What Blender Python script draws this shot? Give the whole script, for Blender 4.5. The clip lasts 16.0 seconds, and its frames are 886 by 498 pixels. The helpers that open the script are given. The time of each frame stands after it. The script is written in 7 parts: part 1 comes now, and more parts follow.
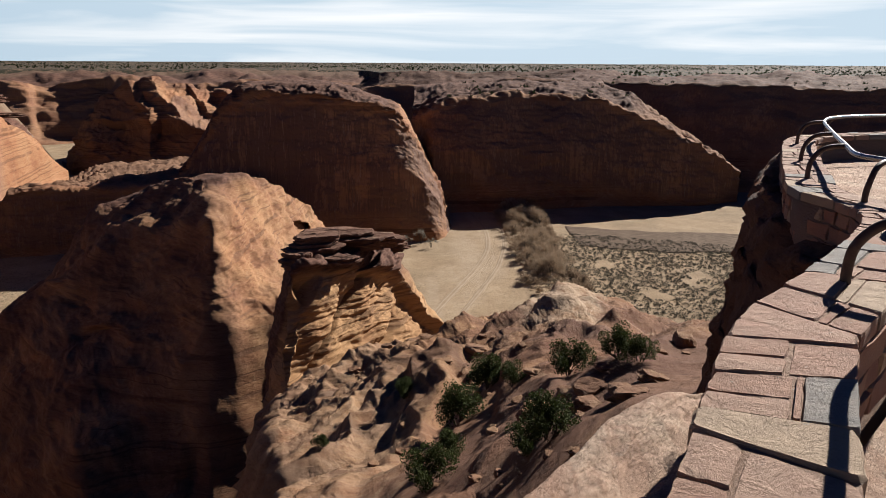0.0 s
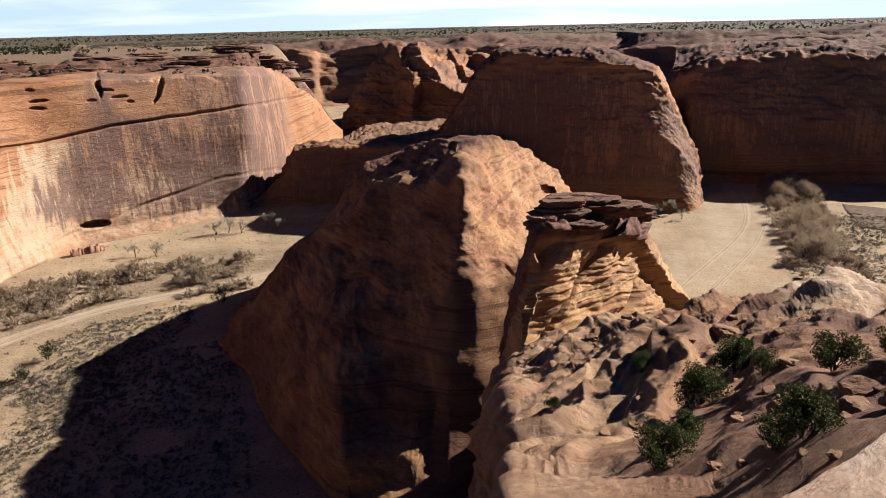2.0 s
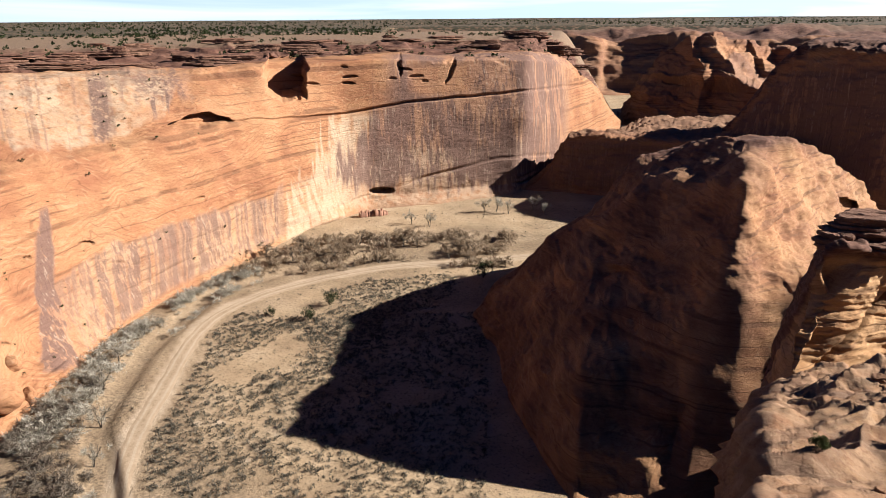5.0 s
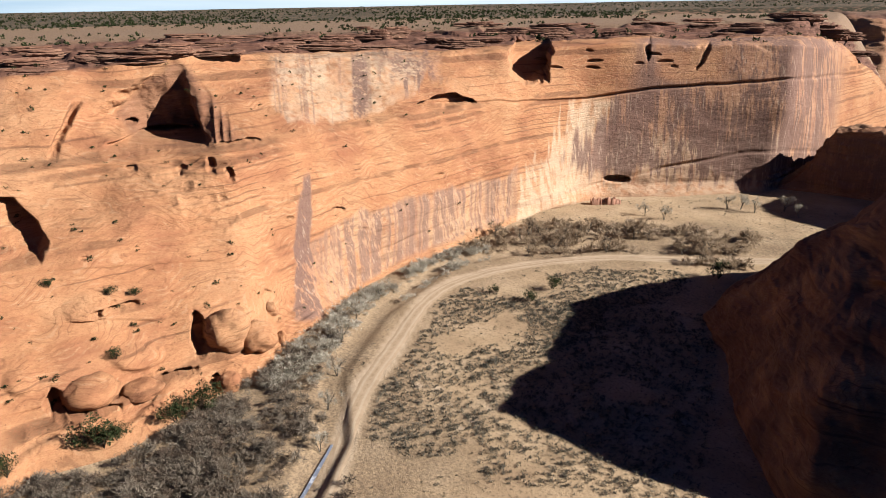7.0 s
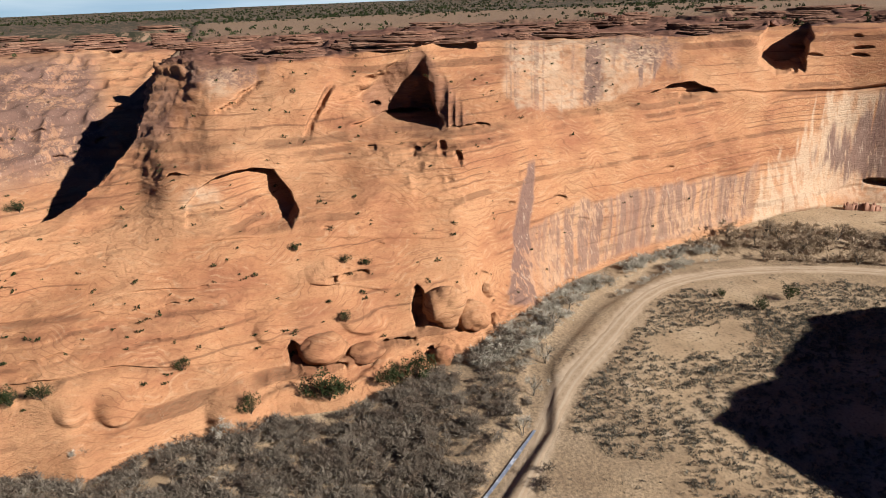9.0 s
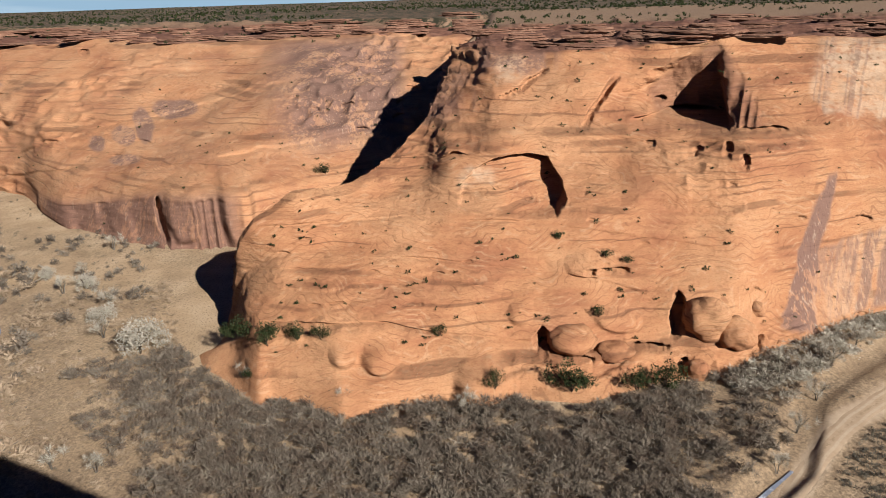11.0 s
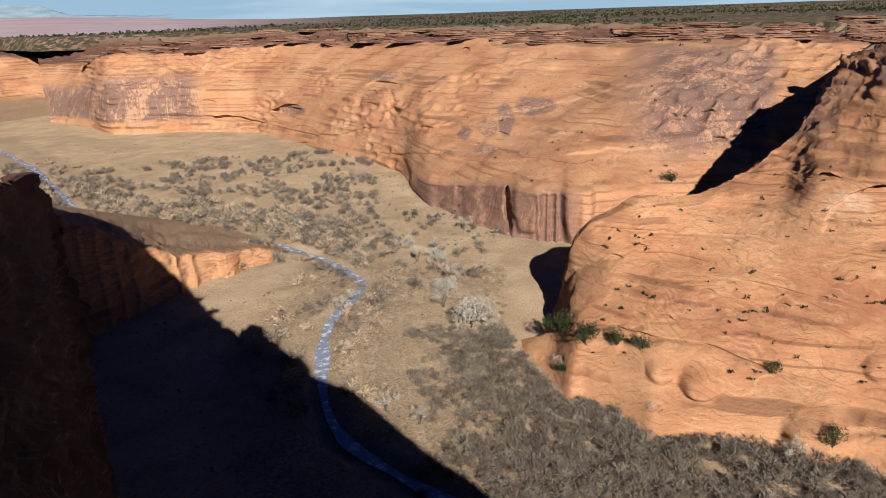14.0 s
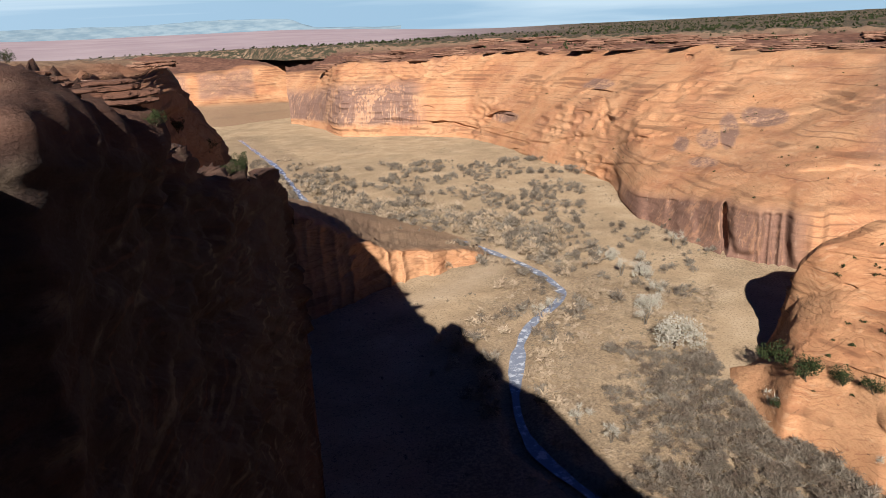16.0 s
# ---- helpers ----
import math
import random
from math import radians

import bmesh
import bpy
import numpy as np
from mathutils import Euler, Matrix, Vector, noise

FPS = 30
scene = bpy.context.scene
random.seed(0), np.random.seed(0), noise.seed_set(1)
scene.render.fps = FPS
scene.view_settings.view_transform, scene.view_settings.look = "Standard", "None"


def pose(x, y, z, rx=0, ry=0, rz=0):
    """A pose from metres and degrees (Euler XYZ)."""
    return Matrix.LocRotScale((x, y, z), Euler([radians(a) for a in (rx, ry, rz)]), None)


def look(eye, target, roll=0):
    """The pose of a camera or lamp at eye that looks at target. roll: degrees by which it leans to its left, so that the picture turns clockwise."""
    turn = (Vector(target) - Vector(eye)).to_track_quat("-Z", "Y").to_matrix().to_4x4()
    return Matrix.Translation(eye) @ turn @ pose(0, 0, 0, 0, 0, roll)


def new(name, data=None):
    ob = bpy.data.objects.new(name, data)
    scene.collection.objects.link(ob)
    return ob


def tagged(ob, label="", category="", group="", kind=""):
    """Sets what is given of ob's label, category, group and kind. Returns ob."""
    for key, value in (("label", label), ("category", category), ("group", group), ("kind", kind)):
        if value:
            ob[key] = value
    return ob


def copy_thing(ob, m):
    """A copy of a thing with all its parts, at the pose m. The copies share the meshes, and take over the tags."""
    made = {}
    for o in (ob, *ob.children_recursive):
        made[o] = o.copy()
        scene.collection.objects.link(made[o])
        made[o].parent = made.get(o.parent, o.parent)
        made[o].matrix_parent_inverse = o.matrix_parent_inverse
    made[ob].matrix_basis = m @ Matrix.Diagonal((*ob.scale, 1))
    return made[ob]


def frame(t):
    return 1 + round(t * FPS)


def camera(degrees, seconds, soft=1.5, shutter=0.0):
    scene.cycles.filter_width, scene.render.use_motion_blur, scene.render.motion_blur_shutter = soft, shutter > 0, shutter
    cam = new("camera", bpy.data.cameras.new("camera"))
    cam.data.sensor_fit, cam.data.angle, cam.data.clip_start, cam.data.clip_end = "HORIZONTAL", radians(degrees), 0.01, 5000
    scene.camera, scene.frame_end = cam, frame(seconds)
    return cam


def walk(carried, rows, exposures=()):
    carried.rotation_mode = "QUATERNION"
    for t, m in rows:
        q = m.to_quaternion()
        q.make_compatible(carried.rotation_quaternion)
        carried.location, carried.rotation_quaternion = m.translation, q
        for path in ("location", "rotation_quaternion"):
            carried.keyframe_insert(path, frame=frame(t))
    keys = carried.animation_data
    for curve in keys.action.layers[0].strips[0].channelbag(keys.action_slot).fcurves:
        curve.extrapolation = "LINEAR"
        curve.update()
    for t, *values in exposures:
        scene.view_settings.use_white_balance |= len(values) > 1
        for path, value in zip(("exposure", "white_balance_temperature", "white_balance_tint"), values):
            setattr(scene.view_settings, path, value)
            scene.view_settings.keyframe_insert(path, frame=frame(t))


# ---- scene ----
# Eye level is z = 0; the canyon floor lies 100 m below. Bearings are degrees to the left of +y.
FLOOR = -100.0
REACH = 0.15          # the camera is held this far before the turning body
cam = camera(63.5, 16.0, soft=0.5)
TURNS = [  # seconds, bearing, pitch, roll
    (0, 0.20, -14.65, 0.34),
    (0.5, 6.53, -14.83, -0.70),
    (1, 12.21, -15.52, -0.93),
    (1.5, 15.46, -16.96, -0.71),
    (2, 20.28, -17.29, -1.35),
    (2.5, 24.28, -17.65, -1.72),
    (3, 29.81, -17.48, -1.92),
    (3.2, 31.72, -17.32, -1.75),
    (5.3, 44.22, -18.56, -0.64),
    (5.5, 46.05, -18.92, -0.89),
    (6, 50.55, -17.97, -1.25),
    (6.5, 56.26, -19.13, -0.94),
    (7, 60.91, -18.91, -1.05),
    (7.5, 65.77, -19.21, -1.45),
    (8, 70.39, -19.30, -2.11),
    (8.2, 72.81, -19.27, -2.27),
    (10.3, 89.20, -19.96, -2.21),
    (10.5, 92.19, -19.99, -2.25),
    (11, 101.18, -19.36, -1.85),
    (11.5, 107.11, -19.32, -1.09),
    (12, 112.77, -18.49, -1.02),
    (12.5, 117.04, -18.11, -0.84),
    (13, 121.17, -17.93, -1.40),
    (13.5, 124.41, -17.90, -1.61),
    (14, 128.79, -18.31, -1.88),
    (14.5, 133.66, -17.98, -2.41),
    (15, 138.20, -17.91, -3.01),
    (15.5, 142.05, -17.53, -3.07),
    (16, 145.65, -17.05, -2.89),
]


def held(bearing, pitch, roll):
    a = radians(bearing)
    x, y = -math.sin(a) * REACH, math.cos(a) * REACH - REACH
    return pose(x, y, 0, 90 + pitch, 0, bearing) @ pose(0, 0, 0, 0, 0, roll)


walk(cam, [(t, held(b, p, r)) for t, b, p, r in TURNS], [(0.0, 1.12), (3.0, 1.7), (5.5, 1.7), (8.0, 1.42), (10.5, 1.3), (12.5, 1.33), (14.5, 1.36), (16.0, 1.5)])

# ---- world and sun ----
SUN_BEARING, SUN_HEIGHT = -42.0, 28.3
world = bpy.data.worlds.new("sky")
scene.world = world
world.use_nodes = True
wt = world.node_tree
wt.nodes.clear()
w_out = wt.nodes.new("ShaderNodeOutputWorld")
w_bg = wt.nodes.new("ShaderNodeBackground")
w_sky = wt.nodes.new("ShaderNodeTexSky")
w_sky.sky_type = "NISHITA"
w_sky.sun_disc = False
w_sky.sun_elevation = radians(SUN_HEIGHT)
w_sky.sun_rotation = radians(-SUN_BEARING)
w_sky.altitude = 1700
w_sky.air_density = 0.8
w_sky.dust_density = 0.4
# pale haze low over the horizon, with thin streaks of high cloud
w_geo = wt.nodes.new("ShaderNodeTexCoord")
w_sep = wt.nodes.new("ShaderNodeSeparateXYZ")
wt.links.new(w_geo.outputs["Generated"], w_sep.inputs[0])
w_map = wt.nodes.new("ShaderNodeMapping")
w_map.inputs["Scale"].default_value = (1.6, 1.6, 22.0)
wt.links.new(w_geo.outputs["Generated"], w_map.inputs["Vector"])
w_noise = wt.nodes.new("ShaderNodeTexNoise")
w_noise.inputs["Scale"].default_value, w_noise.inputs["Detail"].default_value, w_noise.inputs["Distortion"].default_value = 1.3, 7, 0.5
wt.links.new(w_map.outputs[0], w_noise.inputs["Vector"])
w_low = wt.nodes.new("ShaderNodeMapRange")
w_low.interpolation_type = "SMOOTHSTEP"
for k, v in (("From Min", 0.07), ("From Max", 0.14), ("To Min", 1.0), ("To Max", 0.0)):
    w_low.inputs[k].default_value = v
wt.links.new(w_sep.outputs["Z"], w_low.inputs["Value"])
w_cl = wt.nodes.new("ShaderNodeMapRange")
for k, v in (("From Min", 0.45), ("From Max", 0.68), ("To Min", 0.0), ("To Max", 1.0)):
    w_cl.inputs[k].default_value = v
wt.links.new(w_noise.outputs["Fac"], w_cl.inputs["Value"])
w_up = wt.nodes.new("ShaderNodeMapRange")     # nothing but dark ground below the horizon
for k, v in (("From Min", -0.02), ("From Max", -0.005), ("To Min", 0.0), ("To Max", 1.0)):
    w_up.inputs[k].default_value = v
wt.links.new(w_sep.outputs["Z"], w_up.inputs["Value"])
w_cut = wt.nodes.new("ShaderNodeMath")
w_cut.operation = "MULTIPLY"
wt.links.new(w_low.outputs[0], w_cut.inputs[0])
wt.links.new(w_up.outputs[0], w_cut.inputs[1])
w_mul = wt.nodes.new("ShaderNodeMath")
w_mul.operation = "MULTIPLY"
wt.links.new(w_cut.outputs[0], w_mul.inputs[0])
w_mul.inputs[1].default_value = 0.97
w_tint = wt.nodes.new("ShaderNodeMix")
w_tint.data_type = "RGBA"
w_tint.inputs[6].default_value = (76.0, 94.0, 110.0, 1)    # blue-white haze
w_tint.inputs[7].default_value = (124.0, 129.0, 134.0, 1)    # cloud
wt.links.new(w_cl.outputs[0], w_tint.inputs[0])
w_dot = wt.nodes.new("ShaderNodeVectorMath")
w_dot.operation = "DOT_PRODUCT"
w_dot.inputs[1].default_value = (-math.sin(radians(SUN_BEARING)), math.cos(radians(SUN_BEARING)), 0.0)
wt.links.new(w_geo.outputs["Generated"], w_dot.inputs[0])
w_side = wt.nodes.new("ShaderNodeMapRange")
for k, v in (("From Min", -1.0), ("From Max", 0.7), ("To Min", 0.0), ("To Max", 1.0)):
    w_side.inputs[k].default_value = v
wt.links.new(w_dot.outputs["Value"], w_side.inputs["Value"])
w_glow = wt.nodes.new("ShaderNodeMix")
w_glow.data_type = "RGBA"
w_glow.blend_type = "MULTIPLY"
w_glow.inputs[0].default_value = 1.0
w_fade = wt.nodes.new("ShaderNodeMix")
w_fade.data_type = "RGBA"
w_fade.inputs[6].default_value = (0.5, 0.62, 0.7, 1)
w_fade.inputs[7].default_value = (1.1, 1.08, 1.06, 1)
wt.links.new(w_side.outputs[0], w_fade.inputs[0])
wt.links.new(w_tint.outputs[2], w_glow.inputs[6])
wt.links.new(w_fade.outputs[2], w_glow.inputs[7])
w_mix = wt.nodes.new("ShaderNodeMix")
w_mix.data_type = "RGBA"
wt.links.new(w_glow.outputs[2], w_mix.inputs[7])
wt.links.new(w_mul.outputs[0], w_mix.inputs[0])
w_gain = wt.nodes.new("ShaderNodeVectorMath")     # the clear sky above the haze
w_gain.operation = "MULTIPLY"
w_gain.inputs[1].default_value = (0.9, 1.9, 4.6)
wt.links.new(w_sky.outputs[0], w_gain.inputs[0])
wt.links.new(w_gain.outputs[0], w_mix.inputs[6])
wt.links.new(w_mix.outputs[2], w_bg.inputs["Color"])
w_bg.inputs["Strength"].default_value = 0.0035
wt.links.new(w_bg.outputs[0], w_out.inputs["Surface"])

sun_data = bpy.data.lights.new("sun", "SUN")
sun_data.energy = 5.0
sun_data.angle = radians(0.53)
sun_data.color = (1.0, 0.95, 0.88)
sun = new("sun", sun_data)
_b, _h = radians(SUN_BEARING), radians(SUN_HEIGHT)
sun.matrix_world = look((-math.sin(_b) * math.cos(_h) * 100, math.cos(_b) * math.cos(_h) * 100, math.sin(_h) * 100), (0, 0, 0))

# ---- noise ----
def _hash(ix, iy, iz, seed):
    h = (ix * 374761393 + iy * 668265263 + iz * 2147483647 + seed * 1274126177) & 0xFFFFFFFF
    h = ((h ^ (h >> 13)) * 1274126177) & 0xFFFFFFFF
    h = h ^ (h >> 16)
    return (h & 0xFFFFFF) / float(0xFFFFFF) * 2 - 1


def vnoise(x, y, z, seed=0):
    """Smooth value noise, -1 to 1."""
    fx, fy, fz = np.floor(x), np.floor(y), np.floor(z)
    ix, iy, iz = fx.astype(np.int64), fy.astype(np.int64), fz.astype(np.int64)
    u, v, w = x - fx, y - fy, z - fz
    u, v, w = (q * q * q * (q * (q * 6 - 15) + 10) for q in (u, v, w))
    out = 0
    for a in (0, 1):
        for b in (0, 1):
            for c in (0, 1):
                k = (u if a else 1 - u) * (v if b else 1 - v) * (w if c else 1 - w)
                out = out + k * _hash(ix + a, iy + b, iz + c, seed)
    return out


def fbm(x, y, z, octaves=4, seed=0, gain=0.5):
    out, amp, tot, k = 0, 1.0, 0.0, 1.0
    for o in range(octaves):
        out = out + amp * vnoise(x * k + 17.3 * o, y * k - 9.1 * o, z * k + 5.7 * o, seed + o)
        tot += amp
        amp *= gain
        k *= 2.03
    return out / tot


def smooth(a, b, x):
    t = np.clip((x - a) / (b - a), 0, 1)
    return t * t * (3 - 2 * t)


def layers(s, height, seed=0):
    """Ledges of uneven depth: a step profile over the stratum height s, -1 to 1."""
    q = s / height
    i = np.floor(q)
    f = q - i
    z = np.zeros_like(i)
    a = _hash(i.astype(np.int64), z.astype(np.int64), z.astype(np.int64), seed)
    b = _hash((i + 1).astype(np.int64), z.astype(np.int64), z.astype(np.int64), seed)
    return a + (b - a) * smooth(0.72, 0.98, f)


# ---- materials ----
def nodes_of(name):
    m = bpy.data.materials.new(name)
    m.use_nodes = True
    t = m.node_tree
    t.nodes.clear()
    out = t.nodes.new("ShaderNodeOutputMaterial")
    b = t.nodes.new("ShaderNodeBsdfPrincipled")
    t.links.new(b.outputs[0], out.inputs[0])
    return m, t, b


TONE = 0.46     # one scale for the colours of rock and soil


class Net:
    """Short hand for building node trees."""

    def __init__(self, tree):
        self.t = tree
        self.geo = tree.nodes.new("ShaderNodeNewGeometry")

    def put(self, node, key, v):
        if hasattr(v, "is_output"):
            self.t.links.new(v, node.inputs[key])
        else:
            node.inputs[key].default_value = v

    def noise(self, scale, detail=6, rough=0.55, stretch=(1, 1, 1), at=None, warp=0.0):
        mp = self.t.nodes.new("ShaderNodeMapping")
        mp.inputs["Scale"].default_value = stretch
        self.t.links.new(at or self.geo.outputs["Position"], mp.inputs["Vector"])
        n = self.t.nodes.new("ShaderNodeTexNoise")
        n.inputs["Scale"].default_value, n.inputs["Detail"].default_value = scale, detail
        n.inputs["Roughness"].default_value, n.inputs["Distortion"].default_value = rough, warp
        self.t.links.new(mp.outputs[0], n.inputs["Vector"])
        return n.outputs["Fac"]

    def line(self, w, scale, detail, rough):
        """Noise along one number."""
        n = self.t.nodes.new("ShaderNodeTexNoise")
        n.noise_dimensions = "1D"
        n.inputs["Scale"].default_value, n.inputs["Detail"].default_value, n.inputs["Roughness"].default_value = scale, detail, rough
        self.t.links.new(w, n.inputs["W"])
        return n.outputs["Fac"]

    def ramp(self, fac, stops):
        r = self.t.nodes.new("ShaderNodeValToRGB")
        el = r.color_ramp.elements
        while len(el) < len(stops):
            el.new(0.5)
        for e, (p, c) in zip(el, stops):
            e.position, e.color = p, (*(TONE * q for q in c), 1)
        self.put(r, "Fac", fac)
        return r.outputs[0]

    def step(self, fac, a, b, lo=0.0, hi=1.0):
        m = self.t.nodes.new("ShaderNodeMapRange")
        m.interpolation_type = "SMOOTHSTEP"
        self.put(m, "Value", fac)
        for k, v in (("From Min", a), ("From Max", b), ("To Min", lo), ("To Max", hi)):
            m.inputs[k].default_value = v
        return m.outputs[0]

    def math(self, op, a, b=0.0):
        m = self.t.nodes.new("ShaderNodeMath")
        m.operation = op
        self.put(m, 0, a)
        self.put(m, 1, b)
        return m.outputs[0]

    def mix(self, fac, a, b, kind="MIX"):
        m = self.t.nodes.new("ShaderNodeMix")
        m.data_type, m.blend_type = "RGBA", kind
        self.put(m, 0, fac)
        for k, v in ((6, a), (7, b)):
            self.put(m, k, v if hasattr(v, "is_output") else (*(TONE * q for q in v), 1))
        return m.outputs[2]

    def attr(self, name):
        a = self.t.nodes.new("ShaderNodeAttribute")
        a.attribute_name = name
        return a.outputs["Color"], a.outputs["Fac"]

    def channels(self, colour):
        s = self.t.nodes.new("ShaderNodeSeparateColor")
        self.t.links.new(colour, s.inputs[0])
        return s.outputs[0], s.outputs[1], s.outputs[2]

    def bump(self, height, strength, dist, normal=None):
        b = self.t.nodes.new("ShaderNodeBump")
        b.inputs["Strength"].default_value, b.inputs["Distance"].default_value = strength, dist
        self.t.links.new(height, b.inputs["Height"])
        if normal is not None:
            self.t.links.new(normal, b.inputs["Normal"])
        return b.outputs[0]


def rock_material(name, light, mid, dark, scale=1.0, bump=1.0, soil_tones=((0.22, 0.14, 0.09), (0.38, 0.265, 0.175), (0.5, 0.37, 0.25))):
    """Cross-bedded sandstone: grain, bedding lines, blotches, desert varnish and some painted shade (mask red), dark
    cap rock and painted shade (green), soil (blue), bleached rock and some painted sunlight (pale).
    """
    m, t, b = nodes_of(name)
    n = Net(t)
    mask, _ = n.attr("mask")
    _, bleach = n.attr("pale")
    varnish, cap, soil = n.channels(mask)
    big = n.noise(0.035 * scale, 5, 0.6)
    col = n.ramp(big, [(0.34, dark), (0.48, mid), (0.62, light)])
    # beds: a warped stratum height drives bands and thin dark partings
    sep = t.nodes.new("ShaderNodeSeparateXYZ")
    t.links.new(n.geo.outputs["Position"], sep.inputs[0])
    swirl = n.noise(0.03 * scale, 3, 0.5, (1, 1, 0.7))
    level = n.math("ADD", n.math("MULTIPLY", sep.outputs[2], scale), n.math("MULTIPLY", swirl, 4.0))
    band = n.line(level, 0.22, 3, 0.6)
    calm = n.step(varnish, 0.0, 0.8, 1.0, 0.15)
    col = n.mix(n.math("MULTIPLY", calm, n.step(band, 0.35, 0.68)), n.mix(0.15, col, dark), n.mix(0.35, col, light))
    # cross-bedding: each set of beds dips its own way
    cells = t.nodes.new("ShaderNodeTexVoronoi")
    cells.inputs["Scale"].default_value = 1.0
    cmap = t.nodes.new("ShaderNodeMapping")
    cmap.inputs["Scale"].default_value = (0.026 * scale, 0.026 * scale, 0.075 * scale)
    t.links.new(n.geo.outputs["Position"], cmap.inputs["Vector"])
    wob = t.nodes.new("ShaderNodeTexNoise")
    wob.inputs["Scale"].default_value, wob.inputs["Detail"].default_value = 1.6, 3
    t.links.new(cmap.outputs[0], wob.inputs["Vector"])
    add = t.nodes.new("ShaderNodeVectorMath")
    add.operation = "MULTIPLY_ADD"
    t.links.new(wob.outputs["Color"], add.inputs[0])
    add.inputs[1].default_value = (0.8, 0.8, 0.5)
    t.links.new(cmap.outputs[0], add.inputs[2])
    t.links.new(add.outputs[0], cells.inputs["Vector"])
    dip = t.nodes.new("ShaderNodeVectorMath")
    dip.operation = "MULTIPLY_ADD"
    t.links.new(cells.outputs["Color"], dip.inputs[0])
    dip.inputs[1].default_value = (0.7, 0.7, 0.0)
    dip.inputs[2].default_value = (-0.35, -0.35, 1.0)
    dot = t.nodes.new("ShaderNodeVectorMath")
    dot.operation = "DOT_PRODUCT"
    t.links.new(dip.outputs[0], dot.inputs[0])
    t.links.new(n.geo.outputs["Position"], dot.inputs[1])
    cross = n.math("ADD", n.math("MULTIPLY", dot.outputs["Value"], scale), n.math("MULTIPLY", n.noise(0.12 * scale, 2, 0.5), 5.0))
    thin = n.line(cross, 1.0, 4, 0.72)
    gate = n.noise(0.07 * scale, 4, 0.6)
    col = n.mix(n.math("MULTIPLY", n.step(thin, 0.5, 0.6), n.math("MULTIPLY", calm, n.step(gate, 0.46, 0.66, 0.04, 0.38))), col, n.mix(0.75, col, (0.12, 0.05, 0.03)))
    # swirling hair lines of the dune beds
    swirl2 = n.noise(0.055 * scale, 2, 0.45)
    waves = n.math("PINGPONG", n.math("ADD", n.math("MULTIPLY", cross, 0.5), n.math("MULTIPLY", swirl2, 9.0)), 0.5)
    hair = n.math("MULTIPLY", n.step(waves, 0.03, 0.1, 1.0, 0.0), n.step(n.noise(0.09 * scale, 5, 0.65), 0.42, 0.56))
    col = n.mix(n.math("MULTIPLY", hair, n.math("MULTIPLY", calm, 0.42)), col, (0.2, 0.085, 0.045))
    glint = n.math("MULTIPLY", n.step(waves, 0.3, 0.44), n.step(n.noise(0.16 * scale, 4, 0.6), 0.48, 0.62))
    col = n.mix(n.math("MULTIPLY", glint, n.math("MULTIPLY", calm, 0.4)), col, n.mix(0.4, light, (0.8, 0.62, 0.42)))
    part_line = n.math("ABSOLUTE", n.math("SUBTRACT", n.line(level, 0.13, 1, 0.5), 0.5))
    parting = n.math("MULTIPLY", n.step(part_line, 0.008, 0.025, 1.0, 0.0), n.step(n.noise(0.03 * scale, 3, 0.6), 0.44, 0.54))
    col = n.mix(n.math("MULTIPLY", parting, n.math("MULTIPLY", calm, 0.5)), col, (0.09, 0.04, 0.025))
    fine = n.noise(3.0 * scale, 8, 0.75, (0.5, 0.5, 1.4))
    col = n.mix(n.step(fine, 0.5, 0.6), col, n.mix(0.5, col, dark))
    mott = n.noise(0.9 * scale, 5, 0.72, (0.7, 0.7, 1.3))
    col = n.mix(n.step(mott, 0.53, 0.6, 0.0, 0.2), col, dark)
    col = n.mix(n.step(mott, 0.42, 0.36, 0.0, 0.22), col, light)
    pit = n.noise(0.55 * scale, 6, 0.7, (1, 1, 1.7))
    col = n.mix(n.step(pit, 0.64, 0.68, 0.0, 0.65), col, (0.13, 0.065, 0.035))
    # water streaks run straight down the faces
    streak = n.noise(0.5 * scale, 6, 0.66, (1, 1, 0.012))
    streak2 = n.noise(1.3 * scale, 4, 0.6, (1, 1, 0.01))
    patch = n.noise(0.05 * scale, 4, 0.6, (1, 1, 0.35))
    col = n.mix(n.math("MULTIPLY", varnish, 0.5), col, (0.53, 0.325, 0.225))
    # bleached, freshly bared rock, and faces paled to look sunlit
    worn = n.noise(0.3 * scale, 5, 0.6, (1, 1, 0.25))
    col = n.mix(n.math("MULTIPLY", bleach, n.step(worn, 0.36, 0.56, 0.2, 0.75)), col, n.mix(n.step(fine, 0.5, 0.62, 0.0, 0.4), (0.76, 0.58, 0.41), (0.55, 0.36, 0.24)))
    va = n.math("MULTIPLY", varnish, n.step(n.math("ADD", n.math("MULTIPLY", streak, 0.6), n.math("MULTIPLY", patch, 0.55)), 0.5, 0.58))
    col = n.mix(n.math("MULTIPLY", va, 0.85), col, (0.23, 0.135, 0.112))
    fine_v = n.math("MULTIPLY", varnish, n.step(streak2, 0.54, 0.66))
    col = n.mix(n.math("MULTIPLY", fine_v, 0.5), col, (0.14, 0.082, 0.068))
    pale = n.math("MULTIPLY", varnish, n.step(n.noise(0.8 * scale, 4, 0.6, (1, 1, 0.009)), 0.58, 0.7))
    col = n.mix(n.math("MULTIPLY", pale, 0.5), col, (0.7, 0.53, 0.4))
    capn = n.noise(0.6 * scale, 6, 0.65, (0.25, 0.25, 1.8))
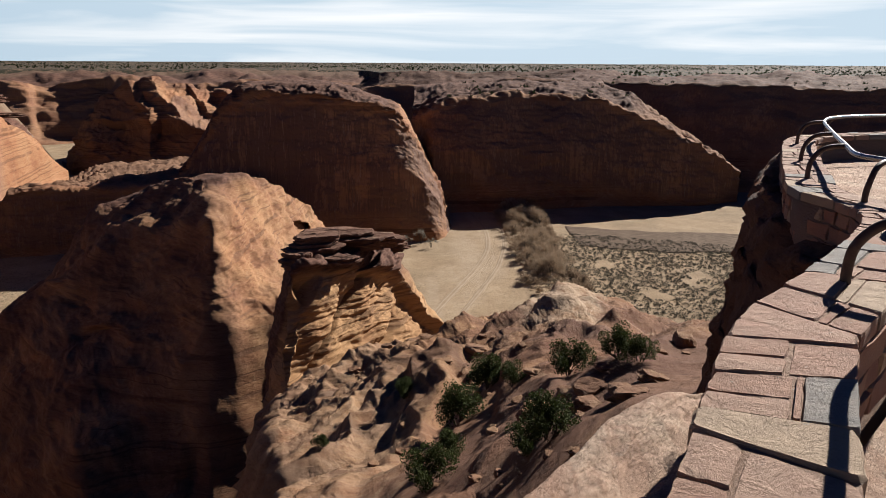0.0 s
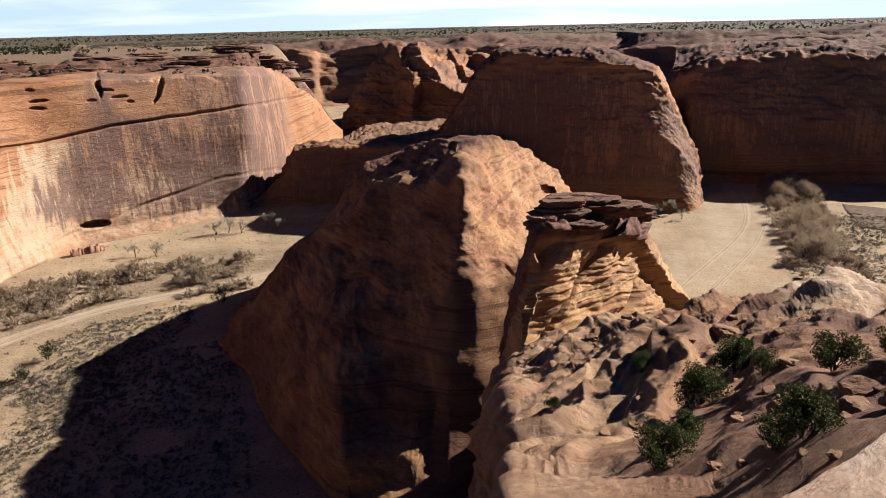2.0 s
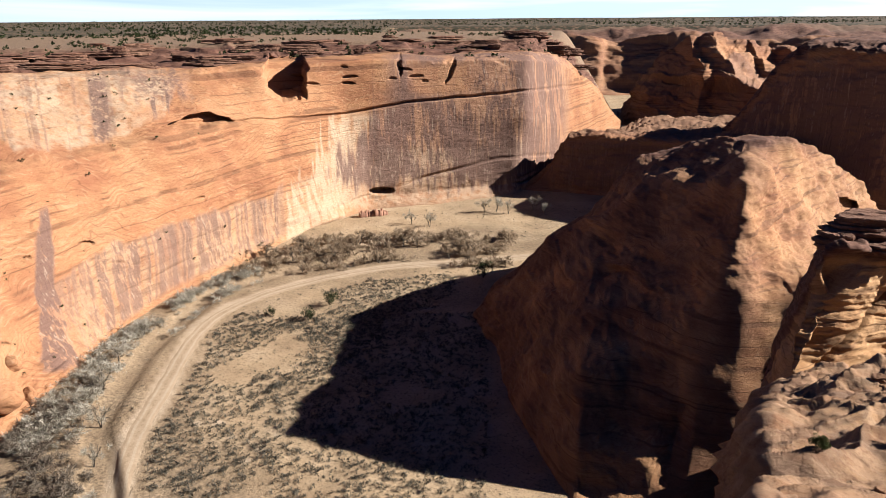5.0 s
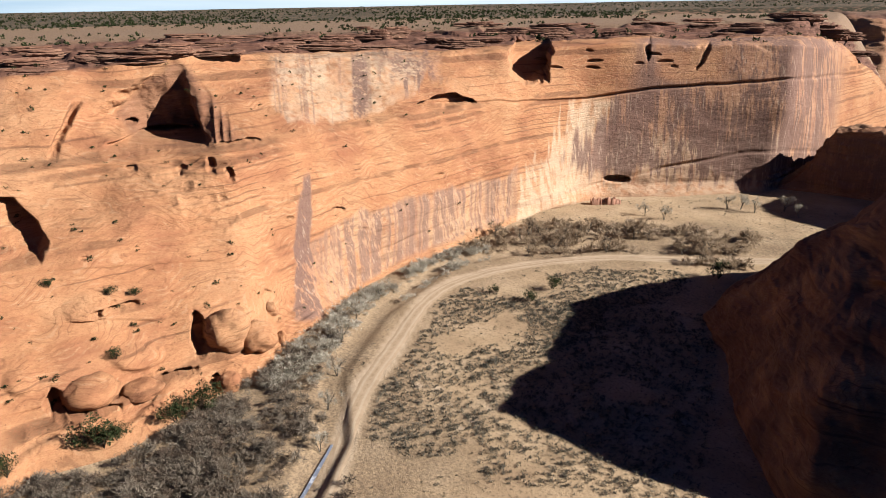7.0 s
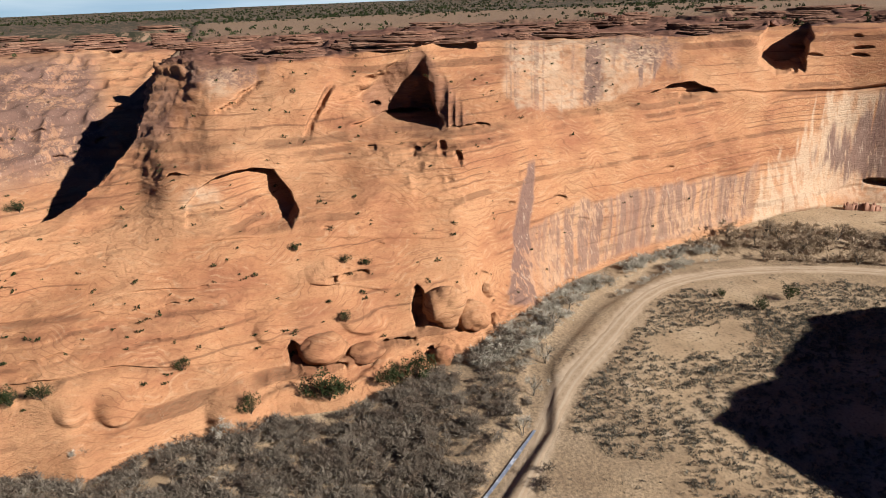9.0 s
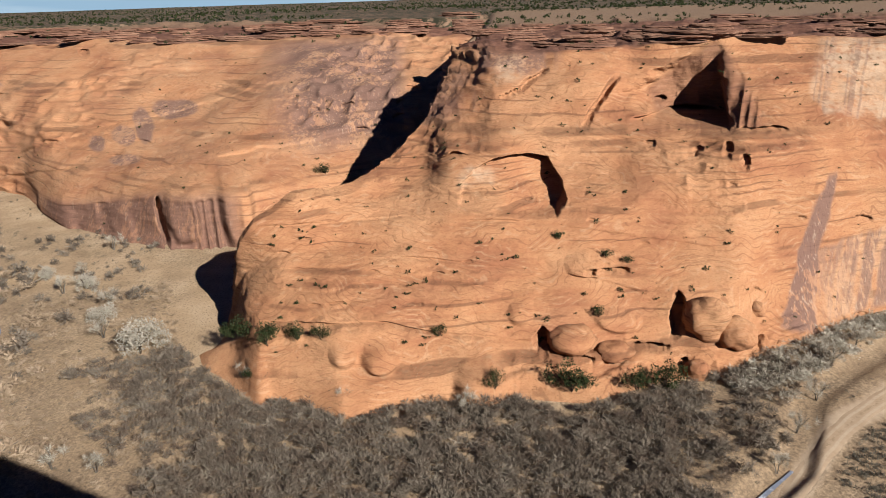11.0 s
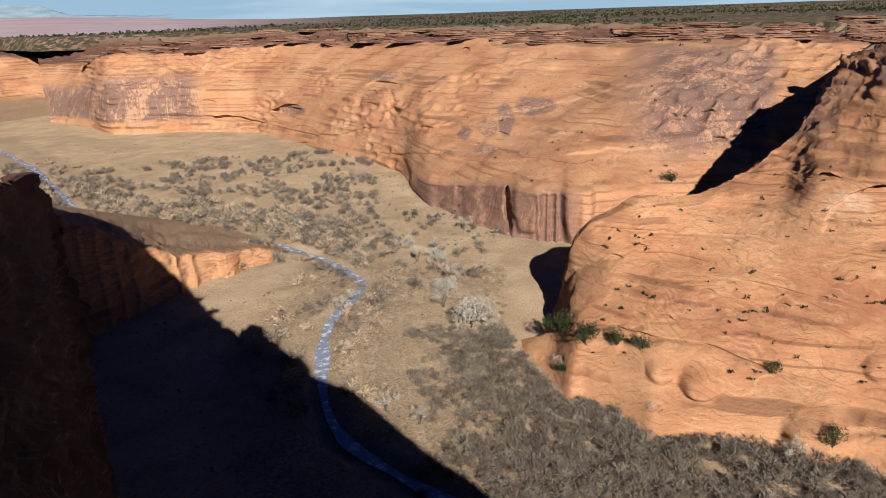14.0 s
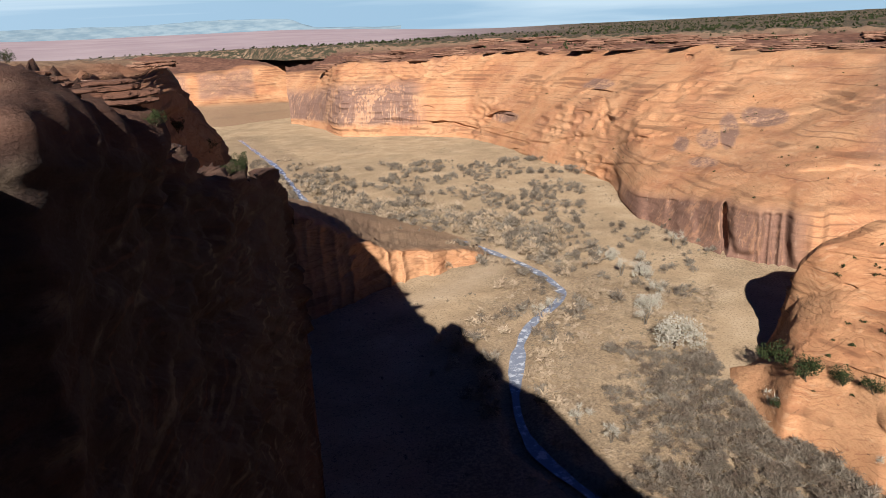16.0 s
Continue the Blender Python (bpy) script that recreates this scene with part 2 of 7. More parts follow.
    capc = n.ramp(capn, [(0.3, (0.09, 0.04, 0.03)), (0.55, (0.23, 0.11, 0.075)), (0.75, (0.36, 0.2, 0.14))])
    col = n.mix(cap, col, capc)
    soiln = n.noise(0.8 * scale, 7, 0.7)
    soilc = n.ramp(soiln, [(0.3, soil_tones[0]), (0.55, soil_tones[1]), (0.75, soil_tones[2])])
    col = n.mix(soil, col, soilc)
    t.links.new(col, b.inputs["Base Color"])
    b.inputs["Roughness"].default_value = 0.92
    b.inputs["Specular IOR Level"].default_value = 0.15
    h1 = n.noise(1.1 * scale, 9, 0.68, (0.45, 0.45, 1.5), warp=0.4)
    h2 = n.noise(6.0 * scale, 6, 0.7)
    bedh = n.math("ADD", n.math("ADD", n.math("MULTIPLY", hair, -0.2), n.math("ADD", n.math("MULTIPLY", thin, 0.55), n.math("MULTIPLY", band, 0.25))), n.math("MULTIPLY", parting, -0.5))
    nb = n.bump(n.math("MULTIPLY", bedh, calm), 0.5 * bump, 0.38 / scale)
    t.links.new(n.bump(h2, 0.6 * bump, 0.22 / scale, n.bump(h1, 0.7 * bump, 0.75 / scale, nb)), b.inputs["Normal"])
    return m


ROCK = rock_material("sandstone", (0.68, 0.37, 0.195), (0.59, 0.282, 0.14), (0.41, 0.17, 0.09))
FIN_ROCK = rock_material("fin_sandstone", (0.66, 0.37, 0.185), (0.54, 0.265, 0.13), (0.34, 0.145, 0.078), 1.9, 0.7)
KNOB_ROCK = rock_material("layered_sandstone", (0.76, 0.46, 0.23), (0.64, 0.36, 0.17), (0.44, 0.215, 0.1), 2.6, 0.7)
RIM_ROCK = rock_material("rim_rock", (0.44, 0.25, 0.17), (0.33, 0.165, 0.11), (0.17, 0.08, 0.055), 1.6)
SLOPE_ROCK = rock_material("slope_rock", (0.62, 0.36, 0.19), (0.44, 0.215, 0.11), (0.22, 0.095, 0.055), 2.2, 1.0, ((0.16, 0.075, 0.045), (0.31, 0.155, 0.095), (0.44, 0.25, 0.16)))
# near-black: the overlook cliff's deep shade is put into this colour
DARK_ROCK = rock_material("shaded_rock", (0.11, 0.07, 0.055), (0.07, 0.043, 0.034), (0.04, 0.026, 0.022), 1.5)
ROCK_NEAR = rock_material("sandstone_near", (0.58, 0.36, 0.2), (0.46, 0.25, 0.14), (0.33, 0.16, 0.1), 4.0)


def floor_material():
    """Canyon floor: dry grass, sand of tracks and wash (red), sage litter (green), thicket litter (blue)."""
    m, t, b = nodes_of("valley_floor")
    n = Net(t)
    sand, sage, litter = n.channels(n.attr("mask")[0])
    a = n.noise(0.06, 6, 0.65)
    col = n.ramp(a, [(0.3, (0.5, 0.345, 0.215)), (0.5, (0.66, 0.475, 0.3)), (0.7, (0.8, 0.6, 0.4))])
    g = n.noise(1.3, 6, 0.75)
    col = n.mix(n.step(g, 0.5, 0.68), col, (0.24, 0.175, 0.115))
    s = n.noise(1.1, 8, 0.75)
    col = n.mix(n.math("MULTIPLY", sage, n.step(s, 0.42, 0.62, 0.0, 0.5)), col, (0.19, 0.15, 0.105))
    col = n.mix(n.math("MULTIPLY", litter, n.step(s, 0.35, 0.62, 0.1, 0.6)), col, (0.25, 0.18, 0.125))
    sn = n.noise(0.25, 7, 0.65)
    col = n.mix(sand, col, n.ramp(sn, [(0.3, (0.6, 0.45, 0.31)), (0.7, (0.8, 0.63, 0.46))]))
    t.links.new(col, b.inputs["Base Color"])
    b.inputs["Roughness"].default_value = 0.95
    b.inputs["Specular IOR Level"].default_value = 0.1
    t.links.new(n.bump(g, 0.8, 0.5), b.inputs["Normal"])
    return m


FLOOR_MAT = floor_material()


def plateau_material():
    m, t, b = nodes_of("plateau_scrub")
    n = Net(t)
    a = n.noise(0.02, 6, 0.7)
    col = n.ramp(a, [(0.35, (0.2, 0.115, 0.078)), (0.5, (0.29, 0.185, 0.125)), (0.65, (0.42, 0.29, 0.2))])
    g = n.noise(0.12, 7, 0.75)
    col = n.mix(n.step(g, 0.42, 0.52), col, (0.06, 0.058, 0.036))
    # far plain: distance haze mixed straight into the base colour
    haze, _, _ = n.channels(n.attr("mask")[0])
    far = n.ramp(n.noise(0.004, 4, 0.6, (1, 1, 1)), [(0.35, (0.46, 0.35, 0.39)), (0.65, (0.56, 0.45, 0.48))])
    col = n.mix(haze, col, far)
    t.links.new(col, b.inputs["Base Color"])
    b.inputs["Roughness"].default_value = 0.95
    b.inputs["Specular IOR Level"].default_value = 0.1
    return m


PLATEAU_MAT = plateau_material()

# ---- terrain ----
def place(bearing, r, z):
    a = np.radians(bearing)
    return np.stack([-np.sin(a) * r, np.cos(a) * r, z * np.ones_like(r)], -1)


def grid_mesh(name, pts, mask, material):
    """One mesh from a grid of points (rows, columns, 3); mask: colours for the material."""
    nr, nc = pts.shape[:2]
    i = np.arange(nr * nc).reshape(nr, nc)
    quads = np.stack([i[:-1, :-1], i[:-1, 1:], i[1:, 1:], i[1:, :-1]], -1).reshape(-1, 4)
    me = bpy.data.meshes.new(name)
    me.vertices.add(nr * nc)
    me.vertices.foreach_set("co", pts.reshape(-1).astype(np.float32))
    me.loops.add(quads.size)
    me.loops.foreach_set("vertex_index", quads.reshape(-1).astype(np.int32))
    me.polygons.add(len(quads))
    me.polygons.foreach_set("loop_start", np.arange(0, quads.size, 4, dtype=np.int32))
    me.polygons.foreach_set("use_smooth", np.ones(len(quads), dtype=bool))
    if mask is not None:
        at = me.attributes.new("mask", "FLOAT_COLOR", "POINT")
        at.data.foreach_set("color", np.concatenate([mask[..., :3], np.ones((*mask.shape[:2], 1))], -1).reshape(-1).astype(np.float32))
        if mask.shape[-1] > 3:
            me.attributes.new("pale", "FLOAT", "POINT").data.foreach_set("value", mask[..., 3].reshape(-1).astype(np.float32))
    me.materials.append(material)
    me.update()
    me.validate()
    return new(name, me)


def on_floor(pairs):
    """(bearing, distance) on the canyon floor as (bearing, elevation, distance)."""
    return [(a, math.degrees(math.atan2(FLOOR - 1, r)), r) for a, r in pairs]


def sheet(name, a0, a1, columns, curves, rows, relief, material=None, shade=None, blur=0.4, split=None):
    """A rock face lofted through curves of (bearing, elevation angle, distance), from its foot to its top, then roughened."""
    az = np.linspace(a0, a1, columns)
    es, rs = [], []
    for c in curves:
        c = sorted(c)
        p = [q[0] for q in c]
        es.append(np.interp(az, p, [q[1] for q in c]))
        rs.append(np.interp(az, p, [q[2] for q in c]))
    zs = [r * np.tan(np.radians(e)) for e, r in zip(es, rs)]
    R, Z, V = [], [], []
    for k in range(len(curves) - 1):
        n = rows[k]
        for j in range(n + (k == len(curves) - 2)):
            f = j / n
            R.append(rs[k] * (1 - f) + rs[k + 1] * f)
            Z.append(zs[k] * (1 - f) + zs[k + 1] * f)
            V.append(np.full(columns, k + f))
    R, Z, V = np.array(R), np.array(Z), np.array(V)
    A = np.broadcast_to(az, R.shape)
    # soften the creases between the curves a little
    for _ in range(3):
        R[1:-1] = (R[:-2] + 2 * R[1:-1] + R[2:]) / 4
        Z[1:-1] = (Z[:-2] + 2 * Z[1:-1] + Z[2:]) / 4
    # and round the corners between the bearings
    w = max(1, int(columns * blur / abs(a1 - a0)))
    for _ in range(2):
        for F in (R, Z):
            c = np.cumsum(np.pad(F, ((0, 0), (w + 1, w)), mode="edge"), axis=1)
            F[:] = (c[:, 2 * w + 1:] - c[:, :-2 * w - 1]) / (2 * w + 1)
    P = place(A, R, Z)
    du = np.gradient(P, axis=1)
    dv = np.gradient(P, axis=0)
    N = np.cross(du, dv)
    N /= np.linalg.norm(N, axis=-1, keepdims=True) + 1e-9
    toward = -P / (np.linalg.norm(P, axis=-1, keepdims=True) + 1e-9)
    flip = np.sign((N * toward).sum(-1).mean()) or 1.0
    N *= flip
    E = np.degrees(np.arctan2(Z, R))
    along, away = relief(P, A, E, R, Z, V)
    P = P + N * along[..., None]
    out = P[..., :2] / (np.linalg.norm(P[..., :2], axis=-1, keepdims=True) + 1e-9)
    P[..., :2] += out * away[..., None]
    mask = shade(P, A, E, R, Z, V, N) if shade else np.zeros((*R.shape, 3))
    if split:
        whole = new(name)
        for piece, v0, v1 in split:
            k = np.where((V[:, 0] >= v0 - 1e-6) & (V[:, 0] <= v1 + 1e-6))[0]
            grid_mesh(piece, P[k[0]:k[-1] + 1], mask[k[0]:k[-1] + 1], material or ROCK).parent = whole
        return whole
    return grid_mesh(name, P, mask, material or ROCK)


def rough(P, big=3.0, mid=1.0, small=0.3, size=30.0, ledge=0.6, height=3.0, seed=0, dip=0.0):
    """Sandstone relief: bulges, hollows, bedding ledges."""
    x, y, z = P[..., 0], P[..., 1], P[..., 2]
    out = big * fbm(x / size, y / size, z / size, 3, seed)
    out = out + mid * fbm(x / (size / 4), y / (size / 4), z / (size / 7), 3, seed + 11)
    s = z + 2.5 * fbm(x / size, y / size, z * 0, 2, seed + 5) + dip * (x + y)
    gate = 0.5 + 0.5 * fbm(x / (size * 0.6), y / (size * 0.6), z / (size * 0.4), 2, seed + 7)
    out = out + ledge * gate * layers(s, height, seed) + 0.35 * ledge * (1 - gate) * layers(s * 1.0 + 1.7, height * 0.31, seed + 3)
    out = out + small * fbm(x / (size / 20), y / (size / 20), z / (size / 30), 3, seed + 23)
    return out


def hollow(A, E, a, e, wa, we, depth, sharp=4.0):
    """A recess in the face round the bearing a and the elevation e."""
    d = 1 - np.sqrt(((A - a) / wa) ** 2 + ((E - e) / we) ** 2)
    return depth * smooth(0, 1 / sharp, d)


def box_hollow(A, E, a0, a1, e0, e1, depth, soft=0.25):
    return depth * smooth(a0, a0 + soft, A) * (1 - smooth(a1 - soft, a1, A)) * smooth(e0, e0 + soft, E) * (1 - smooth(e1 - soft, e1, E))


def knob(A, E, a, e, wa, we, height):
    d = np.clip(1 - ((A - a) / wa) ** 2 - ((E - e) / we) ** 2, 0, 1)
    return -height * d * d * (3 - 2 * d)


def outline(A, E, pts):
    """Degrees inside the outline with these corners (negative outside)."""
    best, odd = np.full(A.shape, 1e9), np.zeros(A.shape, bool)
    for (a0, e0), (a1, e1) in zip(pts, pts[1:] + pts[:1]):
        da, de = a1 - a0, e1 - e0
        t = np.clip(((A - a0) * da + (E - e0) * de) / (da * da + de * de), 0, 1)
        best = np.minimum(best, np.hypot(A - a0 - t * da, E - e0 - t * de))
        if de != 0:
            odd ^= ((e0 > E) != (e1 > E)) & (A < a0 + da * (E - e0) / de)
    return np.where(odd, best, -best)


def groove(A, E, line, depth, width, seed, wave=0.12, step=6.0):
    """A thin undercut parting along a line of (bearing, elevation)."""
    p = sorted(line)
    e = np.interp(A, [q[0] for q in p], [q[1] for q in p]) + wave * vnoise(A / step, A * 0, A * 0, seed) + 0.3 * wave * vnoise(A / (0.2 * step), A * 0, A * 0, seed + 1)
    ends = smooth(p[0][0], p[0][0] + 1.5, A) * (1 - smooth(p[-1][0] - 1.5, p[-1][0], A))
    k = 0.55 + 0.45 * vnoise(A / (0.7 * step), A * 0, A * 0, seed + 2)
    d = E - e
    return depth * k * ends * np.where(d < 0, smooth(-0.45 * width, 0, d), smooth(width, 0.1 * width, d))


def pocks(A, E, n, box, size, depth, seed):
    """Many small overhung pockets, arched above and flat below."""
    rng = np.random.default_rng(seed)
    out = np.zeros_like(E)
    for _ in range(n):
        a, e = rng.uniform(box[0], box[1]), rng.uniform(box[2], box[3])
        w = rng.uniform(0.4, 1.0) * size
        h = max(0.2, w * rng.uniform(0.08, 0.22))
        tilt = rng.normal(0, 0.12)
        near = np.abs(A[0] - a) < w * 1.1
        if not near.any():
            continue
        u = (A[:, near] - a) / w
        v = (E[:, near] - e - tilt * (A[:, near] - a)) / h
        v = np.where(v < 0, v * 2.5, v)
        d = 1 - np.sqrt(u * u + v * v)
        out[:, near] += depth * rng.uniform(0.4, 1.0) * w / size * smooth(0, 0.35, d)
    return out


def crags(P, amp, size, seed=0):
    """Sharp-edged broken rock."""
    x, y, z = P[..., 0] / size, P[..., 1] / size, P[..., 2] / size * 1.6
    out = 1 - 2 * np.abs(vnoise(x, y, z, seed)) + 0.5 * (1 - 2 * np.abs(vnoise(x * 2.3, y * 2.3, z * 2.3, seed + 1)))
    return amp * out


def terrace(z, h):
    """The rise from a slope of height z to level benches with steep risers."""
    q = z / h
    i = np.floor(q)
    return (i + smooth(0.7, 1.0, q - i)) * h - z


def zone(A, a0, a1, soft=0.6):
    return smooth(a0 - soft, a0 + soft, A) * (1 - smooth(a1 - soft, a1 + soft, A))


def cap_mask(P, z0, z1, seed=3):
    z = P[..., 2] + 2.5 * fbm(P[..., 0] / 25, P[..., 1] / 25, P[..., 2] / 8, 3, seed)
    return smooth(z0, z1, z)


# the long lit wall and the blunt nose that ends it
WALL_FOOT = [(28, 640), (30, 560), (32.4, 490), (35.7, 418), (42.5, 387), (48, 381), (52.8, 351), (54.7, 328), (58.5, 295), (64, 269), (69, 239),
             (72.7, 214), (77, 190), (81.5, 179), (88.6, 163), (97, 165), (104, 163), (108, 159), (111, 158), (114, 168), (116.9, 173), (118, 169), (121.3, 189), (122.9, 208), (123.5, 212)]
WALL_APRON = [(28, -8.8, 650), (32.4, -11.2, 495), (35.7, -12.6, 424), (48, -13.8, 390), (54.7, -15.8, 335), (64, -19, 275), (72.7, -23.5, 220), (77, -26.5, 196), (81.5, -27.3, 190),
              (91, -26.5, 182), (101, -26.4, 178), (111, -25.6, 178), (117.7, -24.6, 188), (119.4, -24.7, 202), (122, -25.3, 207), (123.5, -26.3, 212)]
WALL_LEDGE = [(28, -8, 665), (32.4, -8.5, 505), (35, -7.6, 430), (49.7, -6.9, 392), (56, -7.6, 345), (62.7, -8.2, 305), (73, -10, 262), (78, -12, 240), (89, -17, 215), (93, -18.5, 210),
              (99, -18.5, 207), (108, -18.5, 212), (115, -19, 216), (118.3, -20, 224), (119.4, -23.5, 226), (122, -25.3, 218), (123.5, -26.4, 218)]
WALL_UPPER = [(28, -7.9, 668), (30, -5.5, 600), (32.5, -3.5, 530), (35, -3.2, 440), (47, -3.1, 400), (56, -3.5, 372), (66.6, -3.6, 345), (72, -4.0, 326), (77, -4.6, 304), (80, -4.4, 298),
              (84, -5.2, 292), (87, -6.6, 284), (90, -9.0, 262), (96, -12, 236), (100.5, -11.5, 244), (102.5, -11, 262), (108.3, -14.5, 232), (113, -14.5, 224), (116.6, -16.2, 224), (118.4, -18.3, 227),
              (119.4, -23.2, 228), (122, -25.2, 220), (123.5, -26.3, 219)]
WALL_RIM = [(28, -7.8, 672), (30, -5, 610), (32.5, -2.9, 545), (34.9, -2.4, 470), (47, -2.7, 425), (56, -3.1, 400), (66.6, -3.2, 372), (72, -3.4, 345), (77, -3.3, 318), (80.4, -2.9, 308), (86.4, -3.8, 303),
            (92, -4, 300), (97, -3.6, 310), (99.8, -3.3, 345), (101, -6, 310), (102.5, -9, 280), (105.5, -11.5, 258), (108.3, -13.7, 240), (113, -13.6, 230), (116.5, -15.5, 228),
            (118.3, -17.6, 230), (118.8, -19.5, 231), (119.3, -22.9, 232), (123.5, -26.2, 221)]
WALL_BACK = [(28, -8.5, 700), (30, -5, 680), (32.5, -1.6, 620), (35, -1.4, 560), (47, -1.6, 500), (60, -1.7, 490), (77, -1.8, 500), (90, -1.9, 500), (97, -2.0, 480), (99.8, -4, 380),
             (102.5, -11, 310), (108, -17, 270), (113, -18, 262), (118, -24, 258), (119.4, -25, 255), (123.5, -27, 230)]
WALL_END = [(28, -8.0, 720), (32.5, -1.0, 800), (97, -1.1, 700), (99.8, -6, 420), (102.5, -16, 330), (119.4, -23, 262), (123.5, -25.5, 238)]


def wall_relief(P, A, E, R, Z, V):
    x, y, z = P[..., 0], P[..., 1], P[..., 2]
    on = smooth(0.0, 0.4, V) * (1 - smooth(4.9, 5.0, V))
    slick = smooth(1.0, 1.3, V) * (1 - smooth(3.7, 4.0, V))
    face = slick * (1 - smooth(48, 58, A))
    along = rough(P, 4.0, 0.7, 0.14, 38, 0.2, 4.2, 1) * on * (1 - 0.6 * face)
    # broken, stepped beds: under the great recess and on the ridge beside the side canyon
    broken = 0.8 * zone(A, 76.5, 84, 1.2) * zone(E, -16.5, -10.6, 1.0) + 0.6 * zone(A, 96.5, 112, 1.0) * smooth(-13.5, -10.5, E) + 0.7 * zone(A, 72, 75.5, 1.0) * zone(E, -30, -22.5, 1.0)
    broken = np.clip(broken + 0.8 * smooth(0.1, 0.45, fbm(x / 40, y / 40, z / 25, 2, 93)) * (1 - slick), 0, 1) * on
    along = along + broken * (0.9 * (1 - 2 * np.abs(vnoise(x / 6, y / 6, z / 3, 91))) + 0.9 * layers(z + 1.5 * fbm(x / 9, y / 9, z * 0, 2, 4), 1.6, 19) + 0.5 * fbm(x / 2.2, y / 2.2, z / 1.6, 3, 21))
    rim = smooth(3.9, 4.1, V) * (1 - smooth(4.9, 5.0, V))
    zz = z + 2.5 * fbm(x / 22, y / 22, z * 0, 3, 8)
    along = along + rim * 1.2 * terrace(zz, 2.6) + 0.5 * rim * (2.2 * layers(z + fbm(x / 12, y / 12, z * 0, 3, 8) * 2, 2.0, 9) + 2.0 * fbm(x / 9, y / 9, z / 4, 3, 31))
    jag = 0.45 * fbm(A / 0.9, E / 0.7, A * 0, 3, 37)
    # square notch in the rim, shallow alcoves below it
    away = 42 * smooth(0.0, 0.3, outline(A + 0.6 * jag, E + 0.6 * jag, [(55.2, -2.4), (55.8, -5.4), (54.4, -6.3), (52.6, -5.9), (52.3, -3.4), (52.4, -2.3)]))
    away = away + 9 * smooth(0.0, 0.25, outline(A, E + 0.4 * jag, [(63.6, -7.6), (61.9, -6.9), (59.8, -6.7), (57.9, -7.5), (60.5, -7.9)])) + hollow(A, E, 46.9, -13.2, 1.1, 0.32, 8)
    away = away + hollow(A + 0.5 * jag, E, 45.2, -3.5, 0.2, 0.9, 4) + hollow(A + 0.5 * jag + 0.3 * (E + 4), E, 41.2, -3.9, 0.2, 1.1, 3.5) + groove(A, E, [(36.5, -3.9), (38.5, -2.9), (41, -3.2), (43.5, -3.0)], 3.5, 0.5, 68, 0.3, 1.2)
    # great triangular recess below the rim, deepest against the rib at its side
    A2, E2 = A + 0.7 * jag, E + 0.5 * jag
    tri = outline(A2, E2, [(80.6, -3.2), (83.6, -4.7), (86.0, -5.9), (88.0, -6.7), (89.2, -8.3), (89.8, -9.9), (86.0, -9.3), (81.0, -9.8), (76.1, -10.1), (77.6, -6.7), (79.4, -4.0)])
    rib = A2 - np.interp(E, [-10, -6.6, -3.4], [78.9, 79.6, 80.4])
    away = away + smooth(0.0, 0.3 + 1.3 * smooth(82, 86, A), tri) * smooth(-0.1, 0.3, rib) * np.clip(300 - R, 0, 45) * (0.12 + 0.88 * (1 - smooth(82.5, 88.5, A - 0.5 * (E + 7)))) + 2.0 * fbm(A / 1.2, E / 1.6, A * 0, 3, 33) * smooth(0.1, 0.6, tri)
    away = away - 3.0 * smooth(0.0, 0.8, tri) * smooth(0.15, -0.4, rib) + 3.0 * smooth(0.1, 0.5, tri) * smooth(0.15, -0.4, rib) * np.abs(vnoise(A / 0.55, E / 3, A * 0, 35))
    away = away + hollow(A, E, 83.2, -9.25, 3.4, 0.42, 7, 3) + hollow(A, E, 84.2, -8.1, 0.55, 0.35, 5, 3) - 3.0 * zone(A, 76, 90, 0.5) * smooth(0.7, 0.0, np.abs(E + 10.2))
    slit = np.abs(A + 0.5 * jag - np.interp(E, [-10.0, -6.0], [89.7, 87.4]))
    away = away + 7 * smooth(0.45, 0.1, slit) * zone(E, -9.7, -6.6, 0.7)
    slit = np.abs(A + 0.6 * jag - np.interp(E, [-7.7, -5.6], [96.0, 92.8]))
    away = away + 5 * smooth(0.4, 0.1, slit) * zone(E, -7.7, -5.6, 0.3)
    # arched alcove: a sharp lip above and beside it, opening out to a smooth wall
    arch = outline(A + 0.3 * jag, E + 0.3 * jag, [(99.6, -14.2), (97.0, -12.5), (94.3, -11.9), (92.5, -12.2), (91.4, -14.0), (90.8, -15.8), (91.6, -17.1), (94.0, -17.3), (97.5, -17.0), (99.8, -16.0)])
    open_ = A - 0.5 * (E + 14.5)
    away = away + 10.5 * smooth(0.0, 0.22, arch) * (1 - smooth(92.0, 98.8, open_)) * (0.4 + 0.6 * smooth(-12.6, -14.6, E)) + 2.4 * smooth(0.0, 0.2, arch)
    # boulders' shadowed clefts at the foot, small holes, swirled knobs
    for a, e, wa, we, d in ((81.7, -24.2, 0.6, 2.0, 6), (92.7, -26.7, 0.7, 1.3, 8), (80.9, -27.9, 0.5, 0.9, 6), (84.8, -11.0, 0.5, 0.4, 2), (81.1, -11.5, 0.5, 0.45, 3), (78.9, -11.6, 0.4, 0.7, 3.5), (77.7, -12.4, 0.4, 0.6, 3.5),
                            (83.6, -26.4, 1.8, 0.25, 4), (89.6, -28.0, 2.0, 0.25, 3), (76.8, -9.8, 1.6, 0.25, 4), (99.9, -12.3, 1.3, 0.2, 3), (117.2, -15.6, 0.4, 0.5, 4), (104.2, -7.2, 0.4, 0.5, 4), (88.6, -21.0, 0.6, 0.5, 3), (86.8, -20.9, 1.4, 0.3, 3)):
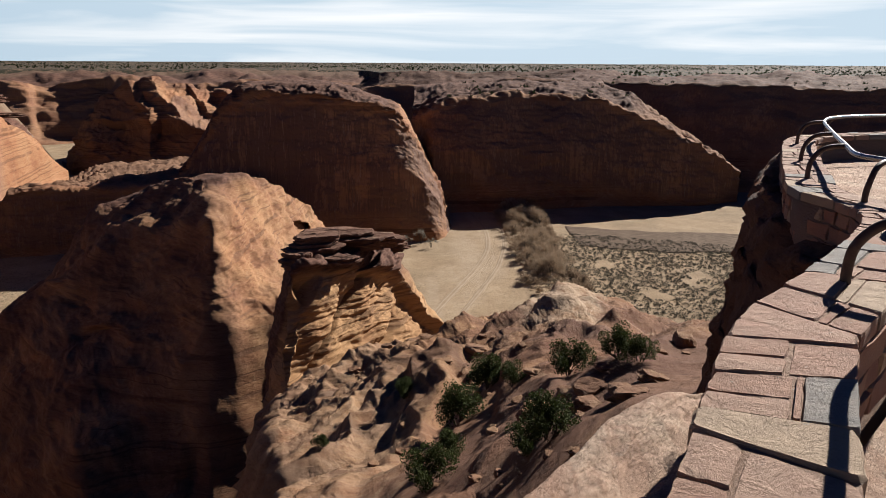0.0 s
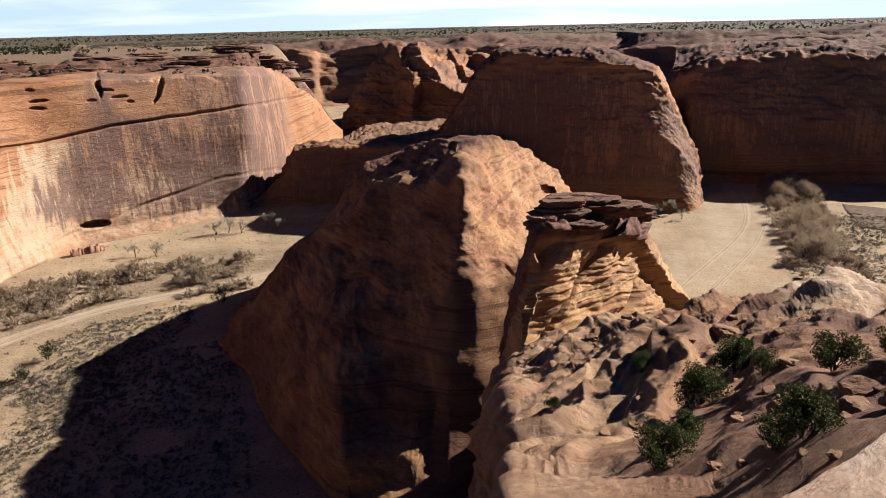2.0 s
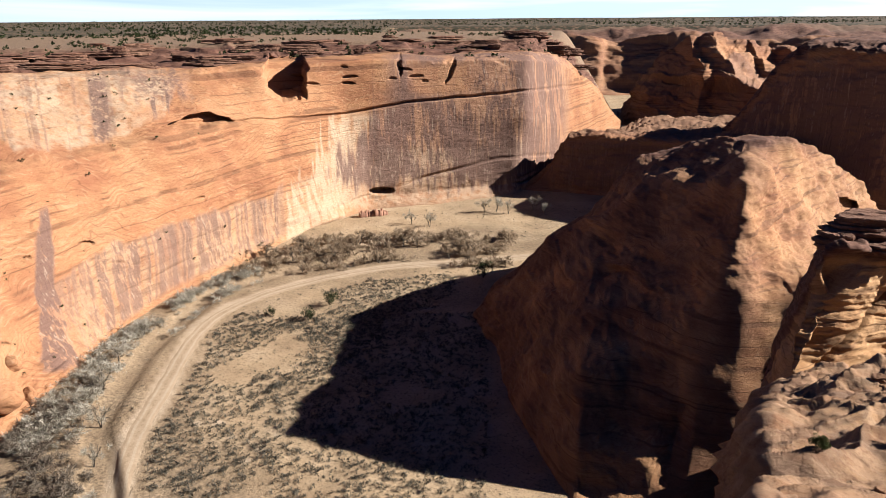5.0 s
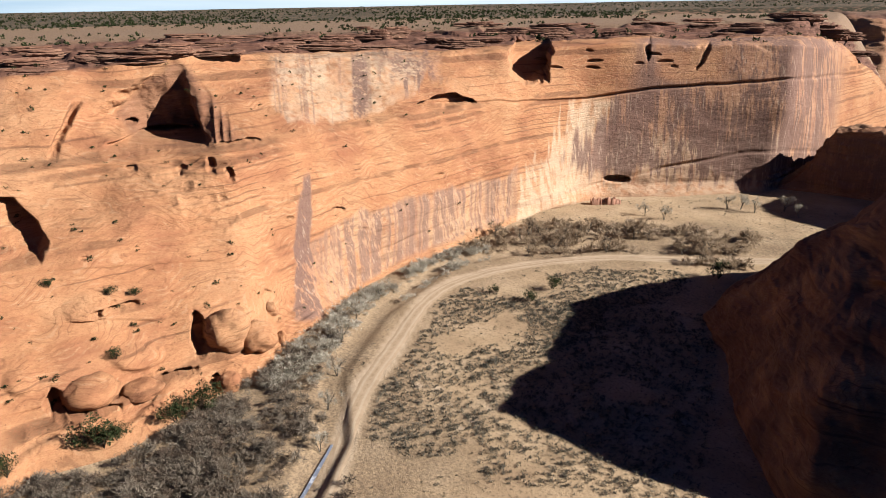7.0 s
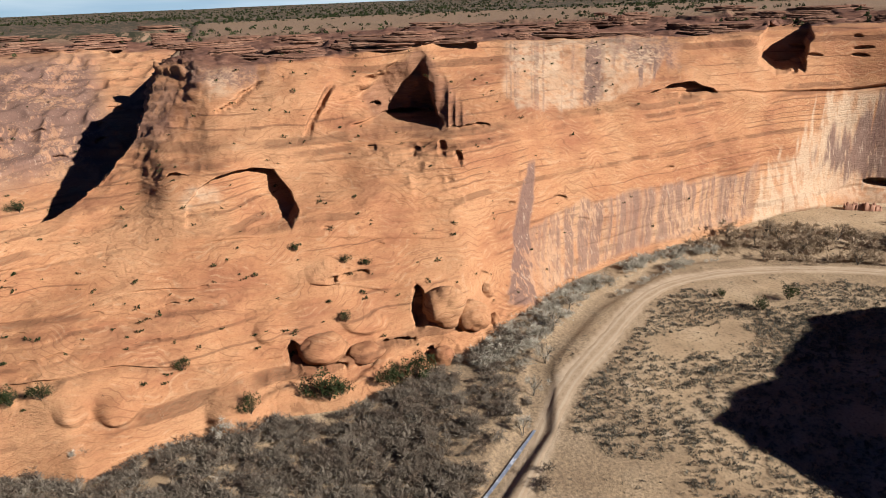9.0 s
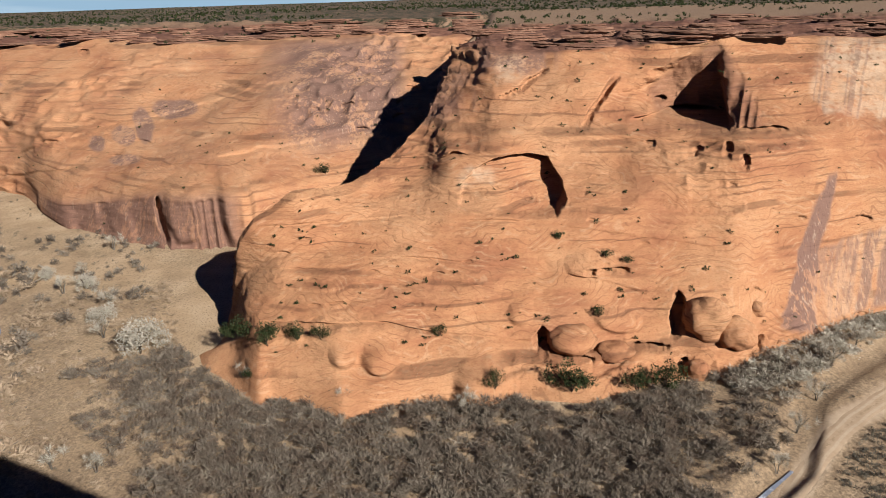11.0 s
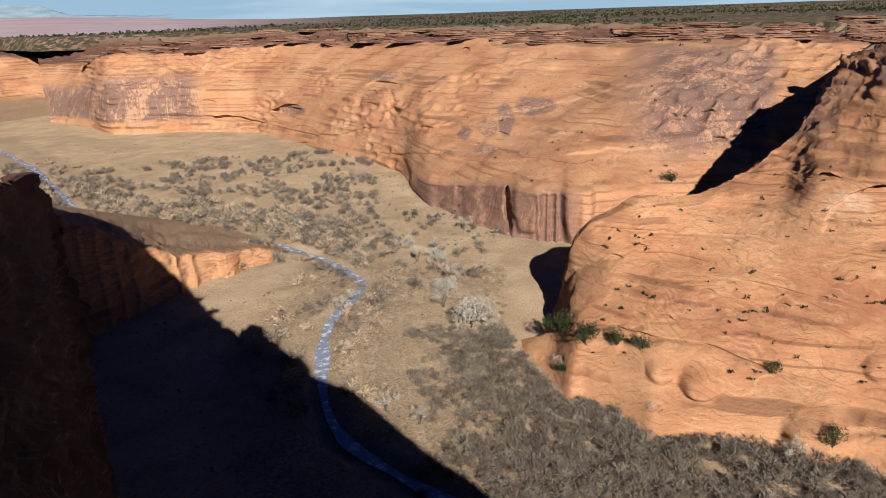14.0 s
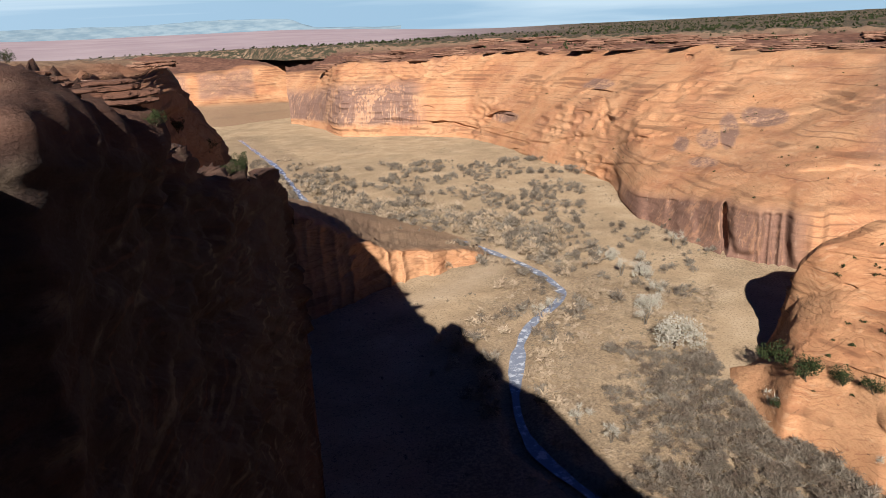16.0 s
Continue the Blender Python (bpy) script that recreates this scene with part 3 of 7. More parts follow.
        away = away + hollow(A + 0.9 * jag, E + 0.6 * jag, a, e, wa, we, d, 2.5)
    for a, e, wa, we, h in ((103.6, -20.0, 2.2, 1.4, 0.9), (107.1, -27.7, 1.9, 1.5, 4.5), (110.4, -27.2, 1.4, 1.1, 3), (98.0, -30.0, 2.9, 2.4, 6), (89.3, -20.4, 1.9, 1.3, 2.2), (112, -22.5, 3.0, 1.5, 2), (94.6, -24.4, 1.3, 1.1, 2.0), (86.4, -24.6, 2.2, 1.2, 3)):
        away = away + knob(A, E, a, e, wa, we, h)
    away = away + pocks(A, E, 16, (60, 90, -24, -11), 0.7, 2.2, 71) + pocks(A, E, 16, (84, 118, -24, -17), 0.9, 2.0, 72) + pocks(A, E, 10, (36, 56, -5, -3.4), 0.7, 5, 73)
    # partings between the beds
    away = away + groove(A, E, [(89, -26.2), (93.2, -26.8), (101, -26.1), (107, -25.2), (112.4, -24.7), (118.9, -23.8)], 3.4, 0.35, 61)
    away = away + groove(A, E, [(84, -22.8), (88, -21.8), (93, -21.2), (102.3, -20.1), (110, -20.2), (118.5, -19.7)], 1.3, 0.3, 65, 0.2, 7.0)
    away = away + groove(A, E, [(95, -22.8), (103, -21.6), (110, -21.8), (118.3, -21.5)], 0.8, 0.25, 66, 0.2, 7.0)
    away = away + groove(A, E, [(73, -19.4), (79.8, -18.7), (92.8, -17.6), (105, -16.9), (117, -16.6)], 1.2, 0.3, 67)
    away = away + groove(A, E, [(28, -5.0), (32.6, -5.2), (45.1, -6.4), (49.6, -7.2), (56.7, -7.4), (63.6, -7.8)], 3.0, 0.25, 63, 0.15)
    away = away + groove(A, E, [(31, -10.2), (38, -11.0), (47, -13.2), (50, -14.2)], 2.2, 0.3, 64, 0.15)
    for k in range(5):
        away = away + groove(A, E, [(52 + k, -9.8 - 1.0 * k), (60, -11.6 - 1.25 * k), (70, -13.8 - 1.6 * k), (75 - k, -15.2 - 1.5 * k)], 0.9, 0.2, 70 + 3 * k, 0.1)
    return along, away


def wall_shade(P, A, E, R, Z, V, N):
    n1 = fbm(P[..., 0] / 30, P[..., 1] / 30, P[..., 2] / 15, 3, 77)
    j = 0.7 * fbm(A / 0.9, E / 2.5, A * 0, 4, 39)
    fringe = 0.9 * vnoise(A / 0.16, A * 0, A * 0, 41) + 0.6 * vnoise(A / 0.5, A * 0, A * 0, 43)
    # grey varnish sheet on the flat face, with its slanting end
    end = np.interp(E, [-17, -12, -7, -3.5], [55.0, 53.3, 50.6, 49.5]) + 1.2 * j
    low_edge = -12.6 + 0.7 * fringe
    sheet_ = smooth(31.5, 33, A) * (1 - smooth(end - 3.4 + 0.8 * fringe, end - 2.4 + 0.8 * fringe, A)) * smooth(low_edge - 0.6, low_edge + 0.3, E) * (1 - smooth(3.7, 4.0, V))
    sheet_ = sheet_ * (1 - 0.8 * zone(A + 2 * j, 39.5, 44.5) * zone(E + j, -5.6, -3.2, 0.4)) * (1 - 0.75 * zone(A + j, 46, 53, 1.0) * smooth(-7.0, -6.4, E))
    pale = zone(A + 0.8 * fringe, end - 3.8, end, 0.35) * zone(E, -17, -7.2, 0.5)
    pale = np.maximum(pale, 0.8 * zone(A, 33, 52) * zone(E, -14.5, -11.2, 0.7))
    pale = np.maximum(pale, 0.7 * zone(A, 35, 50) * zone(E + 0.5 * fringe, -11.5, -9.8, 0.4))
    # curtain of dark streaks along the foot
    top = np.interp(A, [54.5, 55.2, 68, 74], [-12.0, -12.9, -15.8, -18.5]) + 0.8 * j
    curtain = smooth(54.3, 55.2, A) * (1 - smooth(69, 73, A + 2 * j)) * (1 - smooth(top - 0.3, top + 0.2, E)) * smooth(0.5, 0.9, V)
    pale = np.maximum(pale, 0.35 * curtain)
    # bleached panel under the rim and its dark stripes
    lb = np.interp(A, [61.5, 63, 67, 73, 74.3], [-4.4, -6.8, -8.0, -9.0, -6.6]) + 0.7 * j
    panel = smooth(61.5, 63, A) * (1 - smooth(73.2, 74.2, A + j)) * smooth(lb - 0.2, lb + 0.25, E) * (1 - smooth(3.6, 4.0, V))
    pale = np.maximum(pale, panel * (0.35 + 0.5 * smooth(-0.3, 0.4, fbm(A / 1.3, E / 1.6, A * 0, 4, 45))))
    stripe = 0.9 * zone(A + 0.3 * j, 66.7, 67.7, 0.15) * zone(E, -8, -3.6, 0.3) + 0.8 * zone(A + 2 * j, 60.5, 65.5, 0.6) * zone(E + 0.7 * fringe, -5.6, -3.6, 0.4) + 0.5 * panel * smooth(0.1, 0.5, fringe)
    # single flakes and stains
    flake = zone(A + 0.5 * j + 0.05 * (E + 12.5), 71.9 - 0.25 + 0.07 * (E + 12.5), 71.9 + 0.3 - 0.07 * (E + 12.5), 0.12) * zone(E + j, -24, -12.3, 0.4)
    stain = 0.8 * zone(A + 2 * j, 92.4, 97.6, 0.6) * zone(E + j, -5.8, -3.9, 0.5) + 0.5 * zone(A + 2 * j, 99, 104, 0.6) * zone(E + j, -9, -5, 0.6)
    pale = np.maximum(pale, 0.7 * zone(A + j, 94.8, 96.4, 0.4) * zone(E, -6.5, -4.4, 0.4) + 0.7 * zone(A, 97, 99.5, 0.8) * zone(E + j, -14.6, -13.4, 0.3))
    va = np.clip(np.maximum.reduce([sheet_, 0.8 * curtain * smooth(-1.1, 0.3, fringe), stripe, flake, stain]), 0, 1)
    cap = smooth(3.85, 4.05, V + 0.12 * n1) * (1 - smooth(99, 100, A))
    # recess interior: dark varnish, with its shadow painted in as well
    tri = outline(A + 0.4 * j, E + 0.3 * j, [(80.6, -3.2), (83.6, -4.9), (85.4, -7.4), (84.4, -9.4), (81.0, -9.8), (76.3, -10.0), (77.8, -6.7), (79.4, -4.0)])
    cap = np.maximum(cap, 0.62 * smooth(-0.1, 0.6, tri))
    soil = 0.5 * (1 - smooth(0.0, 0.6, V)) * (1 - smooth(74, 80, A)) + 0.8 * smooth(4.75, 5.0, V)
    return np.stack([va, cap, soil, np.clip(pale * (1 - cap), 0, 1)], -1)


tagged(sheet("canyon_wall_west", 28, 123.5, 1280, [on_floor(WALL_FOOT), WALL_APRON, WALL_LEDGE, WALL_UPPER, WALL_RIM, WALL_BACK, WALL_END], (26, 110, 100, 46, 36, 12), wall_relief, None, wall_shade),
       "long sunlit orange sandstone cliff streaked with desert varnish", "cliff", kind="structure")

# the wall beyond the side canyon
BENCH_FOOT = [(97, 330), (108, 330), (113, 318), (118.3, 308), (122.7, 312), (126, 335), (130, 380), (132, 463), (137, 540), (143, 680), (148, 715), (153.7, 741), (154.3, 800), (157, 900)]
BENCH_STEP = [(97, -13, 345), (108, -13.2, 345), (113, -13.8, 330), (118, -14, 318), (120.8, -14, 322), (124.6, -13.3, 344), (130, -13.1, 388), (132, -11.2, 470), (137, -9.6, 550),
              (143, -7.7, 690), (148, -7.2, 722), (153.7, -7, 745), (154.3, -6.6, 810), (157, -6.1, 920)]
BENCH_MID = [(97, -7, 400), (110, -7, 400), (120, -7.5, 430), (130, -7, 480), (137, -6, 600), (143, -5.4, 712), (147.8, -4.9, 735), (153.1, -5.0, 752), (154.3, -5.0, 825), (157, -5, 940)]
BENCH_RIM = [(97, -3, 520), (105, -2.6, 520), (113, -2.4, 530), (122, -2.2, 560), (131, -2, 640), (142, -1.9, 760), (147, -2.2, 790), (153, -2.4, 800), (154.3, -2.6, 900), (157, -2.6, 980)]
BENCH_BACK = [(97, -1.7, 620), (113, -1.4, 640), (131, -1.2, 760), (142, -1.1, 860), (151, -1.1, 960), (153, -1.1, 1080), (155, -1.1, 1230), (157, -1.15, 1300)]


def bench_relief(P, A, E, R, Z, V):
    on = smooth(0.0, 0.3, V)
    along = rough(P, 4.5, 0.9, 0.25, 55, 0.3, 4.5, 41) * on
    away = -5.0 * smooth(0.0, 0.6, vnoise(A / 2.1, E / 5, E * 0, 4)) * (1 - smooth(1.0, 1.4, V))
    away = away + pocks(A, E, 40, (100, 155, -11, -2.2), 0.8, 5, 81)
    crag = 1 - 2 * np.abs(vnoise(P[..., 0] / 9, P[..., 1] / 9, P[..., 2] / 5, 91))
    along = along + 2.0 * crag * smooth(-0.15, 0.3, fbm(P[..., 0] / 60, P[..., 1] / 60, P[..., 2] / 40, 2, 93)) * on
    top = smooth(2.95, 3.1, V) * (1 - smooth(3.9, 4.0, V))
    along = along + top * 1.2 * terrace(P[..., 2] + 2.5 * fbm(P[..., 0] / 30, P[..., 1] / 30, P[..., 2] * 0, 3, 8), 3.0)
    away = away + hollow(A, E, 123.3, -15.6, 0.35, 2.2, 10) + hollow(A, E, 133.0, -5.4, 1.6, 0.5, 6) + hollow(A, E, 126.5, -2.9, 0.3, 0.3, 8)
    line = np.interp(A, [132.4, 138.2, 144.3, 150], [-8.4, -9.2, -7.3, -6.6]) + 0.12 * vnoise(A / 1.5, A * 0, A * 0, 65)
    away = away + 3.0 * smooth(0.2, 0.04, np.abs(E - line)) * zone(A, 133.5, 146, 1.0)
    for k, line_ in enumerate(([(112, -6.2), (120, -7.0), (127, -8.3), (134, -9.9)], [(106, -9.4), (113, -10.8), (120, -11.8), (130, -11.4)], [(132, -5.2), (140, -4.7), (149, -4.4)], [(108, -4.9), (120, -4.5), (132, -3.9)], [(140, -8.2), (147, -7.0), (153, -6.4)])):
        away = away + groove(A, E, line_, 3.5, 0.28, 170 + 4 * k, 0.2, 4.0)
    away = away + 3.5 * np.abs(vnoise(A / 0.7, E / 9, E * 0, 14)) * zone(A, 117.5, 130.5, 0.4) * (1 - smooth(0.92, 1.02, V))
    line = np.interp(A, [126, 130, 134.7], [-10.8, -10.9, -10.7]) + 0.3 * vnoise(A / 2, A * 0, A * 0, 67)
    away = away + 2.5 * smooth(0.16, 0.04, np.abs(E - line)) * zone(A, 127, 134, 0.8)
    away = away + hollow(A, E, 132.5, -7.1, 0.35, 1.6, 8) + hollow(A, E, 140.6, -6.9, 1.3, 0.4, 6)
    away = away + hollow(A, E, 111, -8.0, 3.0, 2.5, 5, 1.5)
    return along, away


def bench_shade(P, A, E, R, Z, V, N):
    n1 = fbm(P[..., 0] / 40, P[..., 1] / 40, P[..., 2] / 20, 3, 79)
    va = (1 - smooth(0.9, 1.1, V)) * smooth(117, 119, A) * (1 - smooth(130, 132, A)) * 0.9
    va = np.maximum(va, smooth(1.2, 1.6, V) * (1 - smooth(2.7, 3.0, V)) * smooth(103, 105, A) * (1 - smooth(111, 116, A)))
    va = np.maximum(va, smooth(1.0, 1.2, V) * (1 - smooth(2.2, 2.6, V)) * smooth(146, 148, A))
    j = 0.8 * fbm(A / 1.2, E / 1.0, A * 0, 3, 39)
    for a, e, wa, we in ((121.2, -6.8, 1.7, 0.8), (123.5, -8.0, 0.7, 1.5), (125.0, -8.6, 0.9, 0.8), (126.8, -9.1, 0.7, 0.6), (125.2, -10.4, 1.2, 0.5), (133.1, -4.5, 1.4, 0.45), (140.3, -6.8, 1.2, 0.5)):
        d = 1 - np.sqrt(((A + 0.35 * j - a) / wa) ** 2 + ((E + 0.25 * j - e) / we) ** 2)
        va = np.maximum(va, 0.9 * smooth(0.0, 0.25, d))
    cap = smooth(2.95, 3.1, V + 0.15 * n1)
    cap = np.maximum(cap, 0.4 * zone(A, 117.5, 130.4, 0.3) * (1 - smooth(0.95, 1.03, V + 0.05 * n1)))
    soil = 0.6 * smooth(3.6, 4.0, V)
    return np.stack([va, cap, soil, (0.08 + 0.15 * n1).clip(0, 1) * (1 - cap)], -1)


tagged(sheet("canyon_wall_south", 97, 157, 560, [on_floor(BENCH_FOOT), BENCH_STEP, BENCH_MID, BENCH_RIM, BENCH_BACK], (50, 70, 70, 26), bench_relief, None, bench_shade),
       "broad sunlit orange slickrock canyon wall with a low dark step", "cliff", kind="structure")

# far bend of the canyon
tagged(sheet("canyon_wall_far", 147, 182, 240, [on_floor([(147, 1000), (157, 960), (162, 900), (166, 960), (182, 1200)]), [(147, -4.6, 1050), (162, -4.6, 1050), (182, -3.6, 1350)],
                                                 [(147, -2.0, 1120), (158, -1.9, 1130), (166, -2.0, 1130), (182, -1.7, 1400)], [(147, -1.2, 1250), (166, -1.1, 1250), (182, -1.0, 1500)]], (20, 40, 16),
             lambda P, A, E, R, Z, V: (rough(P, 12, 5, 0.8, 110, 2.2, 8, 51) * smooth(0.6, 1.2, V), 0 * A), None,
             lambda P, A, E, R, Z, V, N: np.stack([0.7 * smooth(1.0, 1.2, V) * (1 - smooth(1.8, 2, V)) * smooth(0, 0.3, vnoise(A / 1.3, E * 0, E * 0, 3)), smooth(1.9, 2.1, V), 0.8 * (1 - smooth(0.8, 1.0, V))], -1)),
       "far sunlit canyon wall above a pale sand slope", "cliff", kind="structure")

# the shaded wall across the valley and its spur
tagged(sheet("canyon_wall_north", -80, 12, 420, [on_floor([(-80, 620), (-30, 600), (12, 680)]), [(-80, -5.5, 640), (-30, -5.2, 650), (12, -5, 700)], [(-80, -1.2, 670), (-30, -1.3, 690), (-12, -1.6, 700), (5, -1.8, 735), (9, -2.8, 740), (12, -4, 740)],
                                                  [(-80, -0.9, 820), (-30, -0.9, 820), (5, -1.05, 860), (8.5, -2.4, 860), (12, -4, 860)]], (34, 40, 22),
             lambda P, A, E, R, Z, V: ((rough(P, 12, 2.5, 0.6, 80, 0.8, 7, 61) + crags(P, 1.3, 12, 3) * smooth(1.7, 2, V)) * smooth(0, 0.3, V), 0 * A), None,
             # varnish streaks, which also deepen the shade on this wall by colour
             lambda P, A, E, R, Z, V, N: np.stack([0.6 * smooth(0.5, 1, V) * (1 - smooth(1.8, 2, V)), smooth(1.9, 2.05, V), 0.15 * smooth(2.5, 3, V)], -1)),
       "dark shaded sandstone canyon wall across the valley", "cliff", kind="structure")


def spur_relief(P, A, E, R, Z, V):
    along = (rough(P, 6, 2.2, 0.5, 50, 0.6, 5, 71) + crags(P, 1.6, 12, 5) * smooth(1.6, 2.1, V)) * smooth(0, 0.3, V)
    return along, -4 * smooth(-18, -21, A) * smooth(1.2, 1.9, V)


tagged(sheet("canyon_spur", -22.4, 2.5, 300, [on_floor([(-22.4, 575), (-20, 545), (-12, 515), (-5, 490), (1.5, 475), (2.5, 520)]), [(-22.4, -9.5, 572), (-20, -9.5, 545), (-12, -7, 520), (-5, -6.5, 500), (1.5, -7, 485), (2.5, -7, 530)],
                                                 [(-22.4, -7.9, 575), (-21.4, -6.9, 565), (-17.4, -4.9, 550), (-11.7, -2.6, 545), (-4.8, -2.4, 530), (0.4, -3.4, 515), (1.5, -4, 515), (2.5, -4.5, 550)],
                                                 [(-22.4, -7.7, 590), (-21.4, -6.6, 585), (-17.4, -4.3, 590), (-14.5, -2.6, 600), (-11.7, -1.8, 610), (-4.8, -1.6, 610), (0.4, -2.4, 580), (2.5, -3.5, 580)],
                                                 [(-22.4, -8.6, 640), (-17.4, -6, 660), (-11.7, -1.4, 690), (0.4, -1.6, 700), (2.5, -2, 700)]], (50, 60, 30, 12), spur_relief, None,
             # varnish on the spur's face doubles as painted shade
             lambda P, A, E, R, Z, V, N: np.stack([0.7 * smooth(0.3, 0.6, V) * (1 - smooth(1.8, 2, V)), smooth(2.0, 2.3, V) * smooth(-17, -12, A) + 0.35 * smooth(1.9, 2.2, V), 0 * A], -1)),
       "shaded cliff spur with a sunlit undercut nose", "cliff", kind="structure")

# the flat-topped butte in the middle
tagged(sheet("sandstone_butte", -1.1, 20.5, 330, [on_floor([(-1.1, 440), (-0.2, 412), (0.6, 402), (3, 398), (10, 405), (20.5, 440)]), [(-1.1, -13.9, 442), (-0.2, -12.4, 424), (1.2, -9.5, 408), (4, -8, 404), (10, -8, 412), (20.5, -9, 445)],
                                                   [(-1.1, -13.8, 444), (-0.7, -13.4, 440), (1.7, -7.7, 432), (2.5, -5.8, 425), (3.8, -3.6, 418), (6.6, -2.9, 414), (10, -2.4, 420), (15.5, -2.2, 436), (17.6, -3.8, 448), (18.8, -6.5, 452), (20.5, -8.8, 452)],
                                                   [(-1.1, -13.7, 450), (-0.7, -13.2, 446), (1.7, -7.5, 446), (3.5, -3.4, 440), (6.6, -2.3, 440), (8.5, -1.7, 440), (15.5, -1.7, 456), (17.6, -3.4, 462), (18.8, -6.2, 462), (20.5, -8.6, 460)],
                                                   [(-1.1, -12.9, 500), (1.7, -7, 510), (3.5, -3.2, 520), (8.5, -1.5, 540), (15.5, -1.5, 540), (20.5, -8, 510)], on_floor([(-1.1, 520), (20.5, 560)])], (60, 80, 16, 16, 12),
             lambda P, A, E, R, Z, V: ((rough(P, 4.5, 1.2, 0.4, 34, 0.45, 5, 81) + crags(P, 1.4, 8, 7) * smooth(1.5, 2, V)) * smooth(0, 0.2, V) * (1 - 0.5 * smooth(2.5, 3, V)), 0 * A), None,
             # below the cap: varnish, with part of the butte's shade in its colour
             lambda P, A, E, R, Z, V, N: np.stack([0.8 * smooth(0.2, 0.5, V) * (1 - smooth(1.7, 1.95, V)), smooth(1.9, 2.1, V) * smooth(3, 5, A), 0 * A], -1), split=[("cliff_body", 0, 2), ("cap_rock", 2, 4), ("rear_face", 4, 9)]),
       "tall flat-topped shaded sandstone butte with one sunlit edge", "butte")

# domes behind the butte
def ridge(A, E, line, left, right):
    """A rib running down from a peak: a broad side and a steep one, 0 to 1."""
    p = sorted((e, a) for a, e in line)
    d = A - np.interp(E, [q[0] for q in p], [q[1] for q in p])
    return np.clip(np.where(d > 0, 1 - d / left, 1 + d / right), 0, 1)


def dome_relief(P, A, E, R, Z, V):
    j = 0.5 * fbm(A / 1.5, E / 1.2, A * 0, 3, 95)
    away = -58 * np.maximum(ridge(A + j, E, [(21.9, -0.9), (21.2, -2.6), (20.0, -4.2), (17.5, -5.2)], 6.0, 2.0), 0)
    away = away - 26 * ridge(A + j, E, [(19.6, -1.6), (18.3, -3.0), (16.6, -4.4)], 2.2, 1.0) - 18 * ridge(A + j, E, [(17.0, -2.0), (15.6, -3.4)], 1.6, 0.8)
    away = away - 16 * ridge(A + j, E, [(23.6, -1.7), (22.8, -3.0), (22.4, -3.8)], 1.5, 0.7)
    return (rough(P, 7, 3, 0.9, 46, 2.0, 5, 91) + crags(P, 1.6, 14, 9)) * smooth(0, 0.3, V), away


tagged(sheet("slickrock_dome", 13, 28.2, 260, [on_floor([(13, 700), (20, 700), (26, 690), (28.2, 720)]), [(13, -5, 735), (20, -5.4, 730), (26.5, -6, 715), (28.2, -7.8, 730)],
                                                 [(13, -2.8, 790), (16.2, -2.3, 795), (17, -2.0, 800), (18.2, -2.3, 795), (19.6, -1.55, 800), (20.5, -1.9, 800), (21.9, -0.75, 805), (23.0, -1.5, 800), (23.7, -1.4, 800), (25.4, -2.4, 780), (26.6, -4.2, 760), (27.6, -6.4, 745), (28.2, -8, 745)],
                                                 [(13, -3.2, 900), (21, -3, 900), (28.2, -7, 850)]], (50, 60, 10), dome_relief, None,
             lambda P, A, E, R, Z, V, N: np.stack([0.5 * smooth(0.2, 0.5, vnoise(A / 2, E, E * 0, 9)), 0.5 * smooth(1.8, 2, V), 0 * A], -1), split=[("gullied_flank", 0, 1), ("dome_top", 1, 9)]),
       "sunlit orange slickrock dome with shaded gullied flanks", "rock formation")
tagged(sheet("canyon_wall_distant", 4, 46, 300, [on_floor([(4, 1000), (46, 1000)]), [(4, -3.5, 1040), (46, -3.5, 1040)], [(4, -1.4, 1080), (46, -1.4, 1080)], [(4, -0.85, 1300), (46, -0.85, 1300)]], (16, 36, 16),
             lambda P, A, E, R, Z, V: (rough(P, 14, 6, 1, 90, 3, 9, 95) * smooth(0, 0.3, V), -12 * smooth(-0.5, 0.6, vnoise(A / 1.6, E / 2, E * 0, 6)) * (1 - smooth(1.8, 2.2, V))), None,
             lambda P, A, E, R, Z, V, N: np.stack([0.3 + 0 * A, smooth(1.85, 2.1, V), 0.5 * smooth(2.4, 3, V)], -1)),
       "distant sunlit sandstone canyon wall", "cliff", kind="structure")


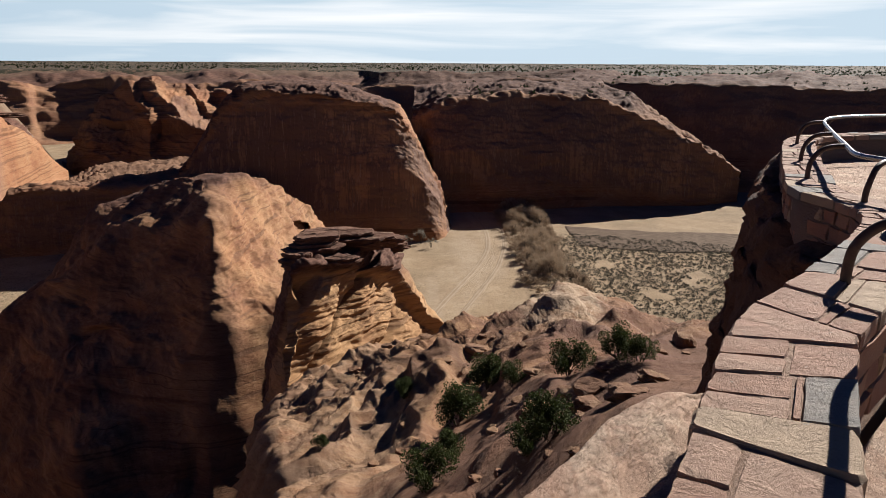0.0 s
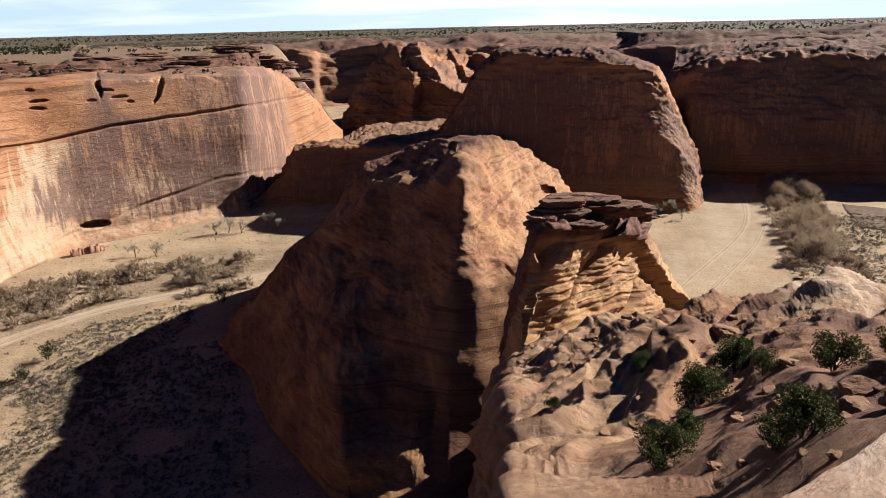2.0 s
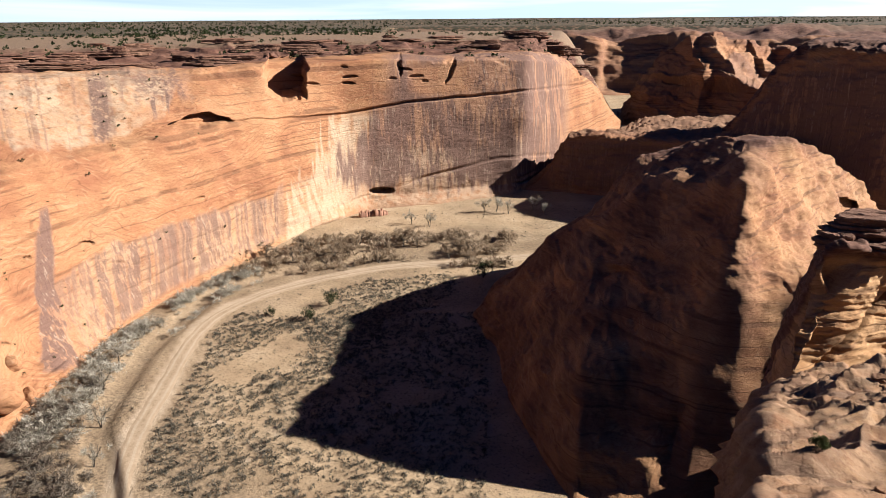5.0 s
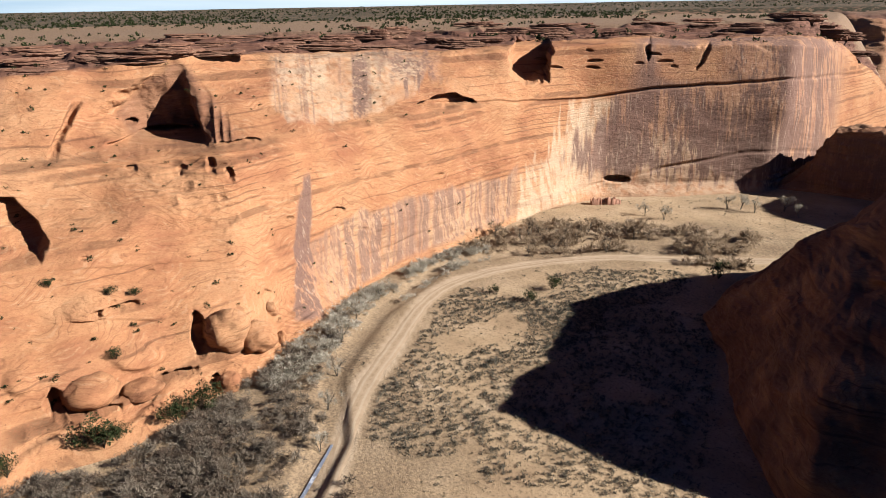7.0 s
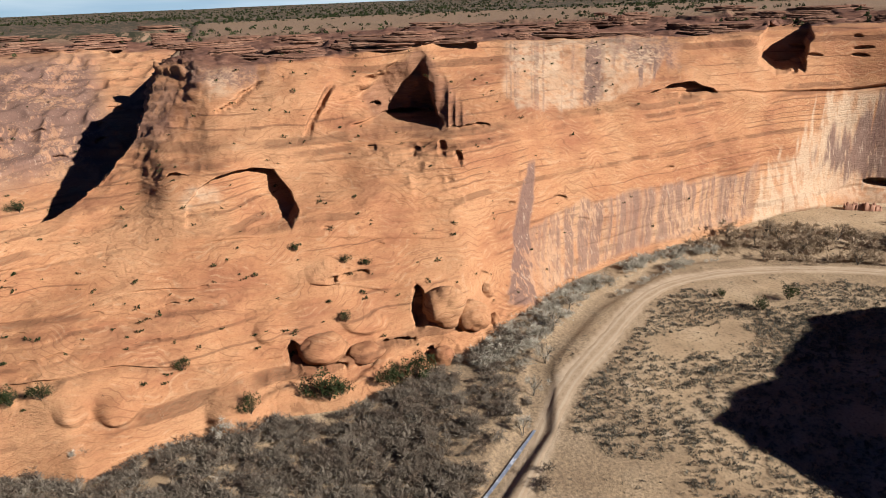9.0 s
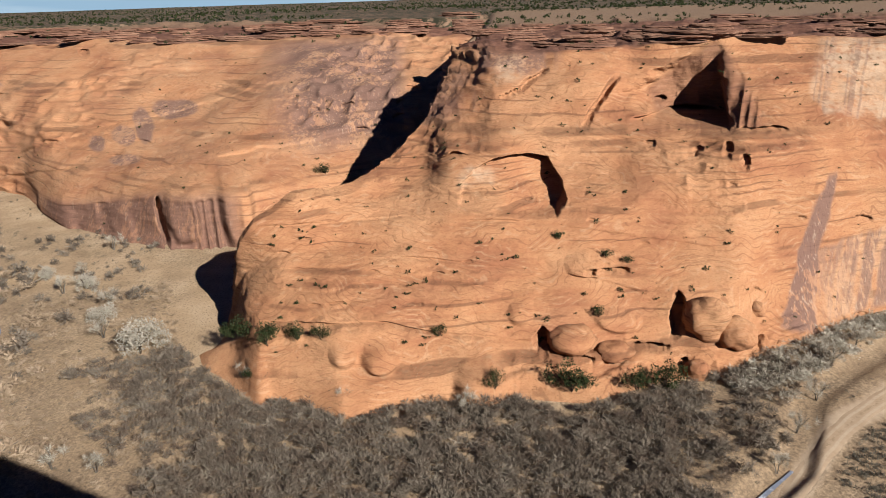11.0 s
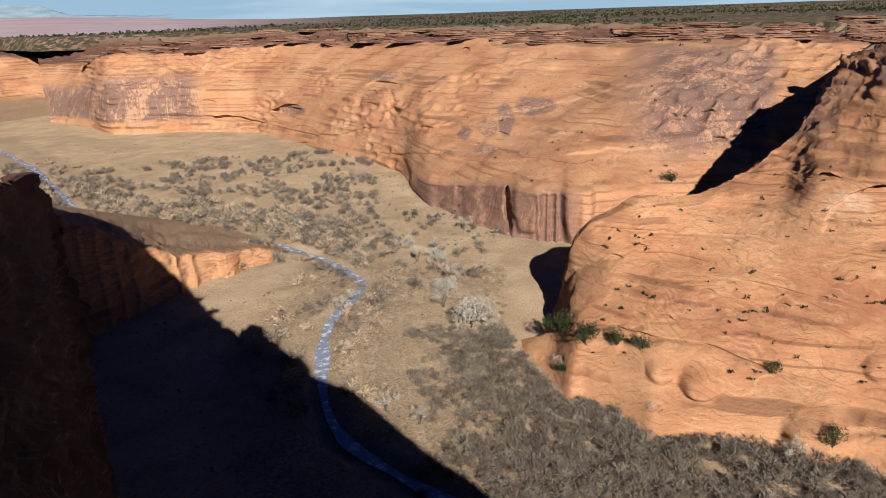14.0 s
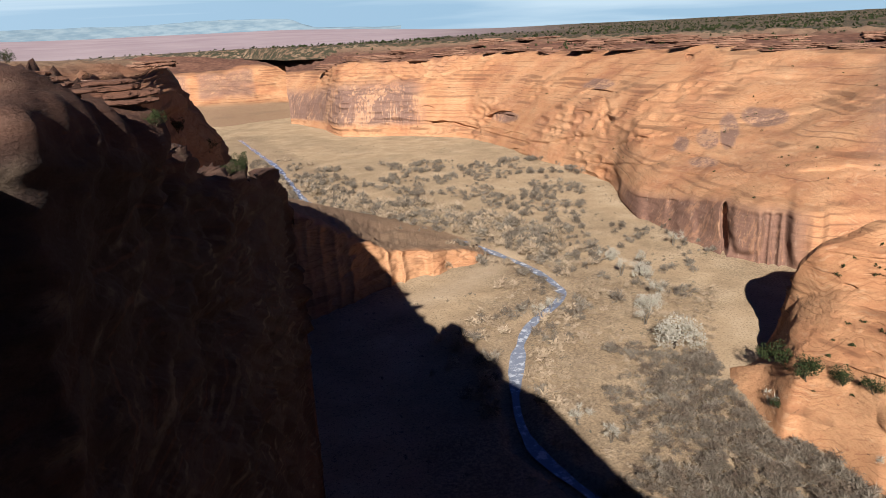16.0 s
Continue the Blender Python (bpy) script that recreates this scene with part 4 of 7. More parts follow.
# the low mesa that runs out from the butte behind the fin
tagged(sheet("low_mesa", 15, 35.9, 260, [on_floor([(15, 398), (26, 415), (31, 421), (33, 426), (35.9, 428)]), [(15, -12, 402), (26, -12, 419), (31, -12, 424), (32.6, -12.2, 428), (34, -12.8, 429), (35.9, -13.3, 429)],
                                          [(15, -8.8, 408), (24.7, -9.1, 424), (27, -9.05, 426), (30.3, -8.75, 428), (32.3, -8.95, 430), (33, -10.9, 431), (34.2, -12.6, 431), (35.9, -13.28, 430)],
                                          [(15, -7.8, 520), (26, -8.0, 545), (28.5, -8.5, 510), (30.5, -8.7, 450), (32.3, -8.9, 436), (33, -10.9, 434), (35.9, -13.26, 431)],
                                          [(15, -7.0, 640), (26, -7.2, 670), (28, -8.3, 600), (30.5, -8.9, 456), (33, -11.1, 436), (35.9, -13.3, 432)], on_floor([(15, 760), (26, 760), (28, 690), (30.5, 470), (35.9, 433)])], (26, 40, 34, 20, 6),
             lambda P, A, E, R, Z, V: ((rough(P, 3, 1.4, 0.4, 24, 1.2, 3.5, 83) + crags(P, 1.0, 7, 8) * smooth(1.8, 2.2, V) + 1.2 * smooth(2.0, 2.3, V) * terrace(P[..., 2] + 2 * fbm(P[..., 0] / 20, P[..., 1] / 20, A * 0, 3, 8), 2.2)) * smooth(0, 0.3, V) * (1 - smooth(32, 35, A)), 0 * A), None,
             lambda P, A, E, R, Z, V, N: np.stack([0.5 * smooth(0.2, 0.6, V) * (1 - smooth(1.8, 1.95, V)), 0.55 * smooth(1.9, 2.1, V), 0.3 * smooth(2.2, 2.6, V)], -1), split=[("cliff_body", 0, 2), ("cap_rock", 2, 4), ("rear_face", 4, 9)]),
       "low shaded sandstone mesa with a thin sunlit layered top", "mesa")


# the great shaded fin before the overlook
def fin_relief(P, A, E, R, Z, V):
    lit = 1 - smooth(15.5, 18.5, A)
    along = (rough(P, 5.0, 1.2, 0.25, 30, 0.22, 3.2, 101, 0.04) + lit * (0.4 * layers(P[..., 2] + 0.25 * P[..., 0] + 2.0 * fbm(P[..., 0] / 14, P[..., 1] / 14, P[..., 2] / 14, 2, 6), 1.5, 23) + crags(P, 0.35, 7, 27))) * smooth(0, 0.25, V) * (1 - 0.75 * zone(A, 10, 21, 1.0) * (1 - smooth(0.9, 1.2, V)))
    away = hollow(A, E, 31.0, -17.5, 4.5, 3.0, 10, 1.2) + hollow(A, E, 27.5, -20.5, 2.5, 2.0, 8, 1.5) + hollow(A, E, 11.9, -12.9, 0.9, 0.7, 9, 3)
    away = away - (1.5 + 3.5 * smooth(19, 24, A)) * fbm(P[..., 0] / 22, P[..., 1] / 22, P[..., 2] / 60, 3, 15) * (1 - smooth(1.2, 1.9, V))
    return along, away


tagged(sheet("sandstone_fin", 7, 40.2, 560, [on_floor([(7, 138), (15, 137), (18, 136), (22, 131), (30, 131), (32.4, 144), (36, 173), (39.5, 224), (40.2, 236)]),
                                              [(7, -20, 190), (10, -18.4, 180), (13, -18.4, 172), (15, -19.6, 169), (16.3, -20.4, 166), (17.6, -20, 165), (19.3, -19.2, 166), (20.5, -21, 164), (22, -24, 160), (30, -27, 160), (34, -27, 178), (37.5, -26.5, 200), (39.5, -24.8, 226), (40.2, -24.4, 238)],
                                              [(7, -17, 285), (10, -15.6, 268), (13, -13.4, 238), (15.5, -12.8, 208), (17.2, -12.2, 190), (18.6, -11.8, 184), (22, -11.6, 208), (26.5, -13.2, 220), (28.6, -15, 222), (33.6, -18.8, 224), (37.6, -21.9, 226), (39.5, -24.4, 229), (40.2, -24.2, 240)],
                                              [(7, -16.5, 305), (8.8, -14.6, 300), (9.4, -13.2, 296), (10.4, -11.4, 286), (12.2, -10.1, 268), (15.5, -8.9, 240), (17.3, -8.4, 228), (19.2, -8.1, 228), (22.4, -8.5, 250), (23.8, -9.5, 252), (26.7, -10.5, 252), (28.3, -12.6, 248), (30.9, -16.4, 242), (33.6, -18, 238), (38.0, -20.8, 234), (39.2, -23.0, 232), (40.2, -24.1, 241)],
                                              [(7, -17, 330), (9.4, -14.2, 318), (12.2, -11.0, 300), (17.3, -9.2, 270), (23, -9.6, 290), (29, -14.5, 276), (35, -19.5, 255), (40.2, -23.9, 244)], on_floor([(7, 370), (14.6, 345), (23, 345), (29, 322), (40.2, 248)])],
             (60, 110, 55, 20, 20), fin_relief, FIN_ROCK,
             # varnish and painted shade darken bearings past 15; sunlit flank painted paler
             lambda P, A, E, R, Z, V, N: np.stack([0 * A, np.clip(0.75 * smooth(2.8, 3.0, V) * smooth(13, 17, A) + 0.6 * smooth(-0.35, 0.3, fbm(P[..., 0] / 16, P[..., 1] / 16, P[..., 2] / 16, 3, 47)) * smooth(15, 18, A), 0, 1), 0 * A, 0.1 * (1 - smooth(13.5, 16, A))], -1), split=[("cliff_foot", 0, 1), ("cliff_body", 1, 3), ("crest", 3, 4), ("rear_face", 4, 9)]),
       "massive shaded sandstone fin with a sunlit layered flank", "rock formation")


# rocky slope below the overlook
def slope_relief(P, A, E, R, Z, V):
    k = np.clip(R / 55, 0.1, 1.3)
    x, y, z = P[..., 0], P[..., 1], P[..., 2]
    across, down = x * 0.86 - y * 0.5, x * 0.5 + y * 0.86
    rib = 1 - 2 * np.abs(vnoise(across / 7 + 0.6 * vnoise(x / 9, y / 9, z * 0, 8), down / 24, z / 20, 113))
    rib2 = 1 - 2 * np.abs(vnoise(across / 2.6, down / 7 + 0.5 * vnoise(x / 4, y / 4, z * 0, 9), z / 6, 117))
    band = layers(down * 0.28 + z + 1.6 * fbm(x / 9, y / 9, z * 0, 3, 6), 1.7, 17)
    top = smooth(3.2, 3.8, V)
    along = k * ((1 - 0.75 * top) * (1.5 * rib + 0.5 * rib2) + 1.5 * fbm(x / 12, y / 12, z / 12, 3, 111) + 1.3 * band * (0.5 + 0.5 * fbm(x / 20, y / 20, z * 0, 2, 3)) + 0.5 * fbm(x / 1.8, y / 1.8, z / 1.4, 4, 115) + crags(P, 0.28, 2.6, 119) * (1 - 0.7 * top))
    return along * smooth(0, 0.3, V), 0 * A


SLOPE = [[(-30, -42, 5), (18, -42, 5)], [(-30, -27, 6.5), (-16.8, -29, 7), (-4, -35, 12), (8, -35, 20), (15, -34, 26), (16.5, -46, 30), (18, -52, 34)],
         [(-30, -23, 11), (-16, -24.8, 14), (-4, -28.5, 26), (7, -30, 38), (14.8, -30, 46), (16.3, -42, 50), (18, -48, 52)],
         [(-30, -21, 22), (-15, -21.8, 33), (-7, -22.5, 45), (0, -24, 54), (7, -26, 64), (14.8, -27.5, 74), (16, -38, 78), (18, -44, 78)],
         [(-30, -19.5, 55), (-19, -20.1, 75), (-15, -19.2, 85), (-13, -18.9, 88), (-10.2, -18.1, 92), (-7, -19.2, 95), (0, -21.7, 100), (7, -24.6, 97), (14.6, -27, 92), (15.6, -36, 94), (18, -42, 92)],
         [(-30, -21, 70), (-10, -20.5, 110), (0, -24, 118), (10, -30, 115), (18, -43, 100)], on_floor([(-30, 130), (-10, 170), (4, 160), (18, 112)])]
tagged(sheet("rocky_slope", -30, 18, 480, SLOPE, (16, 60, 90, 90, 24, 20), slope_relief, SLOPE_ROCK,
             # the bare dome near bearing -10 is paled further to look sunlit
             lambda P, A, E, R, Z, V, N: np.stack([0 * A, 0.45 * smooth(-0.15, 0.25, fbm(P[..., 0] / 8, P[..., 1] / 8, P[..., 2] / 5, 3, 5)) * (1 - 0.8 * smooth(1, 5, A)) * (1 - smooth(3.6, 4, V)) * (1 - zone(A, -13, -7, 1) * smooth(3.0, 3.4, V)), 0.9 * smooth(0.05, 0.3, fbm(P[..., 0] / 10, P[..., 1] / 10, P[..., 2] / 10, 3, 45)) * (1 - smooth(3.7, 4, V)) * (1 - 0.8 * smooth(1, 5, A)) * (1 - zone(A, -13, -7, 1) * smooth(3.0, 3.4, V)), 0.3 * smooth(1, 5, A) + 0.9 * zone(A, -13, -7, 1.0) * smooth(3.0, 3.4, V)], -1)),
       "broken red sandstone slope with ledges and dry soil", "rocky slope", kind="structure")


# the capped knob on the slope's edge
def knob_relief(P, A, E, R, Z, V):
    x, y, z = P[..., 0], P[..., 1], P[..., 2]
    gully = np.abs(vnoise((A + (E + 20) * 0.55) / 2.6, E * 0.03, E * 0, 25))
    along = (rough(P, 2.8, 0.6, 0.08, 14, 0.2, 0.8, 121, 0.1) + 0.16 * layers(z + 0.25 * x + 0.8 * fbm(x / 6, y / 6, z / 6, 2, 3), 0.45, 77)) * smooth(0, 0.2, V) - 3.2 * (1 - smooth(0.0, 0.22, gully)) * smooth(0.1, 0.6, V) * (1 - smooth(1.6, 2, V))
    lip = smooth(1.85, 1.98, V) * (1 - smooth(2.9, 3, V)) * smooth(3.0, 4.5, A) * (1 - smooth(12.6, 13.4, A))
    along = along + lip * (1.2 + 1.2 * layers(z, 0.9, 5) + 0.8 * fbm(x / 3, y / 3, z / 1.2, 3, 9))
    return along, 0 * A


tagged(sheet("capped_rock_knob", -1.2, 15.4, 330, [[(-1.2, -23, 139), (0, -23, 132), (3, -25, 122), (7, -27.5, 108), (11, -29, 98), (14, -30, 92), (15.4, -29, 98)],
                                                    [(-1.2, -22.3, 142), (0, -21.9, 136), (2, -20.5, 131), (7, -21, 114), (11, -22, 103), (13.6, -22, 99), (15.4, -26, 104)],
                                                    [(-1.2, -22.2, 144), (0, -21.8, 138), (2.2, -18.9, 136), (3.4, -16.2, 132), (7, -15.8, 118), (11, -15.6, 108), (12.8, -16, 106), (13.4, -18, 106), (15.4, -25.8, 108)],
                                                    [(-1.2, -22.1, 148), (0, -21.6, 144), (3, -17, 142), (3.9, -14.7, 138), (7.6, -13.3, 130), (11.2, -13.9, 122), (12.8, -14.8, 118), (13.6, -17.8, 114), (15.4, -25.6, 114)],
                                                    [(-1.2, -24, 165), (4, -17, 160), (12, -17, 146), (15.4, -27, 130)], on_floor([(-1.2, 190), (15.4, 150)])], (70, 110, 36, 16, 16), knob_relief, KNOB_ROCK,
             lambda P, A, E, R, Z, V, N: np.stack([0 * A, smooth(1.84, 1.95, V) * smooth(2.5, 4, A), 0 * A], -1), split=[("layered_flank", 0, 1.8), ("cap_rock", 1.8, 3), ("rear_face", 3, 9)]),
       "sunlit layered sandstone knob under a dark flat cap", "rock formation")

# low terrace by the creek
tagged(sheet("creek_terrace", 141.8, 161, 220, [on_floor([(141.8, 318), (142.4, 303), (146, 288), (149.7, 278), (152, 267), (156, 252), (161, 240)]), [(141.8, -17.6, 320), (142.4, -17.6, 309), (146, -17.2, 294), (150, -16.9, 286), (152.5, -15.9, 276), (156, -14, 262), (161, -12, 250)],
                                                 [(141.8, -17.2, 326), (145.7, -16.9, 315), (151, -16.2, 310), (153, -15, 300), (158, -12.4, 300), (161, -11, 300)], [(141.8, -16.5, 345), (150, -14.4, 380), (161, -11, 420)], on_floor([(141.8, 350), (150, 400), (161, 470)])], (36, 8, 10, 4),
             lambda P, A, E, R, Z, V: (rough(P, 2, 1.2, 0.2, 18, 0.5, 2.2, 131) * smooth(0, 0.2, V) * (1 - smooth(2.5, 3, V)), 4 * np.abs(vnoise(A / 1.1, E * 0, E * 0, 8)) * (1 - smooth(1, 1.5, V))), None,
             lambda P, A, E, R, Z, V, N: np.stack([0 * A, 0 * A, 0.8 * smooth(1.0, 1.4, V)], -1)),
       "low orange rock terrace beside the creek", "terrace", kind="structure")

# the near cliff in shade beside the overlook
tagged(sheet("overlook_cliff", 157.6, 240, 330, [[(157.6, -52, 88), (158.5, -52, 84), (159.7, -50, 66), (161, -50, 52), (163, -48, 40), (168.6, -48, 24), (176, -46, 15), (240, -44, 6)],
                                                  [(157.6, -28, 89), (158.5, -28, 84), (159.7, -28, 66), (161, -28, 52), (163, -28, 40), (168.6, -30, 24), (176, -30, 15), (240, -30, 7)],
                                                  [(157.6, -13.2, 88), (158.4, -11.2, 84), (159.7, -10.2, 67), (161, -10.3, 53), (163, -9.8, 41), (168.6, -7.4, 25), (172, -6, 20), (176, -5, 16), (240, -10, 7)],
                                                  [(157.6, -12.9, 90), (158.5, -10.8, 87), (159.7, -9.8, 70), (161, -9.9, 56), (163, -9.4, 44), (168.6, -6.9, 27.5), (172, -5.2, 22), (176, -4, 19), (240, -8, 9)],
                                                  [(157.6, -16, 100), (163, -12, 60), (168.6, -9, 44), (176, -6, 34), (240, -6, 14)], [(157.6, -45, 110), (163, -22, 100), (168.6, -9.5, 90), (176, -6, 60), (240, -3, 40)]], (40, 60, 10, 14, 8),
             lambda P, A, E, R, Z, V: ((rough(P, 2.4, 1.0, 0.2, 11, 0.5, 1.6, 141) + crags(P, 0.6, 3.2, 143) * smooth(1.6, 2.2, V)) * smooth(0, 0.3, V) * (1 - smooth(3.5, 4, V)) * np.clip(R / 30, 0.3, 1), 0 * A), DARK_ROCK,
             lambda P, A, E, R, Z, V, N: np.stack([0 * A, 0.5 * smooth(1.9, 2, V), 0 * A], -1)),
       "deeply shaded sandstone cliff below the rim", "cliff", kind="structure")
tagged(sheet("rim_ledges", 161.4, 240, 300, [[(161.4, -16, 150), (164, -16, 130), (176, -16, 70), (240, -16, 40)], [(161.4, -9.8, 165), (162.7, -7.3, 160), (163.7, -5.9, 155), (164.9, -3.4, 150), (167, -4, 110), (171, -4.2, 66), (176, -3.2, 48), (240, -3, 34)],
                                              [(161.4, -9.5, 172), (162.7, -7.0, 170), (163.7, -5.6, 168), (164.9, -3.2, 165), (165.3, -1.3, 165), (168, -1.8, 125), (172, -2.0, 82), (176, -1.8, 62), (240, -1.8, 45)],
                                              [(161.4, -9, 185), (163.7, -6, 186), (165.3, -1.2, 186), (168, -0.9, 210), (172, -0.8, 190), (176, -0.8, 160), (240, -0.8, 110)], [(161.4, -14, 230), (165.3, -11, 240), (168, -4, 300), (171, -0.9, 330), (176, -0.6, 430), (240, -0.5, 430)]], (50, 44, 26, 10),
             lambda P, A, E, R, Z, V: ((rough(P, 0.8, 0.8, 0.3, 16, 1.6, 2.2, 151) + 1.2 * fbm(P[..., 0] / 7, P[..., 1] / 7, P[..., 2] / 4, 4, 155)) * smooth(0, 0.3, V) * (1 - smooth(2.8, 3, V)), 0 * A), None,
             lambda P, A, E, R, Z, V, N: np.stack([0 * A, 0.6 * smooth(1.0, 1.5, V), 0.7 * smooth(2.2, 2.8, V)], -1)),
       "stepped red rock ledges along the canyon rim", "cliff", kind="structure")

# the overlook's own rock, below the camera and out to its sides
tagged(sheet("overlook_base", 17, 182, 260, [on_floor([(17, 104), (60, 92), (120, 92), (182, 96)]), [(17, -50, 60), (182, -50, 60)], [(17, -52, 14), (182, -52, 14)], [(17, -50, 2.6), (182, -50, 2.6)], [(17, -84, 0.2), (182, -84, 0.2)]], (30, 30, 20, 6),
             lambda P, A, E, R, Z, V: (rough(P, 2, 0.8, 0.2, 14, 0.4, 2, 161) * np.clip((R - 6) / 20, 0, 1) * smooth(0, 0.3, V), 0 * A), None, None),
       "sandstone cliff under the overlook", "cliff", kind="structure")


# ---- canyon floor ----
def along_line(line, x, y):
    """The distance from a line of (bearing, distance) corners."""
    q = [(-math.sin(radians(a)) * r, math.cos(radians(a)) * r) for a, r in line]
    best = np.full(x.shape, 1e9)
    for (x0, y0), (x1, y1) in zip(q, q[1:]):
        dx, dy = x1 - x0, y1 - y0
        t = np.clip(((x - x0) * dx + (y - y0) * dy) / (dx * dx + dy * dy), 0, 1)
        best = np.minimum(best, np.hypot(x - x0 - t * dx, y - y0 - t * dy))
    return best


ROAD = [(76, 112), (73.4, 126), (71.2, 142), (68.7, 176), (66.4, 189), (64.5, 212), (62.4, 240), (59.7, 256), (54, 273), (47.2, 286), (40, 292), (33, 305)]
CREEK = [(161, 776), (158.3, 583), (156.5, 450), (151.2, 380), (144.3, 342), (138.7, 300), (134.9, 262), (139.2, 231), (140.1, 186), (139.4, 157), (132.2, 136), (122, 118), (110, 110), (95, 108), (82, 111), (77.5, 120), (75.3, 130), (71.5, 152), (71.1, 186), (67, 225), (61, 272), (53.9, 292), (47.2, 304), (38, 320)]
WASH = [(2.5, 250), (1.0, 285), (-2.5, 350), (-2.6, 400), (-2.2, 445), (1, 560)]
TRACK = [(152, 250), (147, 260), (144, 275), (141.5, 300), (139, 330)]
FAR_TRACK = [(40, 330), (46, 325), (52, 318), (55, 310)]


def bank_height(x, y):
    return FLOOR + 0.8 * fbm(x / 60, y / 60, x * 0, 3, 201) + 0.25 * fbm(x / 9, y / 9, x * 0, 3, 203)


def floor_height(x, y):
    return bank_height(x, y) - 1.3 * (1 - smooth(2.0, 5.5, along_line(CREEK, x, y)))


fa = np.linspace(-100, 185, 640)
fr = np.concatenate([np.linspace(95, 340, 230), np.geomspace(342, 1300, 90)])
FR, FA = np.meshgrid(fr, fa, indexing="ij")
fp = place(FA, FR, np.zeros_like(FR))
fx, fy = fp[..., 0], fp[..., 1]
fp[..., 2] = floor_height(fx, fy)
wob = 2.5 * fbm(fx / 14, fy / 14, fx * 0, 3, 207)
sand = 1 - smooth(2.6, 4.2, along_line(ROAD, fx, fy) + 0.35 * wob)
braid = 0.35 + 0.65 * smooth(-0.25, 0.25, fbm(fx / 4.5 + 0.02 * fy, fy / 60, fx * 0, 3, 221))
sand = np.maximum(sand, 0.6 * braid * (1 - smooth(12, 20, along_line(WASH, fx, fy) + 2 * wob)))
sand = np.maximum(sand, 0.4 * (1 - smooth(2, 12, along_line(TRACK, fx, fy) + wob)))
sand = np.maximum(sand, 0.8 * (1 - smooth(3, 6, along_line(FAR_TRACK, fx, fy) + wob)))
for ba, br, bw in ((63.4, 175, 1.5), (61.0, 166, 1.3), (58.6, 158, 1.6), (59.9, 154, 1.2), (61.7, 174, 1.2), (54.0, 177, 1.2), (57.0, 163, 1.0)):
    ring = np.hypot(fx + math.sin(radians(ba)) * br, fy - math.cos(radians(ba)) * br)
    sand = np.maximum(sand, 1 - smooth(bw * 0.7, bw * 1.3, ring))
sage = smooth(-0.1, 0.2, fbm(fx / 30, fy / 30, fx * 0, 3, 209)) * (1 - sand)
sage = np.maximum(sage, smooth(395, 402, FR) * (1 - smooth(432, 440, FR + wob)) * smooth(-24, -22, FA) * (1 - smooth(-9, -8, FA)))
litter = (1 - smooth(18, 34, along_line(CREEK, fx, fy) + 3 * wob)) * (1 - sand)
tagged(grid_mesh("ground", fp, np.stack([sand, sage, litter], -1), FLOOR_MAT), "dry grassy canyon floor with sandy tracks", "ground", kind="structure")

# creek
def ribbon(name, line, width, lift, material):
    q = np.array([(-math.sin(radians(a)) * r, math.cos(radians(a)) * r) for a, r in line])
    d = np.concatenate([[0], np.cumsum(np.hypot(*np.diff(q, axis=0).T))])
    s = np.linspace(0, d[-1], int(d[-1] / 1.5))
    x, y = np.interp(s, d, q[:, 0]), np.interp(s, d, q[:, 1])
    for _ in range(60):
        x[1:-1], y[1:-1] = (x[:-2] + x[2:]) / 2, (y[:-2] + y[2:]) / 2
    tx, ty = np.gradient(x), np.gradient(y)
    l = np.hypot(tx, ty)
    nx, ny = -ty / l, tx / l
    w = width * (1 + 0.5 * vnoise(s / 9, s * 0, s * 0, 5))
    rows = []
    for k in (-1, -0.35, 0.35, 1):
        px, py = x + nx * w * k, y + ny * w * k
        rows.append(np.stack([px, py, bank_height(x, y) + lift], -1))
    return grid_mesh(name, np.array(rows), None, material)


def road_material():
    m, t, b = nodes_of("sandy_track")
    n = Net(t)
    across, _, _ = n.channels(n.attr("mask")[0])
    g = n.noise(1.2, 7, 0.7)
    col = n.ramp(n.noise(0.2, 6, 0.65), [(0.3, (0.5, 0.36, 0.24)), (0.7, (0.66, 0.5, 0.35))])
    rut = n.step(n.math("ABSOLUTE", n.math("SUBTRACT", across, 0.5)), 0.08, 0.2, 1.0, 0.0)
    col = n.mix(n.math("MULTIPLY", rut, n.step(g, 0.35, 0.6, 0.3, 0.8)), col, (0.7, 0.56, 0.41))
    crown = n.math("MULTIPLY", n.step(across, 0.0, 0.3, 1.0, 0.0), n.step(g, 0.45, 0.6))
    col = n.mix(n.math("MULTIPLY", crown, 0.6), col, (0.32, 0.225, 0.14))
    t.links.new(col, b.inputs["Base Color"])
    b.inputs["Roughness"].default_value = 0.95
    b.inputs["Specular IOR Level"].default_value = 0.1
    t.links.new(n.bump(g, 0.6, 0.2), b.inputs["Normal"])
    return m


